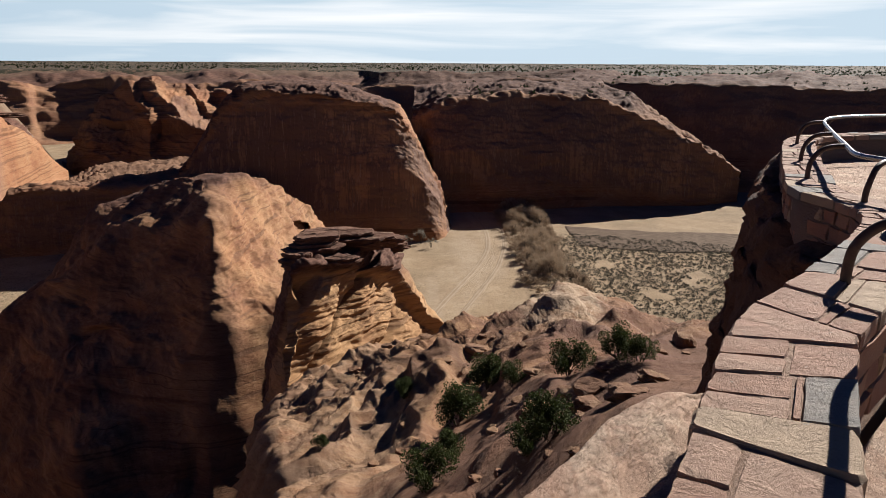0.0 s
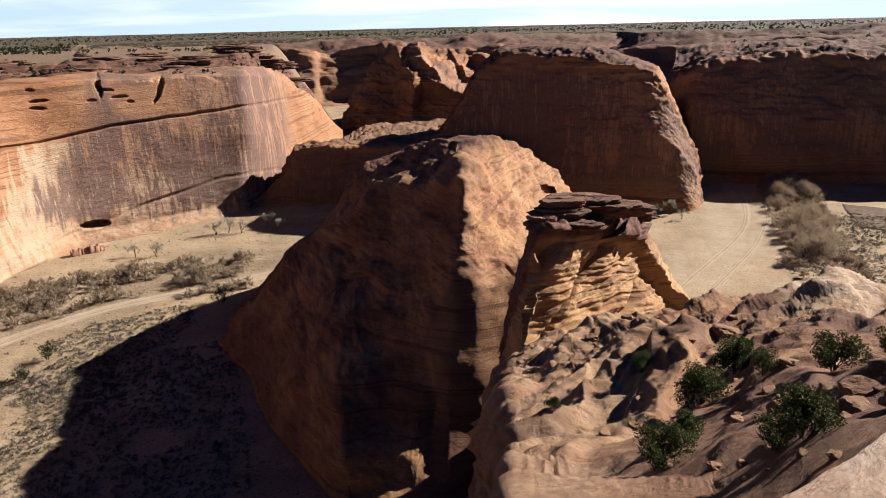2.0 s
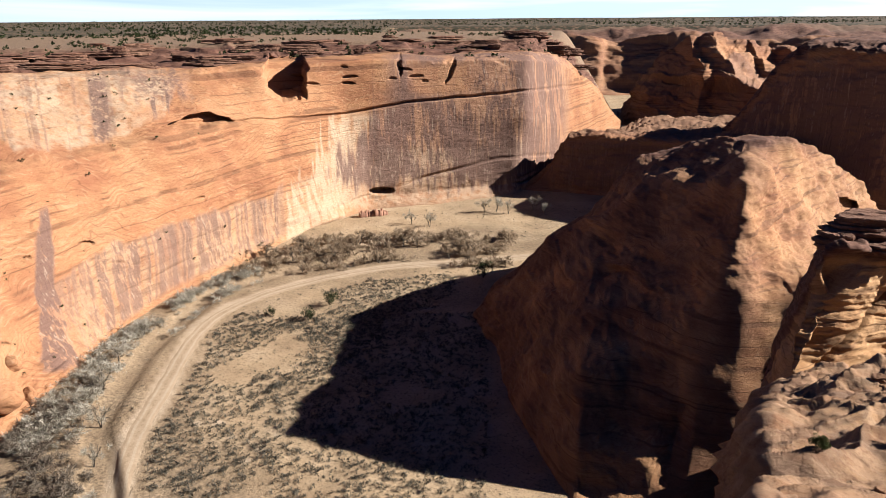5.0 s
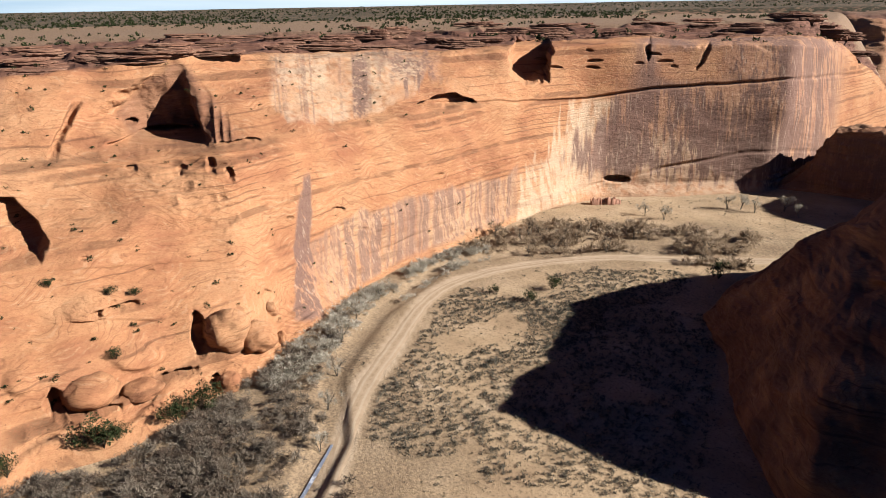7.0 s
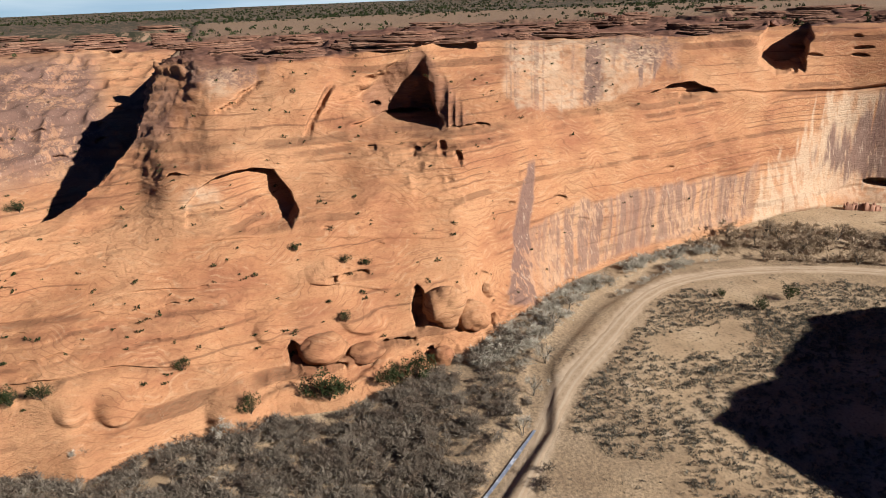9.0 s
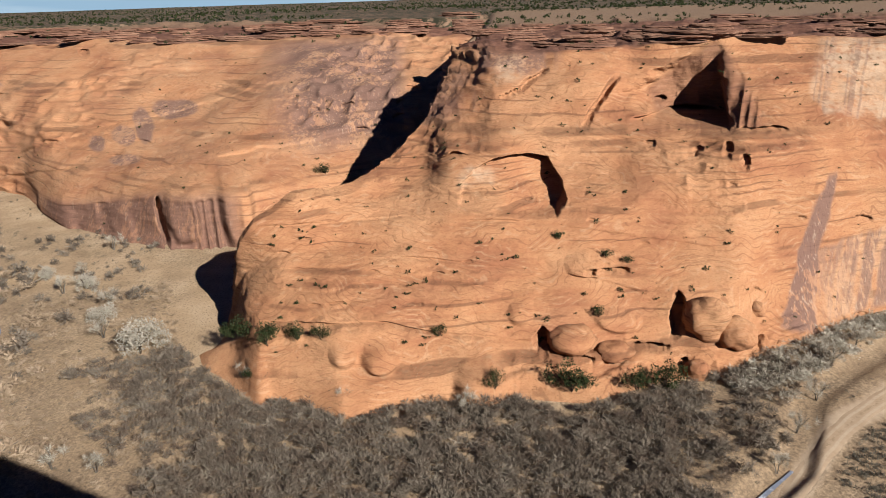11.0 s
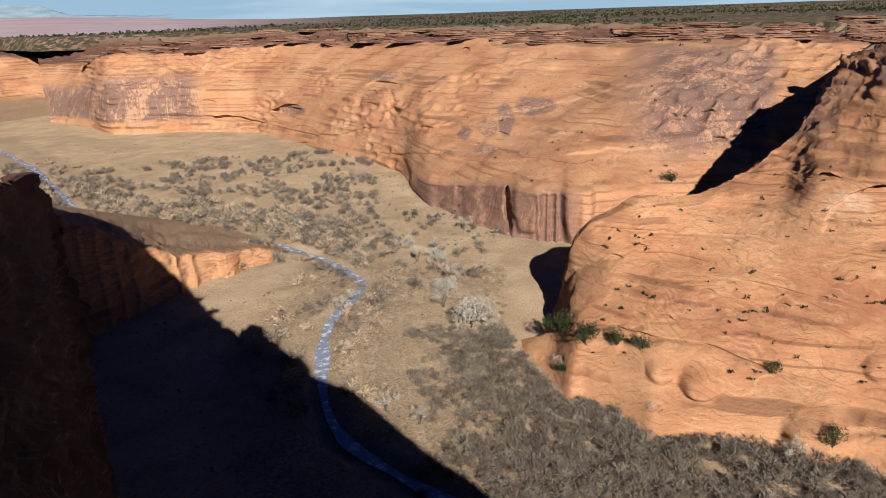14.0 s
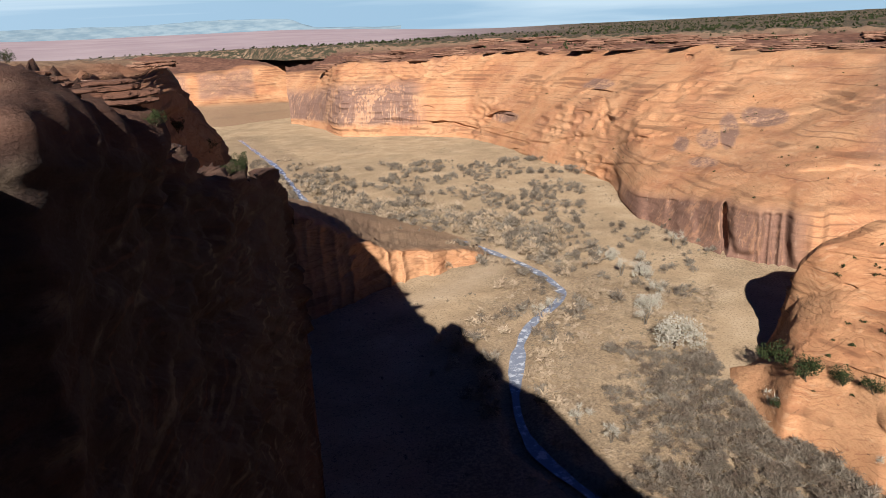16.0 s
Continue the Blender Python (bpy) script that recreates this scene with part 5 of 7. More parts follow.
def track(name, line, width, material, label):
    q = np.array([(-math.sin(radians(a)) * r, math.cos(radians(a)) * r) for a, r in line])
    d = np.concatenate([[0], np.cumsum(np.hypot(*np.diff(q, axis=0).T))])
    s = np.linspace(0, d[-1], int(d[-1] / 1.2))
    x, y = np.interp(s, d, q[:, 0]), np.interp(s, d, q[:, 1])
    for _ in range(120):
        x[1:-1], y[1:-1] = (x[:-2] + x[2:]) / 2, (y[:-2] + y[2:]) / 2
    tx, ty = np.gradient(x), np.gradient(y)
    l = np.hypot(tx, ty)
    rows, m = [], []
    for k in np.linspace(-1, 1, 11):
        w = width * (1 + 0.18 * vnoise(s / 5, s * 0 + k * 0.6, s * 0, 5)) * k
        px, py = x - ty / l * w, y + tx / l * w
        rows.append(np.stack([px, py, floor_height(px, py) + 0.09 - 0.1 * abs(k) ** 4], -1))
        m.append(np.stack([np.full_like(px, abs(k)), px * 0, px * 0], -1))
    return tagged(grid_mesh(name, np.array(rows), np.array(m), material), label, "dirt track", kind="structure")


ROAD_MAT = road_material()
track("road", ROAD, 2.5, ROAD_MAT, "pale sandy two-rut track on the canyon floor")
track("road_wash", [(2.4, 252), (0.2, 290), (-2.0, 330), (-3.6, 380), (-3.4, 430), (-1.6, 500)], 1.7, ROAD_MAT, "sandy wheel track up the wash")
track("road_bank", [(-0.6, 262), (-2.6, 300), (-4.4, 345), (-5.0, 400), (-4.4, 440)], 1.4, ROAD_MAT, "second wheel track beside the wash")


def field_material():
    m, t, b = nodes_of("ploughed_field")
    n = Net(t)
    across, _, _ = n.channels(n.attr("mask")[0])
    row = n.line(across, 90.0, 2, 0.6)
    col = n.ramp(row, [(0.35, (0.17, 0.11, 0.075)), (0.5, (0.27, 0.18, 0.125)), (0.68, (0.42, 0.3, 0.2))])
    col = n.mix(n.step(n.noise(0.6, 6, 0.7), 0.45, 0.65, 0.0, 0.5), col, (0.2, 0.14, 0.095))
    t.links.new(col, b.inputs["Base Color"])
    b.inputs["Roughness"].default_value = 0.95
    b.inputs["Specular IOR Level"].default_value = 0.1
    return m


ka, kr = np.linspace(-23.5, -9.6, 90), np.linspace(398, 446, 90)
KR, KA = np.meshgrid(kr, ka, indexing="ij")
KR = KR + 14 * smooth(-16, -24, KA) + 1.5 * vnoise(KA / 1.5, KA * 0, KA * 0, 3)
KA = KA - 1.2 * smooth(446, 398, KR)
kp = place(KA, KR, np.zeros_like(KR))
kp[..., 2] = floor_height(kp[..., 0], kp[..., 1]) + 0.35 + 0.12 * np.sin(np.arange(90) * 1.4)[:, None]
for edge in (0, -1):
    kp[edge, :, 2] -= 0.8
    kp[:, edge, 2] -= 0.8
tagged(grid_mesh("ploughed_field", kp, np.stack([(KR - 398) / 60, 0 * KR, 0 * KR], -1), field_material()), "brown ploughed field in furrows on the canyon floor", "field", kind="structure")
track("road_side", FAR_TRACK, 1.8, ROAD_MAT, "faint sandy side track")


def water_material():
    m, t, b = nodes_of("creek_water")
    n = Net(t)
    ice = n.step(n.noise(0.35, 5, 0.7), 0.46, 0.66, 0.0, 0.8)
    # pale ice over water whose blue base colour stands in for reflected sky
    t.links.new(n.mix(ice, (0.3, 0.33, 0.42), (0.78, 0.82, 0.9)), b.inputs["Base Color"])
    t.links.new(n.step(ice, 0, 1, 0.08, 0.5), b.inputs["Roughness"])
    t.links.new(n.bump(n.noise(2.5, 3), 0.15, 0.1), b.inputs["Normal"])
    return m


WATER = water_material()
tagged(ribbon("water", CREEK[:12], 1.8, -0.5, WATER), "narrow half-frozen creek", "creek", kind="structure")
tagged(ribbon("water_pool", CREEK[14:18], 0.5, -1.05, WATER), "thin strip of frozen water in the wash", "creek", kind="structure")

# ---- plateau out to the horizon ----
pa = np.linspace(-80, 280, 361)
rim_a = [-80, -31, 4.5, 6.5, 46, 47, 97, 100, 157, 160, 176, 180, 235, 280]
rim_r = [800, 800, 850, 1280, 1280, 620, 640, 560, 1050, 1240, 1380, 420, 410, 800]
p0 = np.interp(pa, rim_a, rim_r)
pk = np.linspace(0, 1, 120)[:, None] ** 1.6
PR = p0[None] * (4800 / p0[None]) ** pk
PA = np.broadcast_to(pa, PR.shape)


def plateau_height(a, r, edge, x, y):
    z = -13.5 + 8.5 * smooth(172, 179, a) * (1 - smooth(236, 244, a)) - 1.5 + smooth(140, 158, a) * (-16 * smooth(1250, 1700, r) + 64 * smooth(1700, 4500, r))
    z = z + (6 * smooth(900, 4500, r) + 3.5 * fbm(x / 260, y / 260, x * 0, 4, 301)) * smooth(edge * 1.02, edge * 1.3, r)
    return z - 16 * (1 - smooth(edge, edge * 1.05, r))


pp = place(PA, PR, np.zeros_like(PR))
pp[..., 2] = plateau_height(PA, PR, p0[None], pp[..., 0], pp[..., 1])
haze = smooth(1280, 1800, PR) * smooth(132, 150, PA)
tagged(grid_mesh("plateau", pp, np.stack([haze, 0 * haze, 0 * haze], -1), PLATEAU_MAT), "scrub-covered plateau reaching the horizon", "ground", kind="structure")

# rim behind the camera
ga = np.linspace(181, 318, 140)
gr = np.geomspace(3.0, 450, 70)
GR, GA = np.meshgrid(gr, ga, indexing="ij")
gp = place(GA, GR, np.zeros_like(GR))
gp[..., 2] = -1.55 + 0.5 * fbm(gp[..., 0] / 14, gp[..., 1] / 14, GR * 0, 3, 311) * smooth(4, 25, GR) - 1.5 * smooth(40, 300, GR) - 12 * (1 - smooth(2.9, 3.4, GR))
tagged(grid_mesh("rim_ground", gp, np.stack([0 * GR, 0 * GR, 0 * GR + 0.6], -1), ROCK), "bare rock and soil on the rim behind the overlook", "ground", kind="structure")

# distant mesa beyond the plain; aerial haze is painted into its blue base colour
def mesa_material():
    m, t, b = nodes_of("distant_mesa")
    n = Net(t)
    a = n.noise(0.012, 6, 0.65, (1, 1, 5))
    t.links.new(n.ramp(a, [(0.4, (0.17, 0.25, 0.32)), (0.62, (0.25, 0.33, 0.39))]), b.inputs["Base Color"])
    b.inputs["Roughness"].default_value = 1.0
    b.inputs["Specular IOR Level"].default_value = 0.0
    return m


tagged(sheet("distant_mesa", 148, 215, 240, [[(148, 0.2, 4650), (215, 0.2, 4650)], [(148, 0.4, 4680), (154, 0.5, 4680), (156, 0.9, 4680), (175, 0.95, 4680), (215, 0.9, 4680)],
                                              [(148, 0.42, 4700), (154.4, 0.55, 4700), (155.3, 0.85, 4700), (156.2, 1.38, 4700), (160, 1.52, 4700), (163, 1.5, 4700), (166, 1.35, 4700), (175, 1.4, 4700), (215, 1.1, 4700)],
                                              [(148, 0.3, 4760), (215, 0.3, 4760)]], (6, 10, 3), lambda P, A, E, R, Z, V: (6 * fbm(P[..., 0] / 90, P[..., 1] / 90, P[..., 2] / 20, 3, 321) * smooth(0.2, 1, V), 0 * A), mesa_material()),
       "flat mesa far beyond the plain, painted pale blue for haze", "mesa", kind="structure")

# ---- helpers for things ----
def thing(name, label, category, group="", at=None):
    ob = new(name)
    ob.empty_display_size = 0.2
    if at is not None:
        ob.matrix_basis = at
    return tagged(ob, label, category, group)


def part(name, bm, material, parent, label=""):
    me = bpy.data.meshes.new(name)
    bm.to_mesh(me)
    bm.free()
    for p in me.polygons:
        p.use_smooth = True
    me.materials.append(material)
    ob = new(name, me)
    ob.parent = parent
    if label:
        ob["label"] = label
    return ob


def tube(points, radius, sides=10, flat=1.0):
    """A swept bar through the points; flat squeezes it sideways."""
    bm = bmesh.new()
    pts = [Vector(p) for p in points]
    rings = []
    side = None
    for i, p in enumerate(pts):
        d = (pts[min(i + 1, len(pts) - 1)] - pts[max(i - 1, 0)]).normalized()
        ref = Vector((0, 0, 1)) if abs(d.z) < 0.9 else Vector((0, 1, 0))
        u = d.cross(ref).normalized()
        if side is not None and u.dot(side) < 0:
            u = -u
        side = u
        v = d.cross(u).normalized()
        rings.append([bm.verts.new(p + u * math.cos(2 * math.pi * k / sides) * radius + v * math.sin(2 * math.pi * k / sides) * radius * flat) for k in range(sides)])
    for a, b in zip(rings, rings[1:]):
        for k in range(sides):
            bm.faces.new((a[k], a[(k + 1) % sides], b[(k + 1) % sides], b[k]))
    bm.faces.new(rings[0][::-1])
    bm.faces.new(rings[-1])
    bmesh.ops.recalc_face_normals(bm, faces=bm.faces)
    return bm


def curve_points(ctrl, step):
    """Even points along a smooth line through the control points."""
    c = [np.array(p, float) for p in ctrl]
    c = [2 * c[0] - c[1]] + c + [2 * c[-1] - c[-2]]
    out = []
    for i in range(1, len(c) - 2):
        for t in np.linspace(0, 1, 24, endpoint=False):
            a, b, d, e = c[i - 1], c[i], c[i + 1], c[i + 2]
            out.append(0.5 * (2 * b + (d - a) * t + (2 * a - 5 * b + 4 * d - e) * t * t + (3 * b - a - 3 * d + e) * t ** 3))
    out.append(c[-2])
    out = np.array(out)
    s = np.concatenate([[0], np.cumsum(np.linalg.norm(np.diff(out, axis=0), axis=1))])
    q = np.linspace(0, s[-1], max(2, int(s[-1] / step)))
    return np.stack([np.interp(q, s, out[:, k]) for k in range(out.shape[1])], -1)


def stone_material(name, tones, scale=1.0):
    """Dressed sandstone: each stone its own tone, with grit, lichen specks and chipped relief."""
    m, t, b = nodes_of(name)
    n = Net(t)
    info = t.nodes.new("ShaderNodeObjectInfo")
    r = t.nodes.new("ShaderNodeValToRGB")
    r.color_ramp.interpolation = "CONSTANT"
    el = r.color_ramp.elements
    while len(el) < len(tones):
        el.new(0.5)
    for i, c in enumerate(tones):
        el[i].position, el[i].color = i / len(tones), (*(0.74 * q for q in c), 1)
    t.links.new(info.outputs["Random"], r.inputs["Fac"])
    col = r.outputs[0]
    blot = n.noise(7 * scale, 6, 0.65)
    col = n.mix(n.step(blot, 0.35, 0.7, 0.0, 0.45), col, n.mix(0.6, col, (0.55, 0.42, 0.32)))
    grit = n.noise(70 * scale, 6, 0.75)
    col = n.mix(n.step(grit, 0.5, 0.66, 0, 0.28), col, n.mix(0.6, col, (0.1, 0.06, 0.045)))
    speck = n.noise(38 * scale, 3, 0.5)
    col = n.mix(n.step(speck, 0.7, 0.74, 0, 0.7), col, (0.62, 0.56, 0.47))
    t.links.new(col, b.inputs["Base Color"])
    b.inputs["Roughness"].default_value = 0.88
    b.inputs["Specular IOR Level"].default_value = 0.2
    lay = n.noise(9 * scale, 9, 0.72, (1, 1, 2.5), warp=0.5)
    t.links.new(n.bump(grit, 0.4, 0.005, n.bump(lay, 0.8, 0.035)), b.inputs["Normal"])
    return m


CAPSTONE = stone_material("capstone", [(0.37, 0.215, 0.155), (0.41, 0.25, 0.185), (0.34, 0.185, 0.13), (0.45, 0.335, 0.235), (0.38, 0.225, 0.165), (0.41, 0.265, 0.195), (0.25, 0.235, 0.22), (0.42, 0.265, 0.195), (0.36, 0.21, 0.15), (0.39, 0.235, 0.17)])
WALLSTONE = stone_material("wallstone", [(0.34, 0.17, 0.12), (0.40, 0.22, 0.15), (0.46, 0.33, 0.22), (0.30, 0.15, 0.11)])
MORTAR = stone_material("mortar", [(0.3, 0.19, 0.135)], 1.5)
def bedrock_material():
    """Weathered pale sandstone seen from close by: pits, lichen, faint cracks."""
    m, t, b = nodes_of("bedrock")
    n = Net(t)
    a = n.noise(2.2, 8, 0.65)
    col = n.ramp(a, [(0.3, (0.7, 0.44, 0.31)), (0.5, (0.92, 0.63, 0.46)), (0.7, (1.05, 0.79, 0.59))])
    g = n.noise(26, 8, 0.75, (1, 0.45, 1))
    col = n.mix(n.step(g, 0.5, 0.64, 0, 0.6), col, n.mix(0.6, col, (0.2, 0.12, 0.09)))
    bed = n.noise(5.0, 6, 0.65, (2.2, 0.5, 1), warp=0.8)
    col = n.mix(n.step(bed, 0.5, 0.58, 0, 0.4), col, (0.66, 0.37, 0.25))
    crack = n.math("ABSOLUTE", n.math("SUBTRACT", n.noise(1.6, 5, 0.6), 0.5))
    col = n.mix(n.step(crack, 0.003, 0.009, 0.25, 0.0), col, (0.14, 0.085, 0.06))
    li = n.noise(6, 5, 0.7)
    col = n.mix(n.step(li, 0.62, 0.7, 0, 0.35), col, (0.5, 0.44, 0.37))
    t.links.new(col, b.inputs["Base Color"])
    b.inputs["Roughness"].default_value = 0.9
    b.inputs["Specular IOR Level"].default_value = 0.2
    h = n.noise(9, 10, 0.78, (1, 0.6, 1))
    t.links.new(n.bump(g, 0.4, 0.012, n.bump(h, 0.9, 0.06)), b.inputs["Normal"])
    return m


BEDROCK = bedrock_material()


def metal_material(name, colour, metal, rough_):
    m, t, b = nodes_of(name)
    n = Net(t)
    w = n.noise(22, 6, 0.7)
    t.links.new(n.mix(n.step(w, 0.45, 0.7, 0, 0.4), colour, tuple(0.55 * c for c in colour)), b.inputs["Base Color"])
    b.inputs["Metallic"].default_value = metal
    t.links.new(n.step(w, 0.3, 0.7, rough_ * 0.8, rough_ * 1.4), b.inputs["Roughness"])
    return m


STEEL = metal_material("brushed_steel", (0.62, 0.63, 0.65), 1.0, 0.28)
RUST = metal_material("brown_painted_iron", (0.115, 0.06, 0.04), 0.2, 0.55)

# ---- the overlook ----
TOP = -0.95
PATH = curve_points([(3.2, -2.6, TOP), (1.9, -2.0, TOP), (0.9, -1.3, TOP), (0.4, -0.6, TOP), (0.25, 0.0, TOP), (0.33, 0.5, TOP), (0.52, 1.0, TOP), (0.76, 1.47, TOP), (0.92, 1.8, TOP), (1.12, 2.17, TOP), (1.34, 2.55, TOP),
                     (1.64, 2.88, TOP), (2.0, 3.28, TOP), (2.55, 4.0, TOP - 0.03), (3.12, 4.85, TOP - 0.08), (3.28, 5.5, TOP - 0.1), (3.2, 6.1, TOP - 0.1), (3.55, 7.0, TOP - 0.1), (4.3, 8.7, TOP - 0.12),
                     (5.1, 10.4, TOP - 0.13), (5.8, 11.2, TOP - 0.13), (7.2, 11.7, TOP - 0.13), (11.0, 12.2, TOP - 0.13), (16.0, 12.8, TOP - 0.13)], 0.05)
TAN = np.gradient(PATH, axis=0)
TAN[:, 2] = 0
TAN /= np.linalg.norm(TAN, axis=1, keepdims=True)
RIGHT = np.stack([TAN[:, 1], -TAN[:, 0], np.zeros(len(TAN))], -1)   # toward the inside
HALF = 0.195
LOW = 0.47     # height of the wall above the ground inside


def beside(i, w, z):
    i = int(np.clip(i, 0, len(PATH) - 1))
    return Vector(PATH[i] + RIGHT[i] * w + np.array([0, 0, z]))


def stone(corners, up, thick, name, material, parent, rng, chip=0.006):
    """One stone between four corners, its face bulging toward up, edges chipped."""
    bm = bmesh.new()
    c = sum(corners, Vector()) / 4
    edge = []
    for k in range(4):
        a, b = corners[k], corners[(k + 1) % 4]
        for t in (0.0, 0.18, 0.4, 0.62, 0.84):
            e = a.lerp(b, t)
            if t == 0.0:
                e = e.lerp(c, 0.01 + 0.06 * rng.random())
            edge.append(e + (c - e).normalized() * chip * (0.4 + rng.random()))
    low = [bm.verts.new(e - up * thick) for e in edge]
    mid = [bm.verts.new(e - up * (0.006 + 0.012 * rng.random())) for e in edge]
    top = [bm.verts.new(e.lerp(c, 0.05) + up * (rng.random() * 0.006)) for e in edge]
    n = len(edge)
    for k in range(n):
        j = (k + 1) % n
        bm.faces.new((low[k], low[j], mid[j], mid[k]))
        bm.faces.new((mid[k], mid[j], top[j], top[k]))
    bm.faces.new(top)
    bmesh.ops.recalc_face_normals(bm, faces=bm.faces)
    ob = part(name, bm, material, parent)
    for p in ob.data.polygons:
        p.use_smooth = False
    return ob


parapet = thing("parapet_wall", "low curved stone wall with flat reddish capstones", "stone wall")
# rubble and mortar core
core = []
for w, z in ((-HALF + 0.02, -1.6), (-HALF + 0.005, -0.006), (0, -0.001), (HALF - 0.005, -0.006), (HALF - 0.02, -1.6)):
    core.append(PATH[::2] + RIGHT[::2] * w + np.array([0, 0, z]))
core_ob = grid_mesh("core", np.array(core), None, MORTAR)
core_ob.parent = parapet

rng = random.Random(11)


def joint(k, w, slant):
    """A point on the skewed joint at step k of the wall, w metres from its middle line."""
    f = np.clip(k + slant * w / HALF, 0, len(PATH) - 1.001)
    i0 = int(f)
    return beside(i0, w, 0).lerp(beside(i0 + 1, w, 0), f - i0)


k0, lean0 = 0.0, 0.0
while k0 < len(PATH) - 12:
    k1 = min(k0 + rng.choice((4.2, 5.5, 6.5, 8.0, 9.5)), len(PATH) - 2)
    lean1 = rng.uniform(-1.5, 1.5)
    cut = [-HALF - 0.02] + sorted(rng.uniform(-0.1, 0.11) for _ in range(rng.choice((0, 1, 1, 1, 2)))) + [HALF + 0.012]
    ends = [(w + (rng.uniform(-0.035, 0.035) if abs(w) < HALF else rng.uniform(-0.012, 0.012))) for w in cut]
    for m in range(len(cut) - 1):
        pieces = [(0.0, 1.0)] if rng.random() < 0.7 or m else [(0.0, 0.45), (0.45, 1.0)]
        for f0, f1 in pieces:
            lift = Vector((0, 0, rng.uniform(-0.002, 0.009)))
            q = [joint(k0 + (k1 - k0) * f, (cut[n_] * (1 - f) + ends[n_] * f), lean0 * (1 - f) + lean1 * f) + lift for n_, f in ((m, f0), (m, f1), (m + 1, f1), (m + 1, f0))]
            stone(q, Vector((0, 0, 1)), 0.07, "capstone", CAPSTONE, parapet, rng, 0.006)
    k0, lean0 = k1, lean1
for sgn, depth in ((-1, 0.62), (1, LOW)):
    z = -0.07
    while z > -depth:
        h = rng.uniform(0.1, 0.17)
        i = 8 + rng.randint(0, 5)
        while i < min(len(PATH) - 20, 330):
            n = rng.randint(4, 9)
            q = [beside(i, sgn * HALF, z), beside(i + n, sgn * HALF, z), beside(i + n, sgn * HALF, z - h), beside(i, sgn * HALF, z - h)]
            out = Vector(RIGHT[min(i + n // 2, len(PATH) - 1)]) * sgn
            q = [c + out * rng.uniform(-0.012, 0.014) for c in q]
            stone(q, out, 0.05, "facing_stone", WALLSTONE, parapet, rng, 0.014)
            i += n
        z -= h

# ground inside the wall and the rock that carries it
def strip(name, offsets, material, amp, size, step=3, tuck=False):
    rows = []
    for w, z in offsets:
        p = PATH[::step] + RIGHT[::step] * w
        rows.append(np.stack([p[:, 0], p[:, 1], PATH[::step, 2] * 0 + z], -1))
    P = np.array(rows)
    if tuck:
        # the face stands back under the slab along the near run
        near = 1 - smooth(2.6, 4.6, PATH[::step, 1])
        w = np.array([o[0] for o in offsets])[:, None]
        P[..., :2] -= RIGHT[None, ::step, :2] * (near[None] * np.minimum(w + 0.3, 0) * 0.9)[..., None]
        P[..., 2] += crags(P, 0.12, 0.7, 5) + 0.5 * crags(P, 0.1, 0.3, 6)
        P[..., 0] += 0.8 * crags(P, 0.12, 0.5, 7)
    k = smooth(0.25, 1.2, np.abs(np.array([o[0] for o in offsets])))[:, None]
    d = amp * fbm(P[..., 0] / size, P[..., 1] / size, P[..., 2] / size, 4, 401)
    P[..., 2] += d * (0.3 + k)
    P[..., 0] += 0.8 * k * amp * fbm(P[..., 0] / size, P[..., 1] / size, P[..., 2] / size, 4, 407)
    return grid_mesh(name, P, np.zeros((*P.shape[:2], 3)), material)


inside = [(0.15 + 0.1 * 1.22 ** k, TOP - LOW - 0.02) for k in range(23)]
tagged(strip("overlook_ground", inside, BEDROCK, 0.03, 0.9), "worn pale sandstone floor of the overlook", "ground", kind="structure")
rock_w = np.interp(np.linspace(0, 1, 44), [0, 0.08, 0.16, 0.3, 0.45, 0.65, 0.85, 1.0], [-0.15, -0.36, -0.47, -0.55, -0.66, -0.85, -1.4, -2.2])
rock_z = np.interp(np.linspace(0, 1, 44), [0, 0.08, 0.16, 0.3, 0.45, 0.65, 0.85, 1.0], [-1.44, -1.5, -1.68, -2.2, -3.0, -4.4, -7.0, -10.0])
outside = list(zip(rock_w, rock_z))
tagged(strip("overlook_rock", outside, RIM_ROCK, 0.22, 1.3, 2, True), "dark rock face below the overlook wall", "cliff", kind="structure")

# pale slab outside the wall
slab_rows = []
edge_l = curve_points([(-0.15, -0.7, 0), (-0.42, 0.2, 0), (-0.5, 1.0, 0), (-0.4, 1.5, 0), (-0.1, 1.85, 0), (0.16, 2.09, 0), (0.39, 2.38, 0), (0.63, 2.68, 0), (0.87, 2.87, 0), (1.01, 2.94, 0), (1.22, 2.97, 0)], 0.03)
edge_r = curve_points([(0.5, -0.6, 0), (0.25, 0.0, 0), (0.3, 0.5, 0), (0.55, 1.0, 0), (0.85, 1.6, 0), (1.1, 2.1, 0), (1.3, 2.5, 0), (1.5, 2.8, 0)], 0.03)
m_ = min(len(edge_l), len(edge_r))
edge_l = edge_l[np.linspace(0, len(edge_l) - 1, m_).astype(int)]
edge_r = edge_r[np.linspace(0, len(edge_r) - 1, m_).astype(int)]
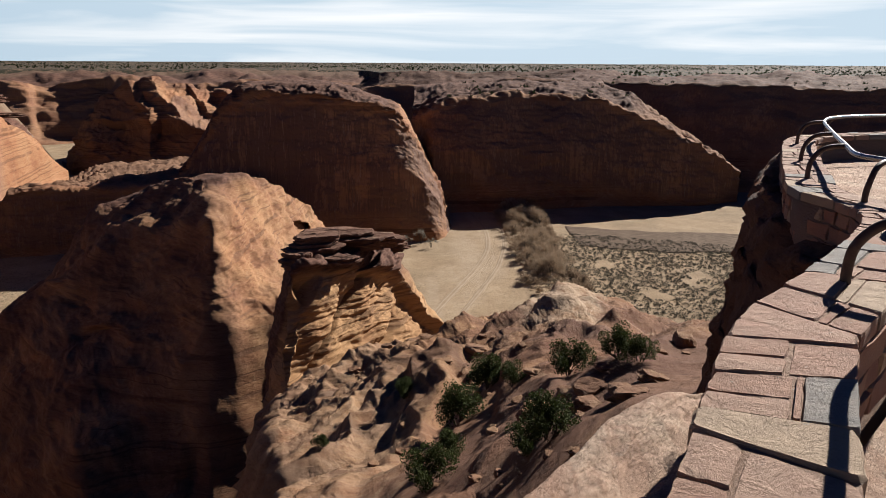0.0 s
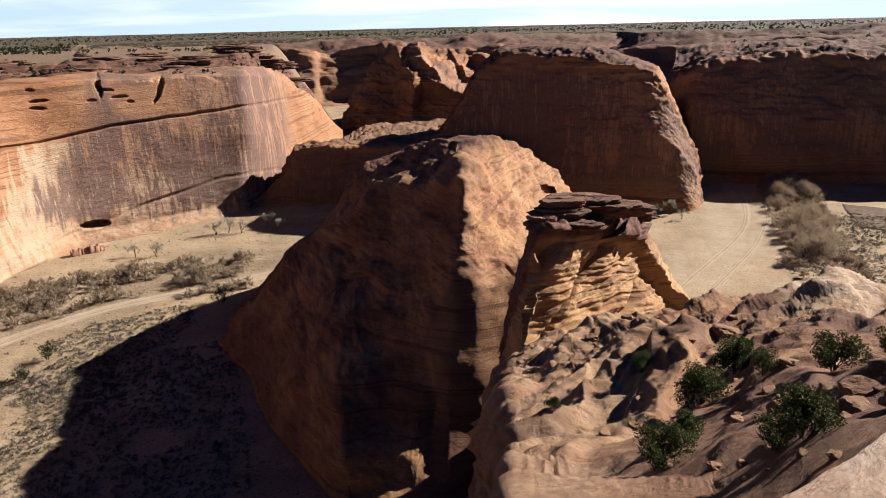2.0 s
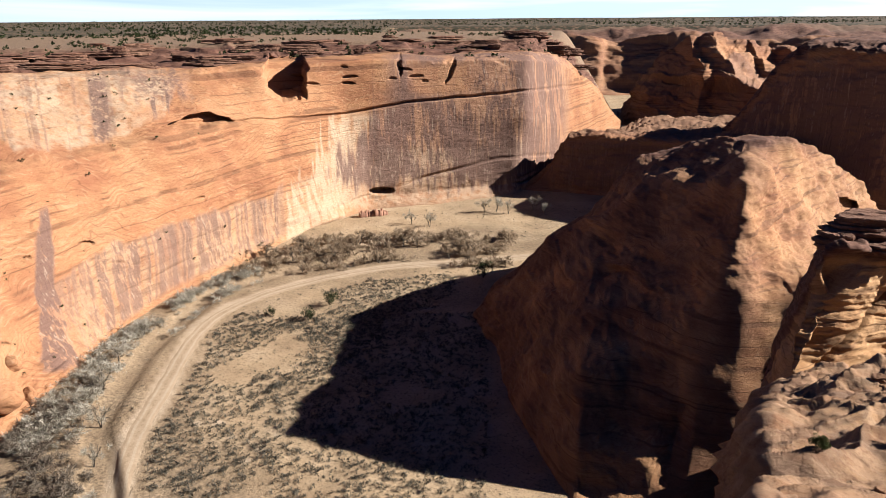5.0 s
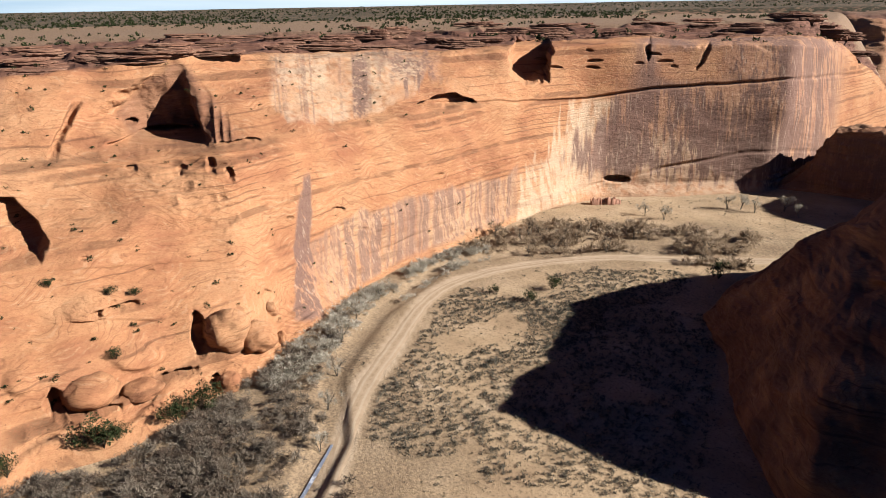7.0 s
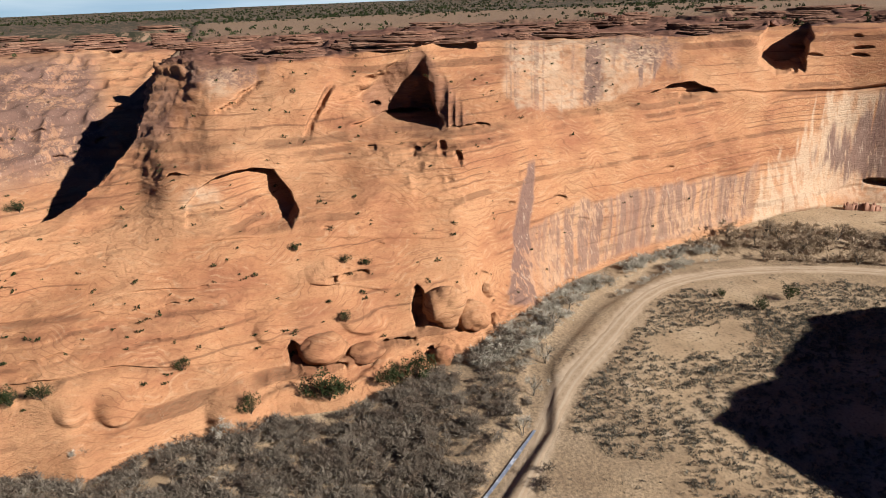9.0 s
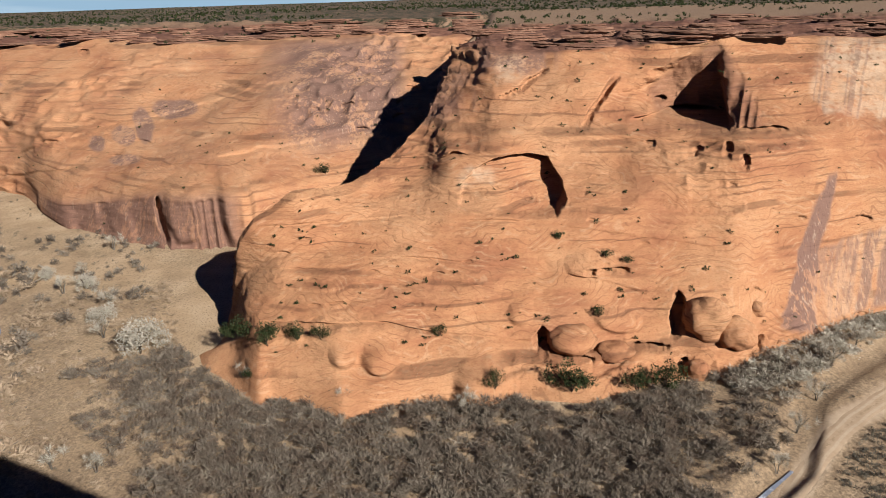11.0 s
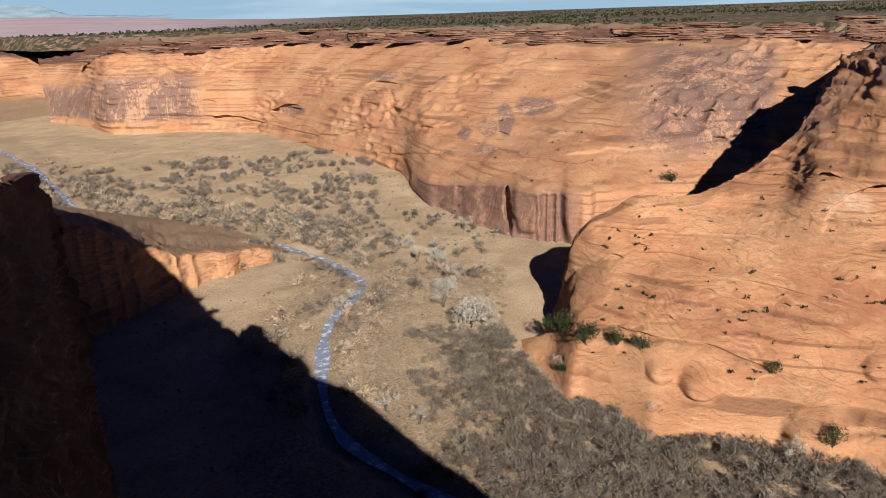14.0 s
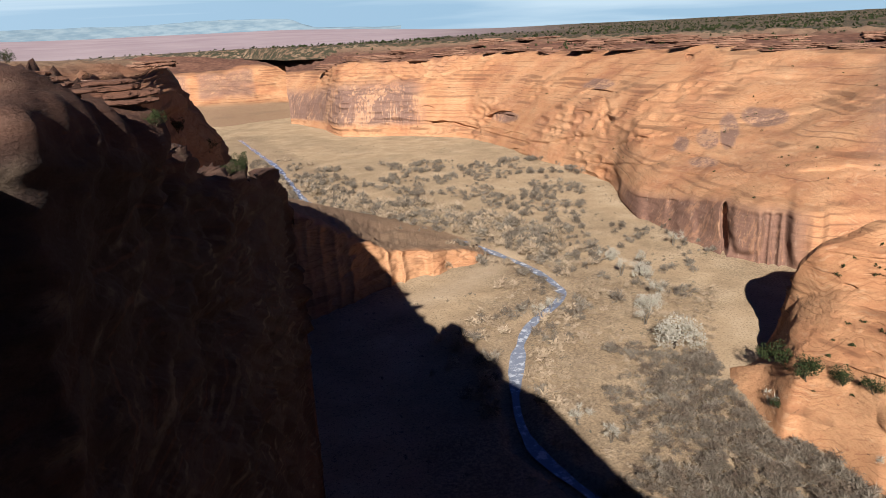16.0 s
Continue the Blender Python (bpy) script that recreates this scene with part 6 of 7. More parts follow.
for k in range(60):
    f = k / 59
    row = edge_r * (1 - f) + edge_l * f
    jag = 0.09 * fbm(row[:, 0] / 0.3, row[:, 1] / 0.3, row[:, 0] * 0, 4, 431)[:, None]
    row = row + (edge_l - edge_r) * 0.35 * jag * smooth(0.5, 1, np.array(f))
    z = TOP - 0.42 - 0.05 * f + 0.05 * fbm(row[:, 0] / 0.4, row[:, 1] / 0.4, row[:, 0] * 0, 5, 433) + 0.022 * layers(row[:, 0] * 0.9 - row[:, 1] * 0.8 + 0.12 * fbm(row[:, 0] / 0.3, row[:, 1] / 0.3, row[:, 0] * 0, 3, 435), 0.11, 3)
    z = z - 0.10 * smooth(0.9, 1.0, np.array(f))
    slab_rows.append(np.stack([row[:, 0], row[:, 1], z], -1))
for k in range(1, 9):
    row = slab_rows[59].copy()
    row[:, 2] -= 0.12 * k
    row[:, :2] += 0.05 * fbm(row[:, 0] / 0.25, row[:, 1] / 0.25, row[:, 2] / 0.12, 3, 439)[:, None] - (edge_l - edge_r)[:, :2] * 0.02 * k
    slab_rows.append(row)
tagged(grid_mesh("rock_slab", np.array(slab_rows), np.zeros((len(slab_rows), m_, 3)), BEDROCK), "pale flat sandstone slab outside the stone wall", "rock slab", kind="structure")

# railing: steel pipe on bent iron hoops
railing = thing("railing", "steel pipe handrail on bent brown iron hoops", "railing")
RAIL_H = 0.31
rail = []
for k in range(8, len(PATH), 2):
    rail.append(beside(k, 0.28, RAIL_H))
# the pipe dips to the hoops along the nearer run
part("rail", tube(rail, 0.022, 14), STEEL, railing, "bright steel pipe")
for hx, hy in ((2.2, -2.2), (0.9, -1.3), (0.27, 0.0), (1.82, 3.06), (2.75, 4.3), (3.28, 5.5), (3.42, 6.7), (4.05, 8.1), (4.9, 9.95), (5.9, 11.3), (7.4, 11.75), (9.0, 12.0), (11.0, 12.2), (13.0, 12.45)):
    k = int(np.argmin(np.hypot(PATH[:, 0] - hx, PATH[:, 1] - hy)))
    hoop = [beside(k, -0.02, -0.05), beside(k, -0.02, 0.08), beside(k, 0.0, 0.18), beside(k + 1, 0.06, 0.26), beside(k + 2, 0.15, RAIL_H - 0.01), beside(k + 3, 0.28, RAIL_H)]
    hoop = [Vector(q) for q in curve_points([tuple(q) for q in hoop], 0.02)]
    part("hoop", tube(hoop, 0.024, 8), RUST, railing)

# ---- ground finding ----
bpy.context.view_layer.update()
_deps = bpy.context.evaluated_depsgraph_get()


def spot(bearing, elevation):
    """Where the line of sight at that bearing and elevation first meets the ground."""
    a, e = radians(bearing), radians(elevation)
    d = Vector((-math.sin(a) * math.cos(e), math.cos(a) * math.cos(e), math.sin(e)))
    hit, at, nor, _, ob, _ = scene.ray_cast(_deps, d * 3.4, d)
    return (at, nor, ob.name) if hit else (None, None, "")


def drop(x, y):
    """The highest ground under a place."""
    hit, at, nor, _, ob, _ = scene.ray_cast(_deps, Vector((x, y, 60)), Vector((0, 0, -1)))
    return (at, nor, ob.name) if hit else (None, None, "")


# ---- plants ----
def plant_material(name, tones, rough_=0.85):
    m, t, b = nodes_of(name)
    n = Net(t)
    r = t.nodes.new("ShaderNodeValToRGB")
    el = r.color_ramp.elements
    while len(el) < len(tones):
        el.new(0.5)
    for i, c in enumerate(tones):
        el[i].position, el[i].color = i / (len(tones) - 1), (*(0.56 * q for q in c), 1)
    _, own = n.attr("tone")
    t.links.new(n.math("ADD", n.math("MULTIPLY", n.geo.outputs["Random Per Island"], 0.45), n.math("MULTIPLY", own, 0.55)), r.inputs["Fac"])
    big = n.noise(0.25, 3, 0.6)
    t.links.new(n.mix(n.step(big, 0.35, 0.7, 0.0, 0.45), r.outputs[0], tones[0]), b.inputs["Base Color"])
    b.inputs["Roughness"].default_value = rough_
    b.inputs["Specular IOR Level"].default_value = 0.1
    # thin twigs and leaves let some light through
    tr = t.nodes.new("ShaderNodeBsdfTranslucent")
    t.links.new(b.inputs["Base Color"].links[0].from_socket, tr.inputs["Color"])
    both = t.nodes.new("ShaderNodeMixShader")
    both.inputs[0].default_value = 0.22
    t.links.new(b.outputs[0], both.inputs[1])
    t.links.new(tr.outputs[0], both.inputs[2])
    for q in t.nodes:
        if q.bl_idname == "ShaderNodeOutputMaterial":
            t.links.new(both.outputs[0], q.inputs[0])
    return m


BRUSH = plant_material("bare_brush", [(0.1, 0.072, 0.055), (0.2, 0.15, 0.115), (0.34, 0.265, 0.2)])
GREY_BRUSH = plant_material("grey_brush", [(0.14, 0.112, 0.088), (0.26, 0.215, 0.17), (0.42, 0.36, 0.29)])
STRAW = plant_material("straw_twigs", [(0.42, 0.31, 0.215), (0.62, 0.47, 0.335), (0.82, 0.65, 0.48)])
TAN_BRUSH = plant_material("tan_brush", [(0.32, 0.235, 0.16), (0.5, 0.38, 0.265), (0.68, 0.54, 0.4)])
PALE = plant_material("pale_twigs", [(0.34, 0.305, 0.245), (0.57, 0.52, 0.43), (0.84, 0.79, 0.68)])
SAGE = plant_material("sage", [(0.1, 0.09, 0.07), (0.19, 0.17, 0.135), (0.33, 0.295, 0.235)])
JUNIPER = plant_material("juniper", [(0.022, 0.032, 0.012), (0.045, 0.06, 0.022), (0.085, 0.1, 0.04)])
JUNIPER_SUN = plant_material("green_juniper", [(0.035, 0.05, 0.014), (0.075, 0.095, 0.028), (0.13, 0.15, 0.05)])
BARK = plant_material("grey_bark", [(0.16, 0.135, 0.11), (0.26, 0.23, 0.19)])
DARK_BARK = plant_material("dark_bark", [(0.07, 0.05, 0.035), (0.14, 0.1, 0.07)])


def blades(rng, n, wide, high, thick, lift=0.12):
    """Thin twigs fanning out of a root, as triangles (n, 3, 3)."""
    a = rng.uniform(0, 2 * np.pi, n)
    rad = np.sqrt(rng.uniform(0, 1, n))
    base = np.stack([0.35 * wide * rad * np.cos(a), 0.35 * wide * rad * np.sin(a), rng.uniform(0, lift, n) * high], -1)
    b = a + rng.normal(0, 0.6, n)
    out = rng.uniform(0.25, 1.0, n)
    tip = np.stack([wide * out * np.cos(b), wide * out * np.sin(b), high * np.sqrt(np.clip(1.05 - out ** 2 * 0.85, 0.05, 1)) * rng.uniform(0.6, 1.05, n)], -1)
    mid = (base + tip) / 2
    d = tip - base
    s = np.cross(d, rng.normal(0, 1, (n, 3)))
    s /= np.linalg.norm(s, axis=1, keepdims=True) + 1e-9
    s *= thick * rng.uniform(0.5, 1.3, (n, 1))
    return np.stack([mid - s, mid + s, tip], 1), np.stack([base - s * 0.5, base + s * 0.5, tip], 1)


def brush_clump(seed, n, wide, high, thick):
    rng = np.random.default_rng(seed)
    a, b = blades(rng, n, wide, high, thick)
    return np.concatenate([a[: n // 2], b])


def leaf_clump(seed, n, wide, high, size, lobes=7, low=0.15):
    """A ragged crown of small leaf sprays round several lobes."""
    rng = np.random.default_rng(seed)
    c = np.stack([rng.normal(0, 0.38, lobes) * wide, rng.normal(0, 0.38, lobes) * wide, (low + rng.uniform(0.15, 0.62, lobes)) * high], -1)
    k = rng.integers(0, lobes, n)
    d = rng.normal(0, 1, (n, 3))
    d /= np.linalg.norm(d, axis=1, keepdims=True)
    r = rng.uniform(0.55, 1.0, (n, 1)) * rng.uniform(0.26, 0.42, lobes)[k][:, None]
    p = c[k] + d * r * np.array([wide, wide, high * 0.75])
    p[:, 2] = np.maximum(p[:, 2], 0.04 * high)
    u = rng.normal(0, 1, (n, 3))
    v = rng.normal(0, 1, (n, 3))
    u *= size / np.linalg.norm(u, axis=1, keepdims=True)
    v *= size / np.linalg.norm(v, axis=1, keepdims=True)
    return np.stack([p - u * 0.6, p + u * 0.6, p + v], 1)


def tri_mesh(name, tris, material):
    v = tris.reshape(-1, 3)
    me = bpy.data.meshes.new(name)
    me.vertices.add(len(v))
    me.vertices.foreach_set("co", v.reshape(-1).astype(np.float32))
    me.loops.add(len(v))
    me.loops.foreach_set("vertex_index", np.arange(len(v), dtype=np.int32))
    me.polygons.add(len(v) // 3)
    me.polygons.foreach_set("loop_start", np.arange(0, len(v), 3, dtype=np.int32))
    me.materials.append(material)
    me.attributes.new("tone", "FLOAT", "POINT").data.foreach_set("value", np.full(len(v), 0.5, np.float32))
    me.update()
    me.validate()
    return me


def scatter(name, kinds, spots, material, label, category, seed=0):
    """Many plants as one mesh: spots are (x, y, z, size)."""
    rng = np.random.default_rng(seed)
    out, tone = [], []
    for x, y, z, s in spots:
        t = kinds[rng.integers(len(kinds))]
        a = rng.uniform(0, 2 * np.pi)
        c, d = math.cos(a) * s, math.sin(a) * s
        q = np.empty_like(t)
        q[..., 0] = t[..., 0] * c - t[..., 1] * d + x
        q[..., 1] = t[..., 0] * d + t[..., 1] * c + y
        q[..., 2] = t[..., 2] * s * rng.uniform(0.8, 1.2) + z
        out.append(q)
        tone.append(np.full(q.shape[0] * 3, rng.uniform(0, 1) ** 1.3))
    if not out:
        return None
    me = tri_mesh(name, np.concatenate(out), material)
    me.attributes["tone"].data.foreach_set("value", np.concatenate(tone).astype(np.float32))
    return tagged(new(name, me), label, category, kind="stuff")


rs = np.random.default_rng(77)


def on_canyon_floor(a0, a1, r0, r1, n, lo, hi, clear=3.2, patchy=-0.2, scale=18.0):
    """Random plants on the canyon floor within bearings and distances, off the road and the creek."""
    a = rs.uniform(a0, a1, n)
    r = np.sqrt(rs.uniform(r0 ** 2, r1 ** 2, n))
    foot = np.interp(a, [q[0] for q in WALL_FOOT], [q[1] for q in WALL_FOOT]) - 1.5
    foot = foot + 1.0 * smooth(92, 98, a) * (1 - smooth(121, 125, a))
    keep = (r < foot) | (a > 123.5) | (a < 28)
    p = place(a, r, np.zeros(n))
    x, y = p[:, 0], p[:, 1]
    keep &= along_line(ROAD, x, y) > clear + 1.2
    keep &= along_line(CREEK, x, y) > clear * 0.8
    keep &= fbm(x / scale, y / scale, x * 0, 3, 501) > patchy
    x, y, s = x[keep], y[keep], rs.uniform(lo, hi, n)[keep]
    return list(zip(x, y, floor_height(x, y) - 0.05, s))


def fading(spots, a0, a1, soft, seed):
    """Thins plants out toward the bearings a0 and a1, so that a thicket has no straight edge."""
    g = np.random.default_rng(seed)
    q = np.array(spots)
    b = (np.degrees(np.arctan2(-q[:, 0], q[:, 1])) + 60) % 360 - 60
    keep = np.minimum(b - a0, a1 - b) / soft > g.uniform(0, 1, len(q)) + 0.5 * vnoise(q[:, 0] / 9, q[:, 1] / 9, q[:, 0] * 0, 5)
    return q[keep].tolist()


def near_line(spots, line, width, uneven=0.0):
    """The plants within a width of a line of (bearing, distance) corners."""
    q = np.array(spots)
    keep = along_line(line, q[:, 0], q[:, 1]) < width + uneven * fbm(q[:, 0] / 12, q[:, 1] / 12, q[:, 0] * 0, 3, 521)
    return q[keep].tolist()


def twig_bush(seed, n, wide, high, length, thick):
    """A rounded leafless bush: short twigs pointing out of several lobes."""
    rng = np.random.default_rng(seed)
    lobes = 7
    c = np.stack([rng.normal(0, 0.4, lobes) * wide, rng.normal(0, 0.4, lobes) * wide, rng.uniform(0.15, 0.6, lobes) * high], -1)
    k = rng.integers(0, lobes, n)
    d = rng.normal(0, 1, (n, 3))
    d[:, 2] = np.abs(d[:, 2]) * 0.8 + 0.1
    d /= np.linalg.norm(d, axis=1, keepdims=True)
    base = c[k] + d * rng.uniform(0.1, 0.5, (n, 1)) * np.array([wide, wide, high * 0.7]) * 0.8
    tip = base + (d + rng.normal(0, 0.35, (n, 3))) * length * rng.uniform(0.5, 1.2, (n, 1))
    base[:, 2], tip[:, 2] = np.maximum(base[:, 2], 0.0), np.maximum(tip[:, 2], 0.05)
    s_ = np.cross(tip - base, rng.normal(0, 1, (n, 3)))
    s_ *= thick / (np.linalg.norm(s_, axis=1, keepdims=True) + 1e-9)
    return np.stack([base - s_, base + s_, tip], 1)


BRUSHES = [twig_bush(k, 135, 1.5, 2.5, 0.7, 0.075) for k in range(6)]
SAGES = [np.concatenate([leaf_clump(20 + k, 24, 0.75, 0.85, 0.2, 4, 0.0), brush_clump(25 + k, 8, 0.8, 0.9, 0.05)]) for k in range(5)]
FARBRUSH = [np.concatenate([leaf_clump(40 + k, 60, 1.6, 2.4, 0.3, 6, 0.05), twig_bush(45 + k, 60, 1.6, 2.6, 0.8, 0.13)]) for k in range(5)]
ROUND = [np.concatenate([leaf_clump(50 + k, 40, 1.4, 2.2, 0.22, 7, 0.0), twig_bush(55 + k, 95, 1.5, 2.4, 0.6, 0.07)]) for k in range(5)]


thick = fading(on_canyon_floor(70, 132, 114, 215, 9000, 0.6, 1.5, 2.0, -0.38, 8), 71, 131, 9, 3)
scatter("creekside_thicket", ROUND, thick[::3], BRUSH, "dense leafless brown brush along the creek", "brush", 1)
scatter("grey_thicket", BRUSHES, thick[1::3], GREY_BRUSH, "leafless grey willow brush along the creek", "brush", 12)
scatter("creek_bushes", ROUND, thick[2::3], GREY_BRUSH, "rounded leafless grey bushes by the creek", "brush", 13)
scatter("valley_brush", ROUND, fading(on_canyon_floor(112, 142, 138, 275, 2200, 0.35, 1.0, 5.0, -0.15, 10), 112, 142, 6, 4), TAN_BRUSH, "scattered leafless brush on the valley floor", "brush", 2)
scatter("tan_brush", FARBRUSH, on_canyon_floor(36, 60, 284, 330, 420, 0.9, 2.0, 3.0, -0.4), TAN_BRUSH, "tan leafless brush in a belt along the wash", "brush", 3)
scatter("pale_brush", ROUND, near_line(on_canyon_floor(57, 77, 150, 292, 2600, 0.7, 1.7, 4.0, -0.3), WALL_FOOT, 17), PALE, "pale grey brush between the track and the cliff", "brush", 4)
scatter("far_brush", FARBRUSH, on_canyon_floor(134, 162, 325, 560, 1900, 0.7, 1.8, 3.0, 0.0, 20) + on_canyon_floor(122, 139, 255, 360, 240, 0.6, 1.5, 3.0, 0.05), GREY_BRUSH, "grey brush lining the far creek bed", "brush", 5)
bank = near_line(on_canyon_floor(128, 161, 170, 620, 5200, 0.8, 2.0, 6.5, -0.6, 20), CREEK[:10], 12, 24)
bank += near_line(on_canyon_floor(133, 161, 290, 560, 4200, 1.0, 2.6, 6.5, -0.3, 14), [(134, 300), (141, 350), (147, 392), (153, 430), (158, 500)], 15, 16)
scatter("bank_brush", FARBRUSH, bank[::2], GREY_BRUSH, "pale leafless brush along the creek banks", "brush", 21)
scatter("bank_willows", FARBRUSH, bank[1::2], TAN_BRUSH, "tan leafless willows along the creek banks", "brush", 22)
STRIP = [(-9.4, 318), (-8.6, 345), (-7.4, 395), (-6.4, 450), (-4.8, 525)]
scatter("strip_brush", FARBRUSH, near_line(on_canyon_floor(-14, -2.5, 305, 540, 1100, 0.8, 2.2, 0.0, -0.4, 11), STRIP, 15), STRAW, "belt of tan leafless brush beside the wash", "brush", 6)
SAGE_LINE = [(63.5, 152), (63.5, 175), (60, 205), (57, 238), (52, 238), (49, 240), (52, 215), (56, 200), (44, 262), (50, 255)]
scatter("sagebrush", SAGES, near_line(on_canyon_floor(38, 72, 135, 275, 9000, 0.7, 1.5, 4.5, -0.35, 25), SAGE_LINE, 13, 9), SAGE, "low grey sagebrush in dense patches", "sagebrush", 7)
# sagebrush continued into the fin's shadow, added to darken the floor there
scatter("shade_sagebrush", SAGES, on_canyon_floor(38, 58, 132, 235, 2600, 0.7, 1.5, 4.5, -0.5, 25), SAGE, "low grey sagebrush added below the fin to darken its shadow", "sagebrush", 17)
scatter("sparse_sagebrush", SAGES, on_canyon_floor(30, 76, 128, 390, 2200, 0.4, 1.0, 3.5, -0.3, 9) + on_canyon_floor(118, 160, 140, 700, 2400, 0.5, 1.4, 3.0, -0.1, 14), SAGE, "scattered small sagebrush", "sagebrush", 8)
scatter("field_sagebrush", SAGES, fading(on_canyon_floor(-27, -7.5, 270, 425, 7600, 0.8, 1.7, 3.0, -0.35, 16), -26, -8, 2.5, 8), SAGE, "grey sagebrush covering the field", "sagebrush", 9)

# plants of the plateau and the ledges
DOTS = [leaf_clump(60 + k, 22, 2.2, 3.0, 1.0, 4, 0.1) for k in range(5)]
rim = []
ca, cr = rs.uniform(-32, 178, 2600), 430 * 2.2 ** rs.uniform(0, 1, 2600)
cp = place(ca, cr, cr * 0)
thin_ = fbm(cp[:, 0] / 120, cp[:, 1] / 120, cp[:, 0] * 0, 3, 511)
for k in np.where(thin_ > -0.1)[0]:
    at, nor, name = drop(float(cp[k, 0]), float(cp[k, 1]))
    if at is None or at.z < -26 or abs(nor.z) < 0.75 or name in ("cap_rock", "rear_face", "plateau"):
        continue
    rim.append((at.x, at.y, at.z - 0.3, rs.uniform(0.6, 1.25)))
# out on the plateau, thicker toward the horizon
ca = rs.uniform(-34, 172, 17000)
cr = 620 * 6.5 ** (rs.uniform(0, 1, 17000) ** 1.25)
ce = np.interp(ca, rim_a, rim_r)
cp = place(ca, cr, cr * 0)
ok = (cr > ce * 1.06) & (fbm(cp[:, 0] / 170, cp[:, 1] / 170, cp[:, 0] * 0, 3, 513) > -0.16 - 0.2 * smooth(1200, 2500, cr)) & ((ca < 136) | (cr < 1500))
cz = plateau_height(ca, cr, ce, cp[:, 0], cp[:, 1])
cs = rs.uniform(0.6, 1.25, 17000) * (1 + 0.4 * smooth(600, 1600, cr))
FAR_DOTS = [leaf_clump(70 + k, 12, 2.3, 3.0, 1.5, 3, 0.1) for k in range(5)]
scatter("plateau_junipers", FAR_DOTS, np.stack([cp[:, 0], cp[:, 1], cz - 0.3, cs], -1)[ok].tolist(), JUNIPER, "dark junipers covering the far plateau", "juniper", 18)
scatter("rim_junipers", DOTS, rim, JUNIPER, "small dark junipers dotting the plateau", "juniper", 10)
ledge = []
for _ in range(600):
    at, nor, name = spot(rs.uniform(58, 156), -rs.uniform(3.5, 27))
    if at is None or name not in ("canyon_wall_west", "canyon_wall_south") or abs(nor.z) < 0.42:
        continue
    ledge.append((at.x, at.y, at.z - 0.15, rs.uniform(0.2, 0.55)))
scatter("ledge_shrubs", DOTS, ledge, JUNIPER, "small dark shrubs rooted on rock ledges", "shrub", 11)


def limb_tris(rng, start, direction, length, thick, depth, out):
    """A tapered, forking limb as thin three-sided prisms."""
    end = start + direction * length
    s = np.cross(direction, rng.normal(0, 1, 3))
    s /= np.linalg.norm(s) + 1e-9
    t = np.cross(direction, s)
    ring = [s, -0.5 * s + 0.87 * t, -0.5 * s - 0.87 * t]
    lo = [start + q * thick for q in ring]
    hi = [end + q * thick * 0.6 for q in ring]
    for k in range(3):
        j = (k + 1) % 3
        out.append((lo[k], lo[j], hi[j]))
        out.append((lo[k], hi[j], hi[k]))
    if depth > 0:
        for _ in range(3 if depth > 1 else 4):
            d = direction + rng.normal(0, 0.42, 3) + np.array([0, 0, 0.12])
            d /= np.linalg.norm(d)
            limb_tris(rng, start + direction * length * rng.uniform(0.6, 1.0), d, length * rng.uniform(0.55, 0.8), thick * 0.55, depth - 1, out)


def bare_tree(seed, high, crown, bark=None, twigs=520, thick=0.05):
    """A leafless cottonwood: forked trunk and a crown of fine twigs."""
    rng = np.random.default_rng(seed)
    wood = []
    for _ in range(2):
        d = np.array([rng.normal(0, 0.16), rng.normal(0, 0.16), 1.0])
        limb_tris(rng, np.array([rng.normal(0, 0.15), rng.normal(0, 0.15), -0.3]), d / np.linalg.norm(d), high * 0.4, high * 0.028, 3, wood)
    trunk = tri_mesh("trunk", np.array(wood), bark or BARK)
    lobes = 9
    c = np.stack([rng.normal(0, 0.24, lobes) * high, rng.normal(0, 0.24, lobes) * high, rng.uniform(0.45, 0.85, lobes) * high], -1)
    k = rng.integers(0, lobes, twigs)
    d = rng.normal(0, 1, (twigs, 3))
    d /= np.linalg.norm(d, axis=1, keepdims=True)
    base = c[k] + d * rng.uniform(0, 0.12, (twigs, 1)) * high
    tip = base + (d + np.array([0, 0, 0.35])) * rng.uniform(0.06, 0.16, (twigs, 1)) * high
    s = np.cross(tip - base, rng.normal(0, 1, (twigs, 3)))
    s *= thick / (np.linalg.norm(s, axis=1, keepdims=True) + 1e-9)
    return trunk, tri_mesh("crown", np.stack([base - s, base + s, tip], 1), crown)


def round_tree(seed, high, crown):
    """A leafless cottonwood whose fine twigs fill a rounded crown."""
    rng = np.random.default_rng(seed)
    wood = []
    for _ in range(3):
        d = np.array([rng.normal(0, 0.2), rng.normal(0, 0.2), 1.0])
        limb_tris(rng, np.array([rng.normal(0, 0.2), rng.normal(0, 0.2), -0.3]), d / np.linalg.norm(d), high * 0.36, high * 0.024, 2, wood)
    tw = np.concatenate([leaf_clump(seed + 3, 1500, 0.62 * high, high, 0.2, 13, 0.1), bare_twigs(rng, 700, high)])
    return tri_mesh("trunk", np.array(wood), BARK), tri_mesh("crown", tw, crown)


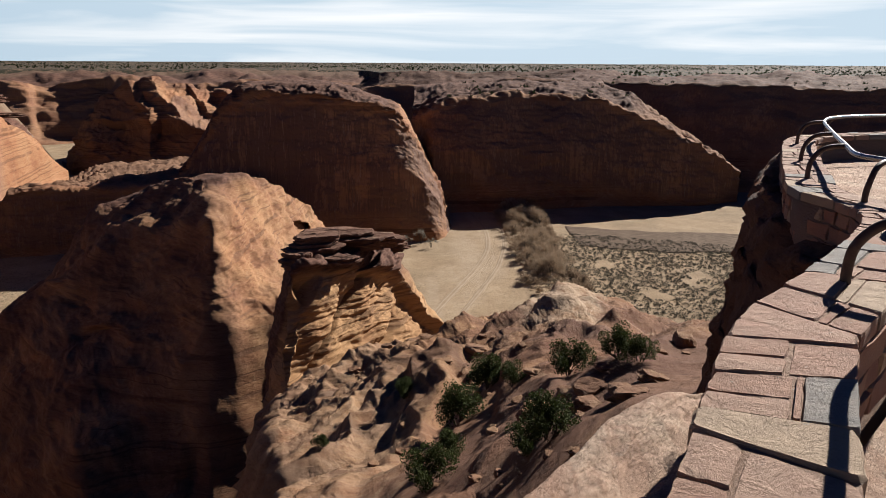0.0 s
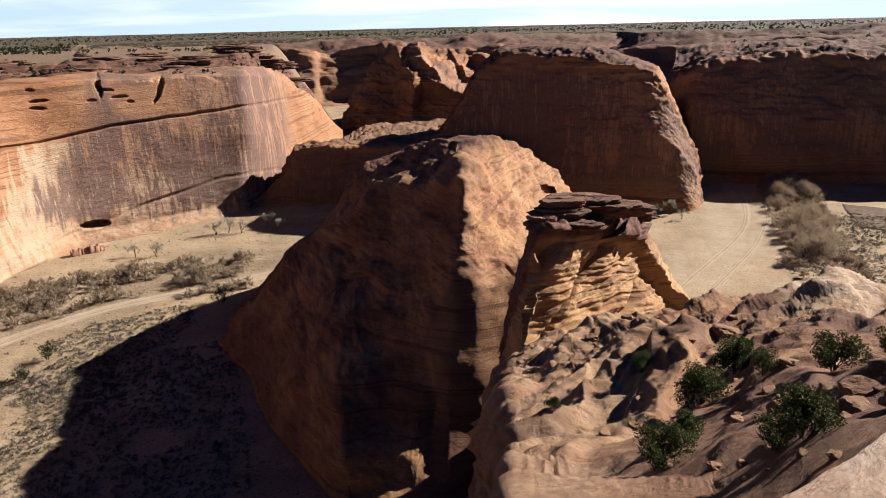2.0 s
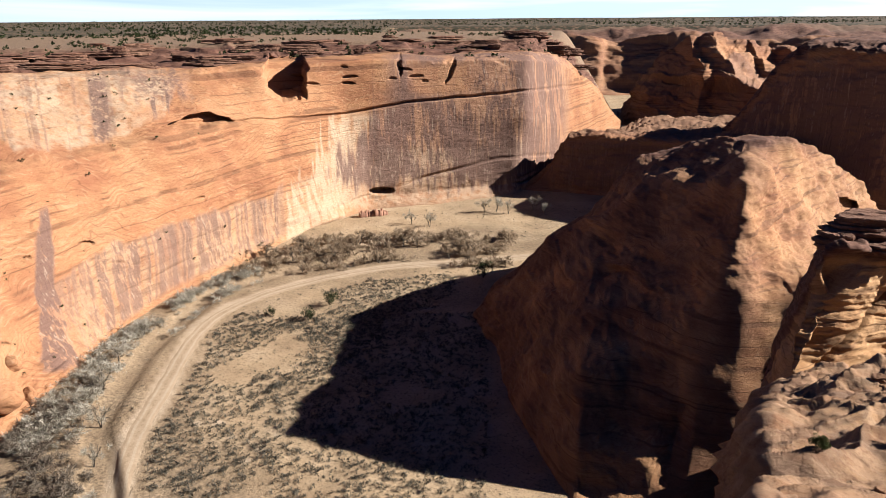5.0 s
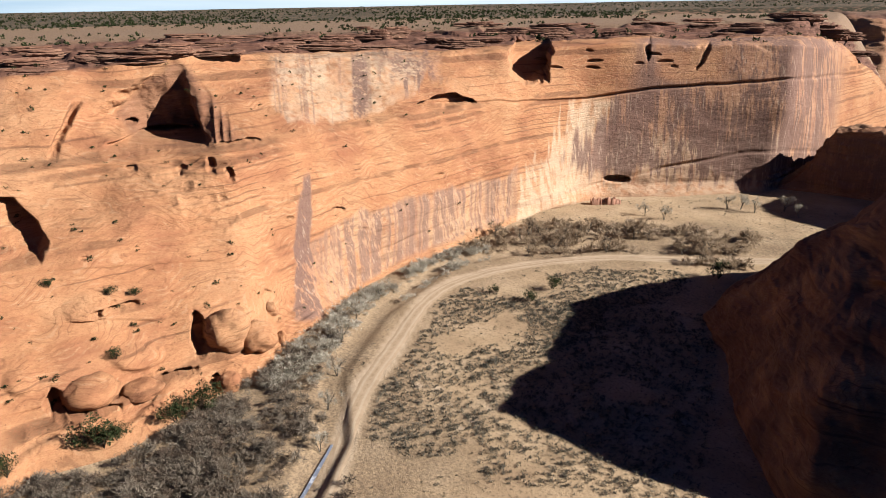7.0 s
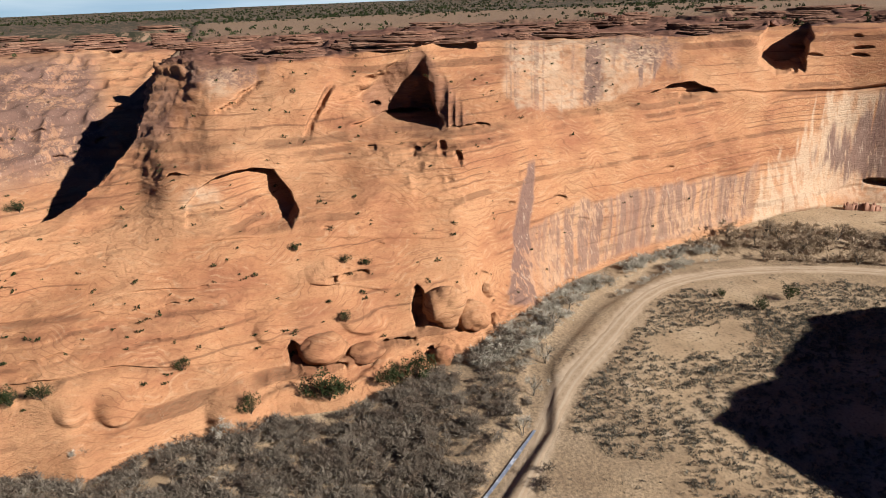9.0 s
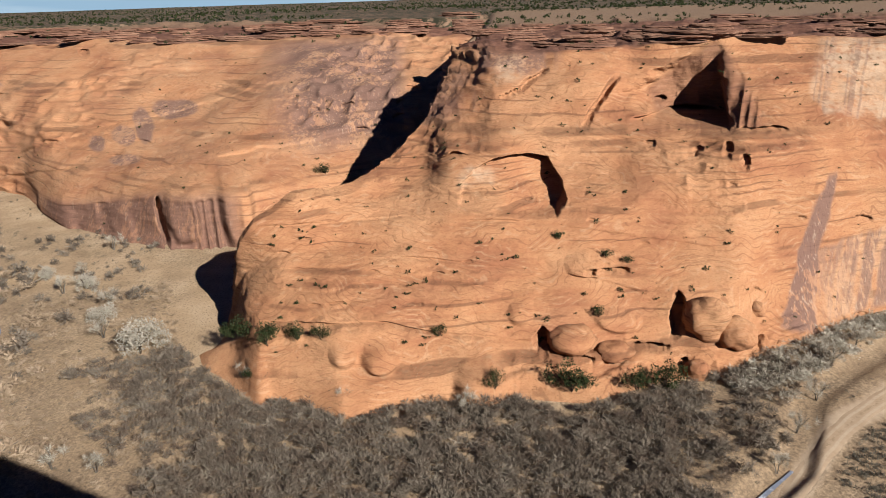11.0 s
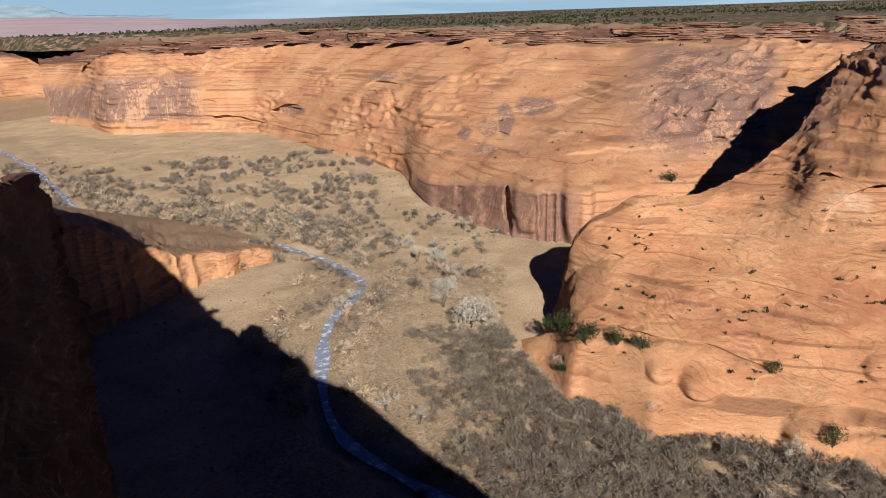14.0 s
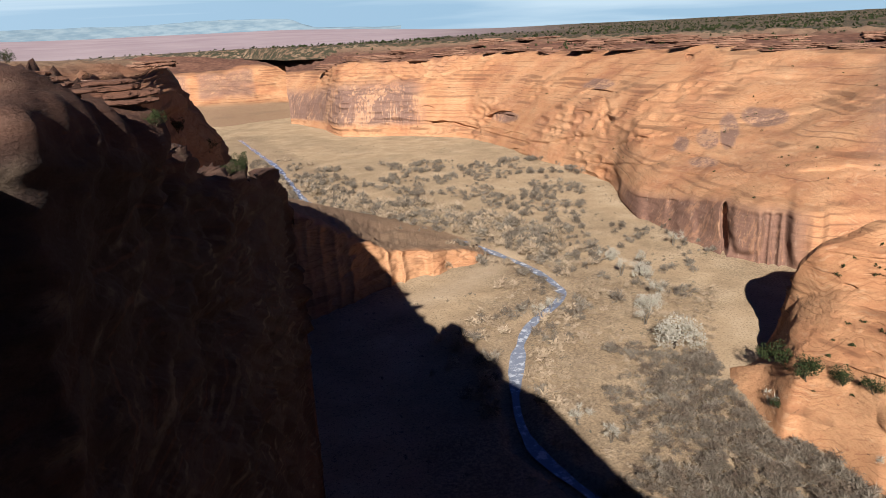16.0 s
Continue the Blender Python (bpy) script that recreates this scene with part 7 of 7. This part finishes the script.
def bare_twigs(rng, n, high):
    d = rng.normal(0, 1, (n, 3))
    d /= np.linalg.norm(d, axis=1, keepdims=True)
    base = np.array([0, 0, 0.55 * high]) + d * rng.uniform(0.15, 0.36, (n, 1)) * high
    tip = base + (d + np.array([0, 0, 0.5])) * rng.uniform(0.05, 0.13, (n, 1)) * high
    s = np.cross(tip - base, rng.normal(0, 1, (n, 3)))
    s *= 0.07 / (np.linalg.norm(s, axis=1, keepdims=True) + 1e-9)
    return np.stack([base - s, base + s, tip], 1)


def tree_thing(name, meshes, label, category, group=""):
    ob = thing(name, label, category, group)
    for n, me in zip(("trunk", "crown"), meshes):
        new(n, me).parent = ob
    return ob


def stand(ob, x, y, z, size, spin):
    return copy_thing(ob, pose(x, y, z, 0, 0, spin) @ Matrix.Scale(size, 4))


def plant_trees(models, spots):
    """The first spot of each model takes the model itself; the others take copies."""
    used = set()
    for k, (x, y, z, s) in enumerate(spots):
        m = models[k % len(models)]
        at = pose(x, y, z, 0, 0, float(rs.uniform(0, 360))) @ Matrix.Scale(float(s), 4)
        if id(m) not in used:
            used.add(id(m))
            m.matrix_basis = at
        else:
            c = copy_thing(m, at)
            c.matrix_basis = at


belt = [tree_thing("cottonwood", bare_tree(100 + k, 7.0, TAN_BRUSH, None, 420, 0.09), "leafless tan cottonwood in the belt along the wash", "tree", "cottonwoods along the wash") for k in range(3)]
plant_trees(belt, on_canyon_floor(37, 59, 286, 322, 58, 0.7, 1.25, 3.0, -0.9)[:44])
round_ = [tree_thing("cottonwood", round_tree(200 + k, 9.0, STRAW), "rounded leafless tan cottonwood beside the wash", "tree", "cottonwoods beside the wash") for k in range(3)]
plant_trees(round_, near_line(on_canyon_floor(-12, -3.5, 318, 525, 260, 0.8, 1.35, 3.0, -0.9), STRIP, 10)[:46])
grey = [tree_thing("cottonwood", bare_tree(120 + k, 8.0, PALE, None, 560, 0.06), "leafless pale grey cottonwood on the canyon floor", "tree", "pale cottonwoods") for k in range(3)]
spots = []
for a, r, s in ((71.6, 168, 0.8), (70.6, 186, 0.9), (71.9, 196, 0.8), (70.0, 205, 1.0), (68.6, 222, 0.8), (72.6, 150, 0.7), (66.5, 240, 0.7), (36.5, 372, 1.0), (37.5, 376, 1.1), (38.5, 374, 1.0), (34.5, 380, 1.1), (33.5, 372, 0.9),
                (43.0, 345, 1.0), (44.5, 350, 0.9), (2.0, 395, 1.1), (3.2, 388, 0.9), (1.2, 385, 0.8), (104.5, 172, 0.9), (110.5, 166, 0.8), (99.0, 160, 0.8), (114.0, 178, 0.8), (118.5, 184, 0.9), (134.5, 168, 0.8),
                (131.5, 160, 0.7), (129.0, 236, 1.0), (128.0, 262, 1.1), (131.0, 285, 1.0), (129.5, 300, 0.9), (138.0, 240, 0.8), (136.8, 246, 0.8), (127.0, 330, 1.0)):
    p = place(np.array(a), np.array(float(r)), np.array(0.0))
    spots.append((float(p[0]), float(p[1]), float(floor_height(p[0:1], p[1:2])[0]) - 0.1, s))
plant_trees(grey, spots)


def leafy_tree(seed, high, wide, leaf, material, n, lobes=9, stem=0.03):
    rng = np.random.default_rng(seed)
    wood = []
    for _ in range(3):
        d = np.array([rng.normal(0, 0.3), rng.normal(0, 0.3), 1.0])
        limb_tris(rng, np.array([0, 0, -0.15]), d / np.linalg.norm(d), high * 0.38, high * stem, 2, wood)
    return tri_mesh("trunk", np.array(wood), DARK_BARK), tri_mesh("crown", leaf_clump(seed + 1, n, wide, high, leaf, lobes), material)


silver = [tree_thing("cottonwood", leafy_tree(150 + k, 9.0, 7.0, 0.42, PALE, 2600, 14), "broad pale silvery cottonwood on the meadow edge", "tree", "silvery trees") for k in range(2)]
spots = []
for a, r, s in ((126.6, 218, 1.25), (129.3, 285, 0.85), (128.6, 248, 0.8), (131.8, 306, 0.7)):
    p = place(np.array(a), np.array(float(r)), np.array(0.0))
    spots.append((float(p[0]), float(p[1]), FLOOR - 0.1, s))
plant_trees(silver, spots)

# green junipers: bearing, elevation of the foot, width in degrees
JUN = [(-1.2, -28.3, 3.0), (-3.6, -25.8, 2.8), (-10.6, -24.2, 2.6), (-9.0, -29.2, 3.6), (-14.7, -22.4, 2.4), (1.6, -33.0, 3.0), (-0.4, -31.0, 2.2), (3.5, -26.4, 1.6), (-5.9, -25.3, 1.8), (-16.3, -22.6, 2.0), (10.9, -29.7, 1.0), (-7.2, -30.2, 2.4)]
near = [tree_thing("juniper", leafy_tree(170 + k, 1.0, 0.62, 0.042, JUNIPER_SUN, 4200, 14, 0.03), "dense green juniper bush among broken red rocks", "bush", "junipers on the slope") for k in range(3)]
spots = []
for a, e, w in JUN:
    at, nor, name = spot(a, e)
    if at is not None:
        spots.append((at.x, at.y, at.z - 0.05, at.length * radians(w) * 1.2))
plant_trees(near, spots)
foot = [tree_thing("juniper", leafy_tree(190 + k, 1.0, 0.7, 0.06, JUNIPER, 900, 10), "round dark green juniper near the cliff foot", "bush", "junipers on the floor") for k in range(2)]
spots = []
for a, e, w in ((82.0, -29.6, 2.2), (84.2, -29.9, 1.9), (90.2, -30.4, 2.4), (88.8, -30.2, 1.4), (88.0, -24.5, 0.9), (101.9, -26.2, 0.9), (118.6, -25.0, 1.8), (116.6, -25.6, 1.8), (114.2, -25.6, 1.4), (112.0, -25.8, 1.2), (110.6, -12.9, 0.9),
                (51.6, -22.0, 1.1), (53.4, -23.0, 1.0), (97.0, -30.4, 1.4), (87.6, -19.9, 0.7), (85.8, -20.3, 0.7), (91.6, -18.6, 0.7), (38.6, -20.2, 1.3), (56.5, -22.4, 0.7), (119.6, -24.6, 1.0), (118.5, -27.9, 0.7), (166.8, -5.6, 1.2), (165.4, -6.4, 1.2), (163.3, -7.9, 0.9), (161.2, -9.6, 1.5), (162.1, -9.8, 0.9), (175.4, -0.75, 0.9)):
    at, nor, name = spot(a, e)
    if at is not None:
        spots.append((at.x, at.y, at.z - 0.1, at.length * radians(w) * 1.1))
plant_trees(foot, spots)

# ---- loose rocks ----
def boulder_mesh(seed, flat):
    bm = bmesh.new()
    bmesh.ops.create_icosphere(bm, subdivisions=3, radius=0.5)
    off = Vector((seed * 3.1, seed * 1.7, seed * 0.9))
    for v in bm.verts:
        d = v.co.normalized()
        k = 1 + 0.45 * noise.noise(d * 1.3 + off) + 0.2 * noise.noise(d * 3.1 + off) + 0.07 * noise.noise(d * 8 + off)
        c = d * 0.5 * k
        c.z = c.z * flat
        c.x = max(-0.42, min(0.42, c.x))
        c.z = max(-0.3 * flat, min(0.36 * flat, c.z)) + 0.02 * noise.noise(d * 5 - off)
        v.co = c
    me = bpy.data.meshes.new("boulder")
    bm.to_mesh(me)
    bm.free()
    me.materials.append(ROCK_NEAR)
    return me


BOULDERS = [boulder_mesh(k, f) for k, f in enumerate((0.8, 0.5, 0.6, 0.4, 0.7))]
rocks = [(-8.0, -27.4, 3.2), (-12.6, -25.2, 3.0), (-15.4, -25.4, 3.6), (-10.6, -25.6, 2.0), (-4.3, -28.9, 1.2), (-12.2, -26.6, 2.6), (-17.5, -23.9, 2.4), (-7.5, -24.2, 1.5), (-6.4, -26.4, 1.2), (-2.8, -22.8, 2.4), (-19.6, -20.9, 2.2), (-13.5, -23.4, 1.6)]
for _ in range(46):
    rocks.append((float(rs.uniform(-20, 8)), float(-rs.uniform(21, 33)), float(rs.uniform(0.35, 1.3))))
for k, (a, e, w) in enumerate(rocks):
    at, nor, name = spot(a, e)
    if at is None or name != "rocky_slope":
        continue
    s = at.length * radians(w)
    ob = new("boulder", BOULDERS[k % 5])
    ob.matrix_basis = pose(at.x, at.y, at.z + 0.05 * s, float(rs.uniform(-12, 12)), float(rs.uniform(-12, 12)), float(rs.uniform(0, 360))) @ Matrix.Diagonal((s, s * float(rs.uniform(0.6, 1.0)), s * float(rs.uniform(0.6, 1.0)), 1))
    tagged(ob, "angular reddish sandstone boulder on the dry slope", "boulder", "boulders on the slope")


# great rounded boulders at the cliff foot: bearing, elevation, width in degrees, height against width
def great_boulder(seed, tall):
    bm = bmesh.new()
    bmesh.ops.create_icosphere(bm, subdivisions=4, radius=0.5)
    off = Vector((seed * 2.3, seed * 5.1, seed * 1.3))
    for v in bm.verts:
        d = v.co.normalized()
        k = 1 + 0.22 * noise.noise(d * 1.2 + off) + 0.1 * noise.noise(d * 2.9 + off) + 0.02 * noise.noise(Vector((0.3, 0.2, d.z * 16)) + off)
        v.co = Vector((d.x, d.y, d.z * tall)) * 0.5 * k
    me = bpy.data.meshes.new("boulder")
    bm.to_mesh(me)
    bm.free()
    for p in me.polygons:
        p.use_smooth = True
    me.materials.append(ROCK)
    return me


for k, (a, e, w, tall) in enumerate(((79.3, -24.5, 3.6, 0.95), (76.9, -25.2, 3.0, 0.8), (90.2, -26.9, 4.0, 0.55), (79.7, -28.3, 2.0, 0.95), (86.6, -27.4, 3.0, 0.4),
                                       (75.7, -23.0, 1.2, 1.0), (75.0, -25.4, 0.9, 1.6))):
    at, nor, name = spot(a, e)
    if at is None:
        continue
    s = at.length * radians(w)
    back = Vector((at.x, at.y, 0)).normalized() * s * 0.12
    ob = new("boulder", great_boulder(k + 3, tall))
    ob.matrix_basis = pose(at.x + back.x, at.y + back.y, at.z + 0.12 * s * tall, 0, 0, 40 * k) @ Matrix.Scale(s, 4)
    tagged(ob, "huge rounded orange sandstone boulder at the cliff foot", "boulder", "boulders at the cliff foot")

# ---- ruin at the cliff foot ----
RUIN_STONE = stone_material("ruin_masonry", [(0.30, 0.14, 0.09), (0.36, 0.18, 0.12), (0.25, 0.115, 0.08)], 0.25)


def ruin_wall(length, high, thick, seed):
    """A broken masonry wall with a ragged top."""
    rng_ = random.Random(seed)
    bm = bmesh.new()
    n = max(4, int(length / 0.5))
    tops = [high * (0.55 + 0.45 * abs(noise.noise(Vector((k * 0.5, seed * 7.3, 0))) * 2 % 1)) for k in range(n + 1)]
    rows = []
    for y in (-thick / 2, thick / 2):
        lo = [bm.verts.new((length * (k / n - 0.5), y, -0.6)) for k in range(n + 1)]
        hi = [bm.verts.new((length * (k / n - 0.5) + rng_.uniform(-0.06, 0.06), y + rng_.uniform(-0.05, 0.05), tops[k])) for k in range(n + 1)]
        rows.append((lo, hi))
    for k in range(n):
        (l0, h0), (l1, h1) = rows
        bm.faces.new((l0[k], l0[k + 1], h0[k + 1], h0[k]))
        bm.faces.new((l1[k + 1], l1[k], h1[k], h1[k + 1]))
        bm.faces.new((h0[k], h0[k + 1], h1[k + 1], h1[k]))
    for k in (0, n):
        (l0, h0), (l1, h1) = rows
        bm.faces.new((l0[k], h0[k], h1[k], l1[k]))
    bmesh.ops.recalc_face_normals(bm, faces=bm.faces)
    return bm


a_ = radians(47.6)
ruin = thing("cliff_ruin", "roofless ancient masonry rooms below the cliff", "ruin", at=pose(-math.sin(a_) * 368, math.cos(a_) * 368, FLOOR + 0.2, 0, 0, 58))
for k, (x, y, turn, l, h) in enumerate(((-5.5, 0, 0, 4.0, 3.4), (-1.5, 0.4, 4, 3.2, 2.6), (2.4, -0.2, -3, 4.2, 4.2), (6.2, 0.5, 6, 2.8, 2.2), (-7.4, 1.8, 88, 3.6, 3.0), (-3.4, 1.9, 92, 3.4, 3.6), (0.3, 1.8, 86, 3.6, 3.2),
                                           (4.5, 1.7, 94, 3.2, 4.0), (7.5, 2.0, 90, 2.6, 1.8), (-2.0, 3.5, 0, 9.0, 2.8), (5.0, 3.6, 2, 4.6, 3.2))):
    w = part("room_wall", ruin_wall(l, h, 0.45, k), RUIN_STONE, ruin)
    w.matrix_basis = pose(x, y, 0, 0, 0, turn)

# ---- low stone wall on the neighbouring rim ----
rim_wall = thing("rim_wall", "stone-walled terrace on the rim with a pale sunlit top", "stone terrace")
rng = random.Random(5)
A0, A1 = (2.8, -46.1), (-6.7, -43.0)
d_ = Vector((A1[0] - A0[0], A1[1] - A0[1], 0))
n_ = d_.normalized()
s_ = Vector((-n_.y, n_.x, 0))
if s_.y < 0:
    s_ = -s_
BASE_Z, WALL_H, WALL_T = -3.95, 2.1, 8.4
core_bm = bmesh.new()
for t0, t1 in ((0, 1),):
    vs = []
    for t in (t0, t1):
        for side in (-1, 1):
            for z in (BASE_Z, BASE_Z + WALL_H - 0.02):
                vs.append(core_bm.verts.new(Vector((*A0, z)) + d_ * t + s_ * side * (WALL_T / 2 - 0.02)))
    for q in ((0, 4, 5, 1), (2, 3, 7, 6), (1, 5, 7, 3), (4, 6, 7, 5), (0, 1, 3, 2)):
        core_bm.faces.new([vs[k] for k in q])
bmesh.ops.recalc_face_normals(core_bm, faces=core_bm.faces)
part("core", core_bm, MORTAR, rim_wall)
z = BASE_Z
while z < BASE_Z + WALL_H - 0.1:
    h = rng.uniform(0.12, 0.2)
    for origin, along_, out in ((Vector((*A0, 0)) + s_ * WALL_T / 2, d_, s_), (Vector((*A1, 0)) - s_ * WALL_T / 2, s_ * WALL_T, n_)):
        t = 0.0
        while t < along_.length - 0.05:
            l = min(rng.uniform(0.25, 0.6), along_.length - t)
            a, b = origin + along_.normalized() * t, origin + along_.normalized() * (t + l)
            q = [Vector((a.x, a.y, z)), Vector((b.x, b.y, z)), Vector((b.x, b.y, z + h)), Vector((a.x, a.y, z + h))]
            q = [c + out * rng.uniform(0, 0.05) for c in q]
            stone(q, out, 0.06, "facing_stone", WALLSTONE, rim_wall, rng, 0.012)
            t += l
    z += h
w = -WALL_T / 2
while w < WALL_T / 2 - 0.1:
    dw = rng.uniform(0.6, 1.1)
    t = rng.uniform(-0.3, 0)
    while t < d_.length - 0.05:
        l = min(rng.uniform(0.5, 1.2), d_.length - t)
        a, b = Vector((*A0, BASE_Z + WALL_H + 0.02)) + n_ * t, Vector((*A0, BASE_Z + WALL_H + 0.02)) + n_ * (t + l)
        stone([a + s_ * w, b + s_ * w, b + s_ * (w + dw), a + s_ * (w + dw)], Vector((0, 0, 1)), 0.1, "capstone", CAPSTONE, rim_wall, rng, 0.012)
        t += l
    w += dw


# ---- layered outcrops along the rim ----
def slab_mesh(seed, long_, deep, thick, undercut):
    """One weathered layer: ragged outline, bulging edge, undercut foot."""
    g = np.random.default_rng(seed)
    n = 44
    a = np.linspace(0, 2 * np.pi, n, endpoint=False)
    out = 1 + 0.3 * fbm(np.cos(a) * 1.3 + seed, np.sin(a) * 1.3, a * 0, 4, seed) + 0.1 * fbm(np.cos(a) * 5, np.sin(a) * 5, a * 0 + seed, 2, seed + 1)
    k = 2.6
    c, s = np.cos(a), np.sin(a)
    sq = (np.abs(c) ** k + np.abs(s) ** k) ** (-1 / k)
    rows = []
    for f, z in ((undercut, -0.5), (undercut, 0.18), (0.97, 0.3), (1.0, 0.55), (0.98, 0.85), (0.93, 1.0), (0.45, 1.04), (0.02, 1.05)):
        j = 1 + 0.03 * g.normal(0, 1, n)
        rows.append(np.stack([c * sq * out * f * j * long_ / 2, s * sq * out * f * j * deep / 2, z * thick * (1 + 0.06 * g.normal(0, 1, n))], -1))
    P = np.array(rows)
    return grid_loop("slab", P, RIM_ROCK)


def grid_loop(name, P, material):
    nr, nc = P.shape[:2]
    faces = [(r * nc + c, r * nc + (c + 1) % nc, (r + 1) * nc + (c + 1) % nc, (r + 1) * nc + c) for r in range(nr - 1) for c in range(nc)]
    me = bpy.data.meshes.new(name)
    me.from_pydata(P.reshape(-1, 3).tolist(), [], faces)
    me.materials.append(material)
    me.update()
    return me


SLABS = [slab_mesh(700 + k, 1.0, 1.0, 1.0, u) for k, u in enumerate((0.8, 0.72, 0.86, 0.76, 0.82, 0.7, 0.88, 0.78))]
g_ = np.random.default_rng(9)


def outcrop(bearing, r, long_, high):
    p = place(np.array(float(bearing)), np.array(float(r)), np.array(0.0))
    at, nor, name = drop(float(p[0]), float(p[1]))
    if at is None or at.z < -40:
        return
    ob = thing("rock_outcrop", "layered red sandstone outcrop with shaded undercuts on the rim", "rock outcrop", "outcrops along the rim", at=pose(at.x, at.y, at.z - 0.5, 0, 0, bearing + float(g_.normal(0, 9))))
    z, w = 0.0, 1.0
    for _ in range(int(g_.integers(2, 5))):
        t = high * float(g_.uniform(0.22, 0.45))
        sl = new("slab", SLABS[int(g_.integers(8))])
        sl.parent = ob
        sl.matrix_basis = pose(float(g_.normal(0, 0.05)) * long_, float(g_.normal(0, 0.03)) * long_ + (1 - w) * long_ * 0.15, z, 0, 0, float(g_.uniform(-6, 6)) + 180 * int(g_.integers(2))) @ Matrix.Diagonal((long_ * w, long_ * w * 0.5, t, 1))
        z += t * 0.92
        w *= float(g_.uniform(0.72, 1.02))


for _ in range(95):
    b = float(g_.uniform(29, 99))
    edge = float(np.interp(b, [q[0] for q in WALL_RIM], [q[2] for q in WALL_RIM]))
    outcrop(b, edge + 4 + 120 * float(g_.uniform(0, 1)) ** 1.6, float(g_.uniform(9, 34)), float(g_.uniform(1.8, 4.2)))
for _ in range(80):
    b = float(g_.uniform(98, 155))
    edge = float(np.interp(b, [q[0] for q in BENCH_RIM], [q[2] for q in BENCH_RIM]))
    outcrop(b, edge + 2 + 110 * float(g_.uniform(0, 1)) ** 1.6, float(g_.uniform(14, 50)), float(g_.uniform(2.2, 5.0)))
# flat slabs that cap the knob
for b, r, l, h in ((7.6, 121, 15, 2.6), (10.6, 115, 10, 2.2), (5.2, 130, 9, 2.0), (9.0, 112, 7, 1.6), (12.0, 111, 6, 2.0)):
    outcrop(b, r, l, h)
# ledges round the neighbouring terrace
for b, r, l, h in ((175.8, 20.5, 3.6, 0.6), (170.2, 25, 3.4, 0.7), (168.9, 28, 2.6, 0.6), (171, 84, 9, 1.0), (166.4, 150, 9, 1.6), (174.5, 72, 7, 0.9), (168.6, 104, 8, 1.0)):
    outcrop(b, r, l, h)
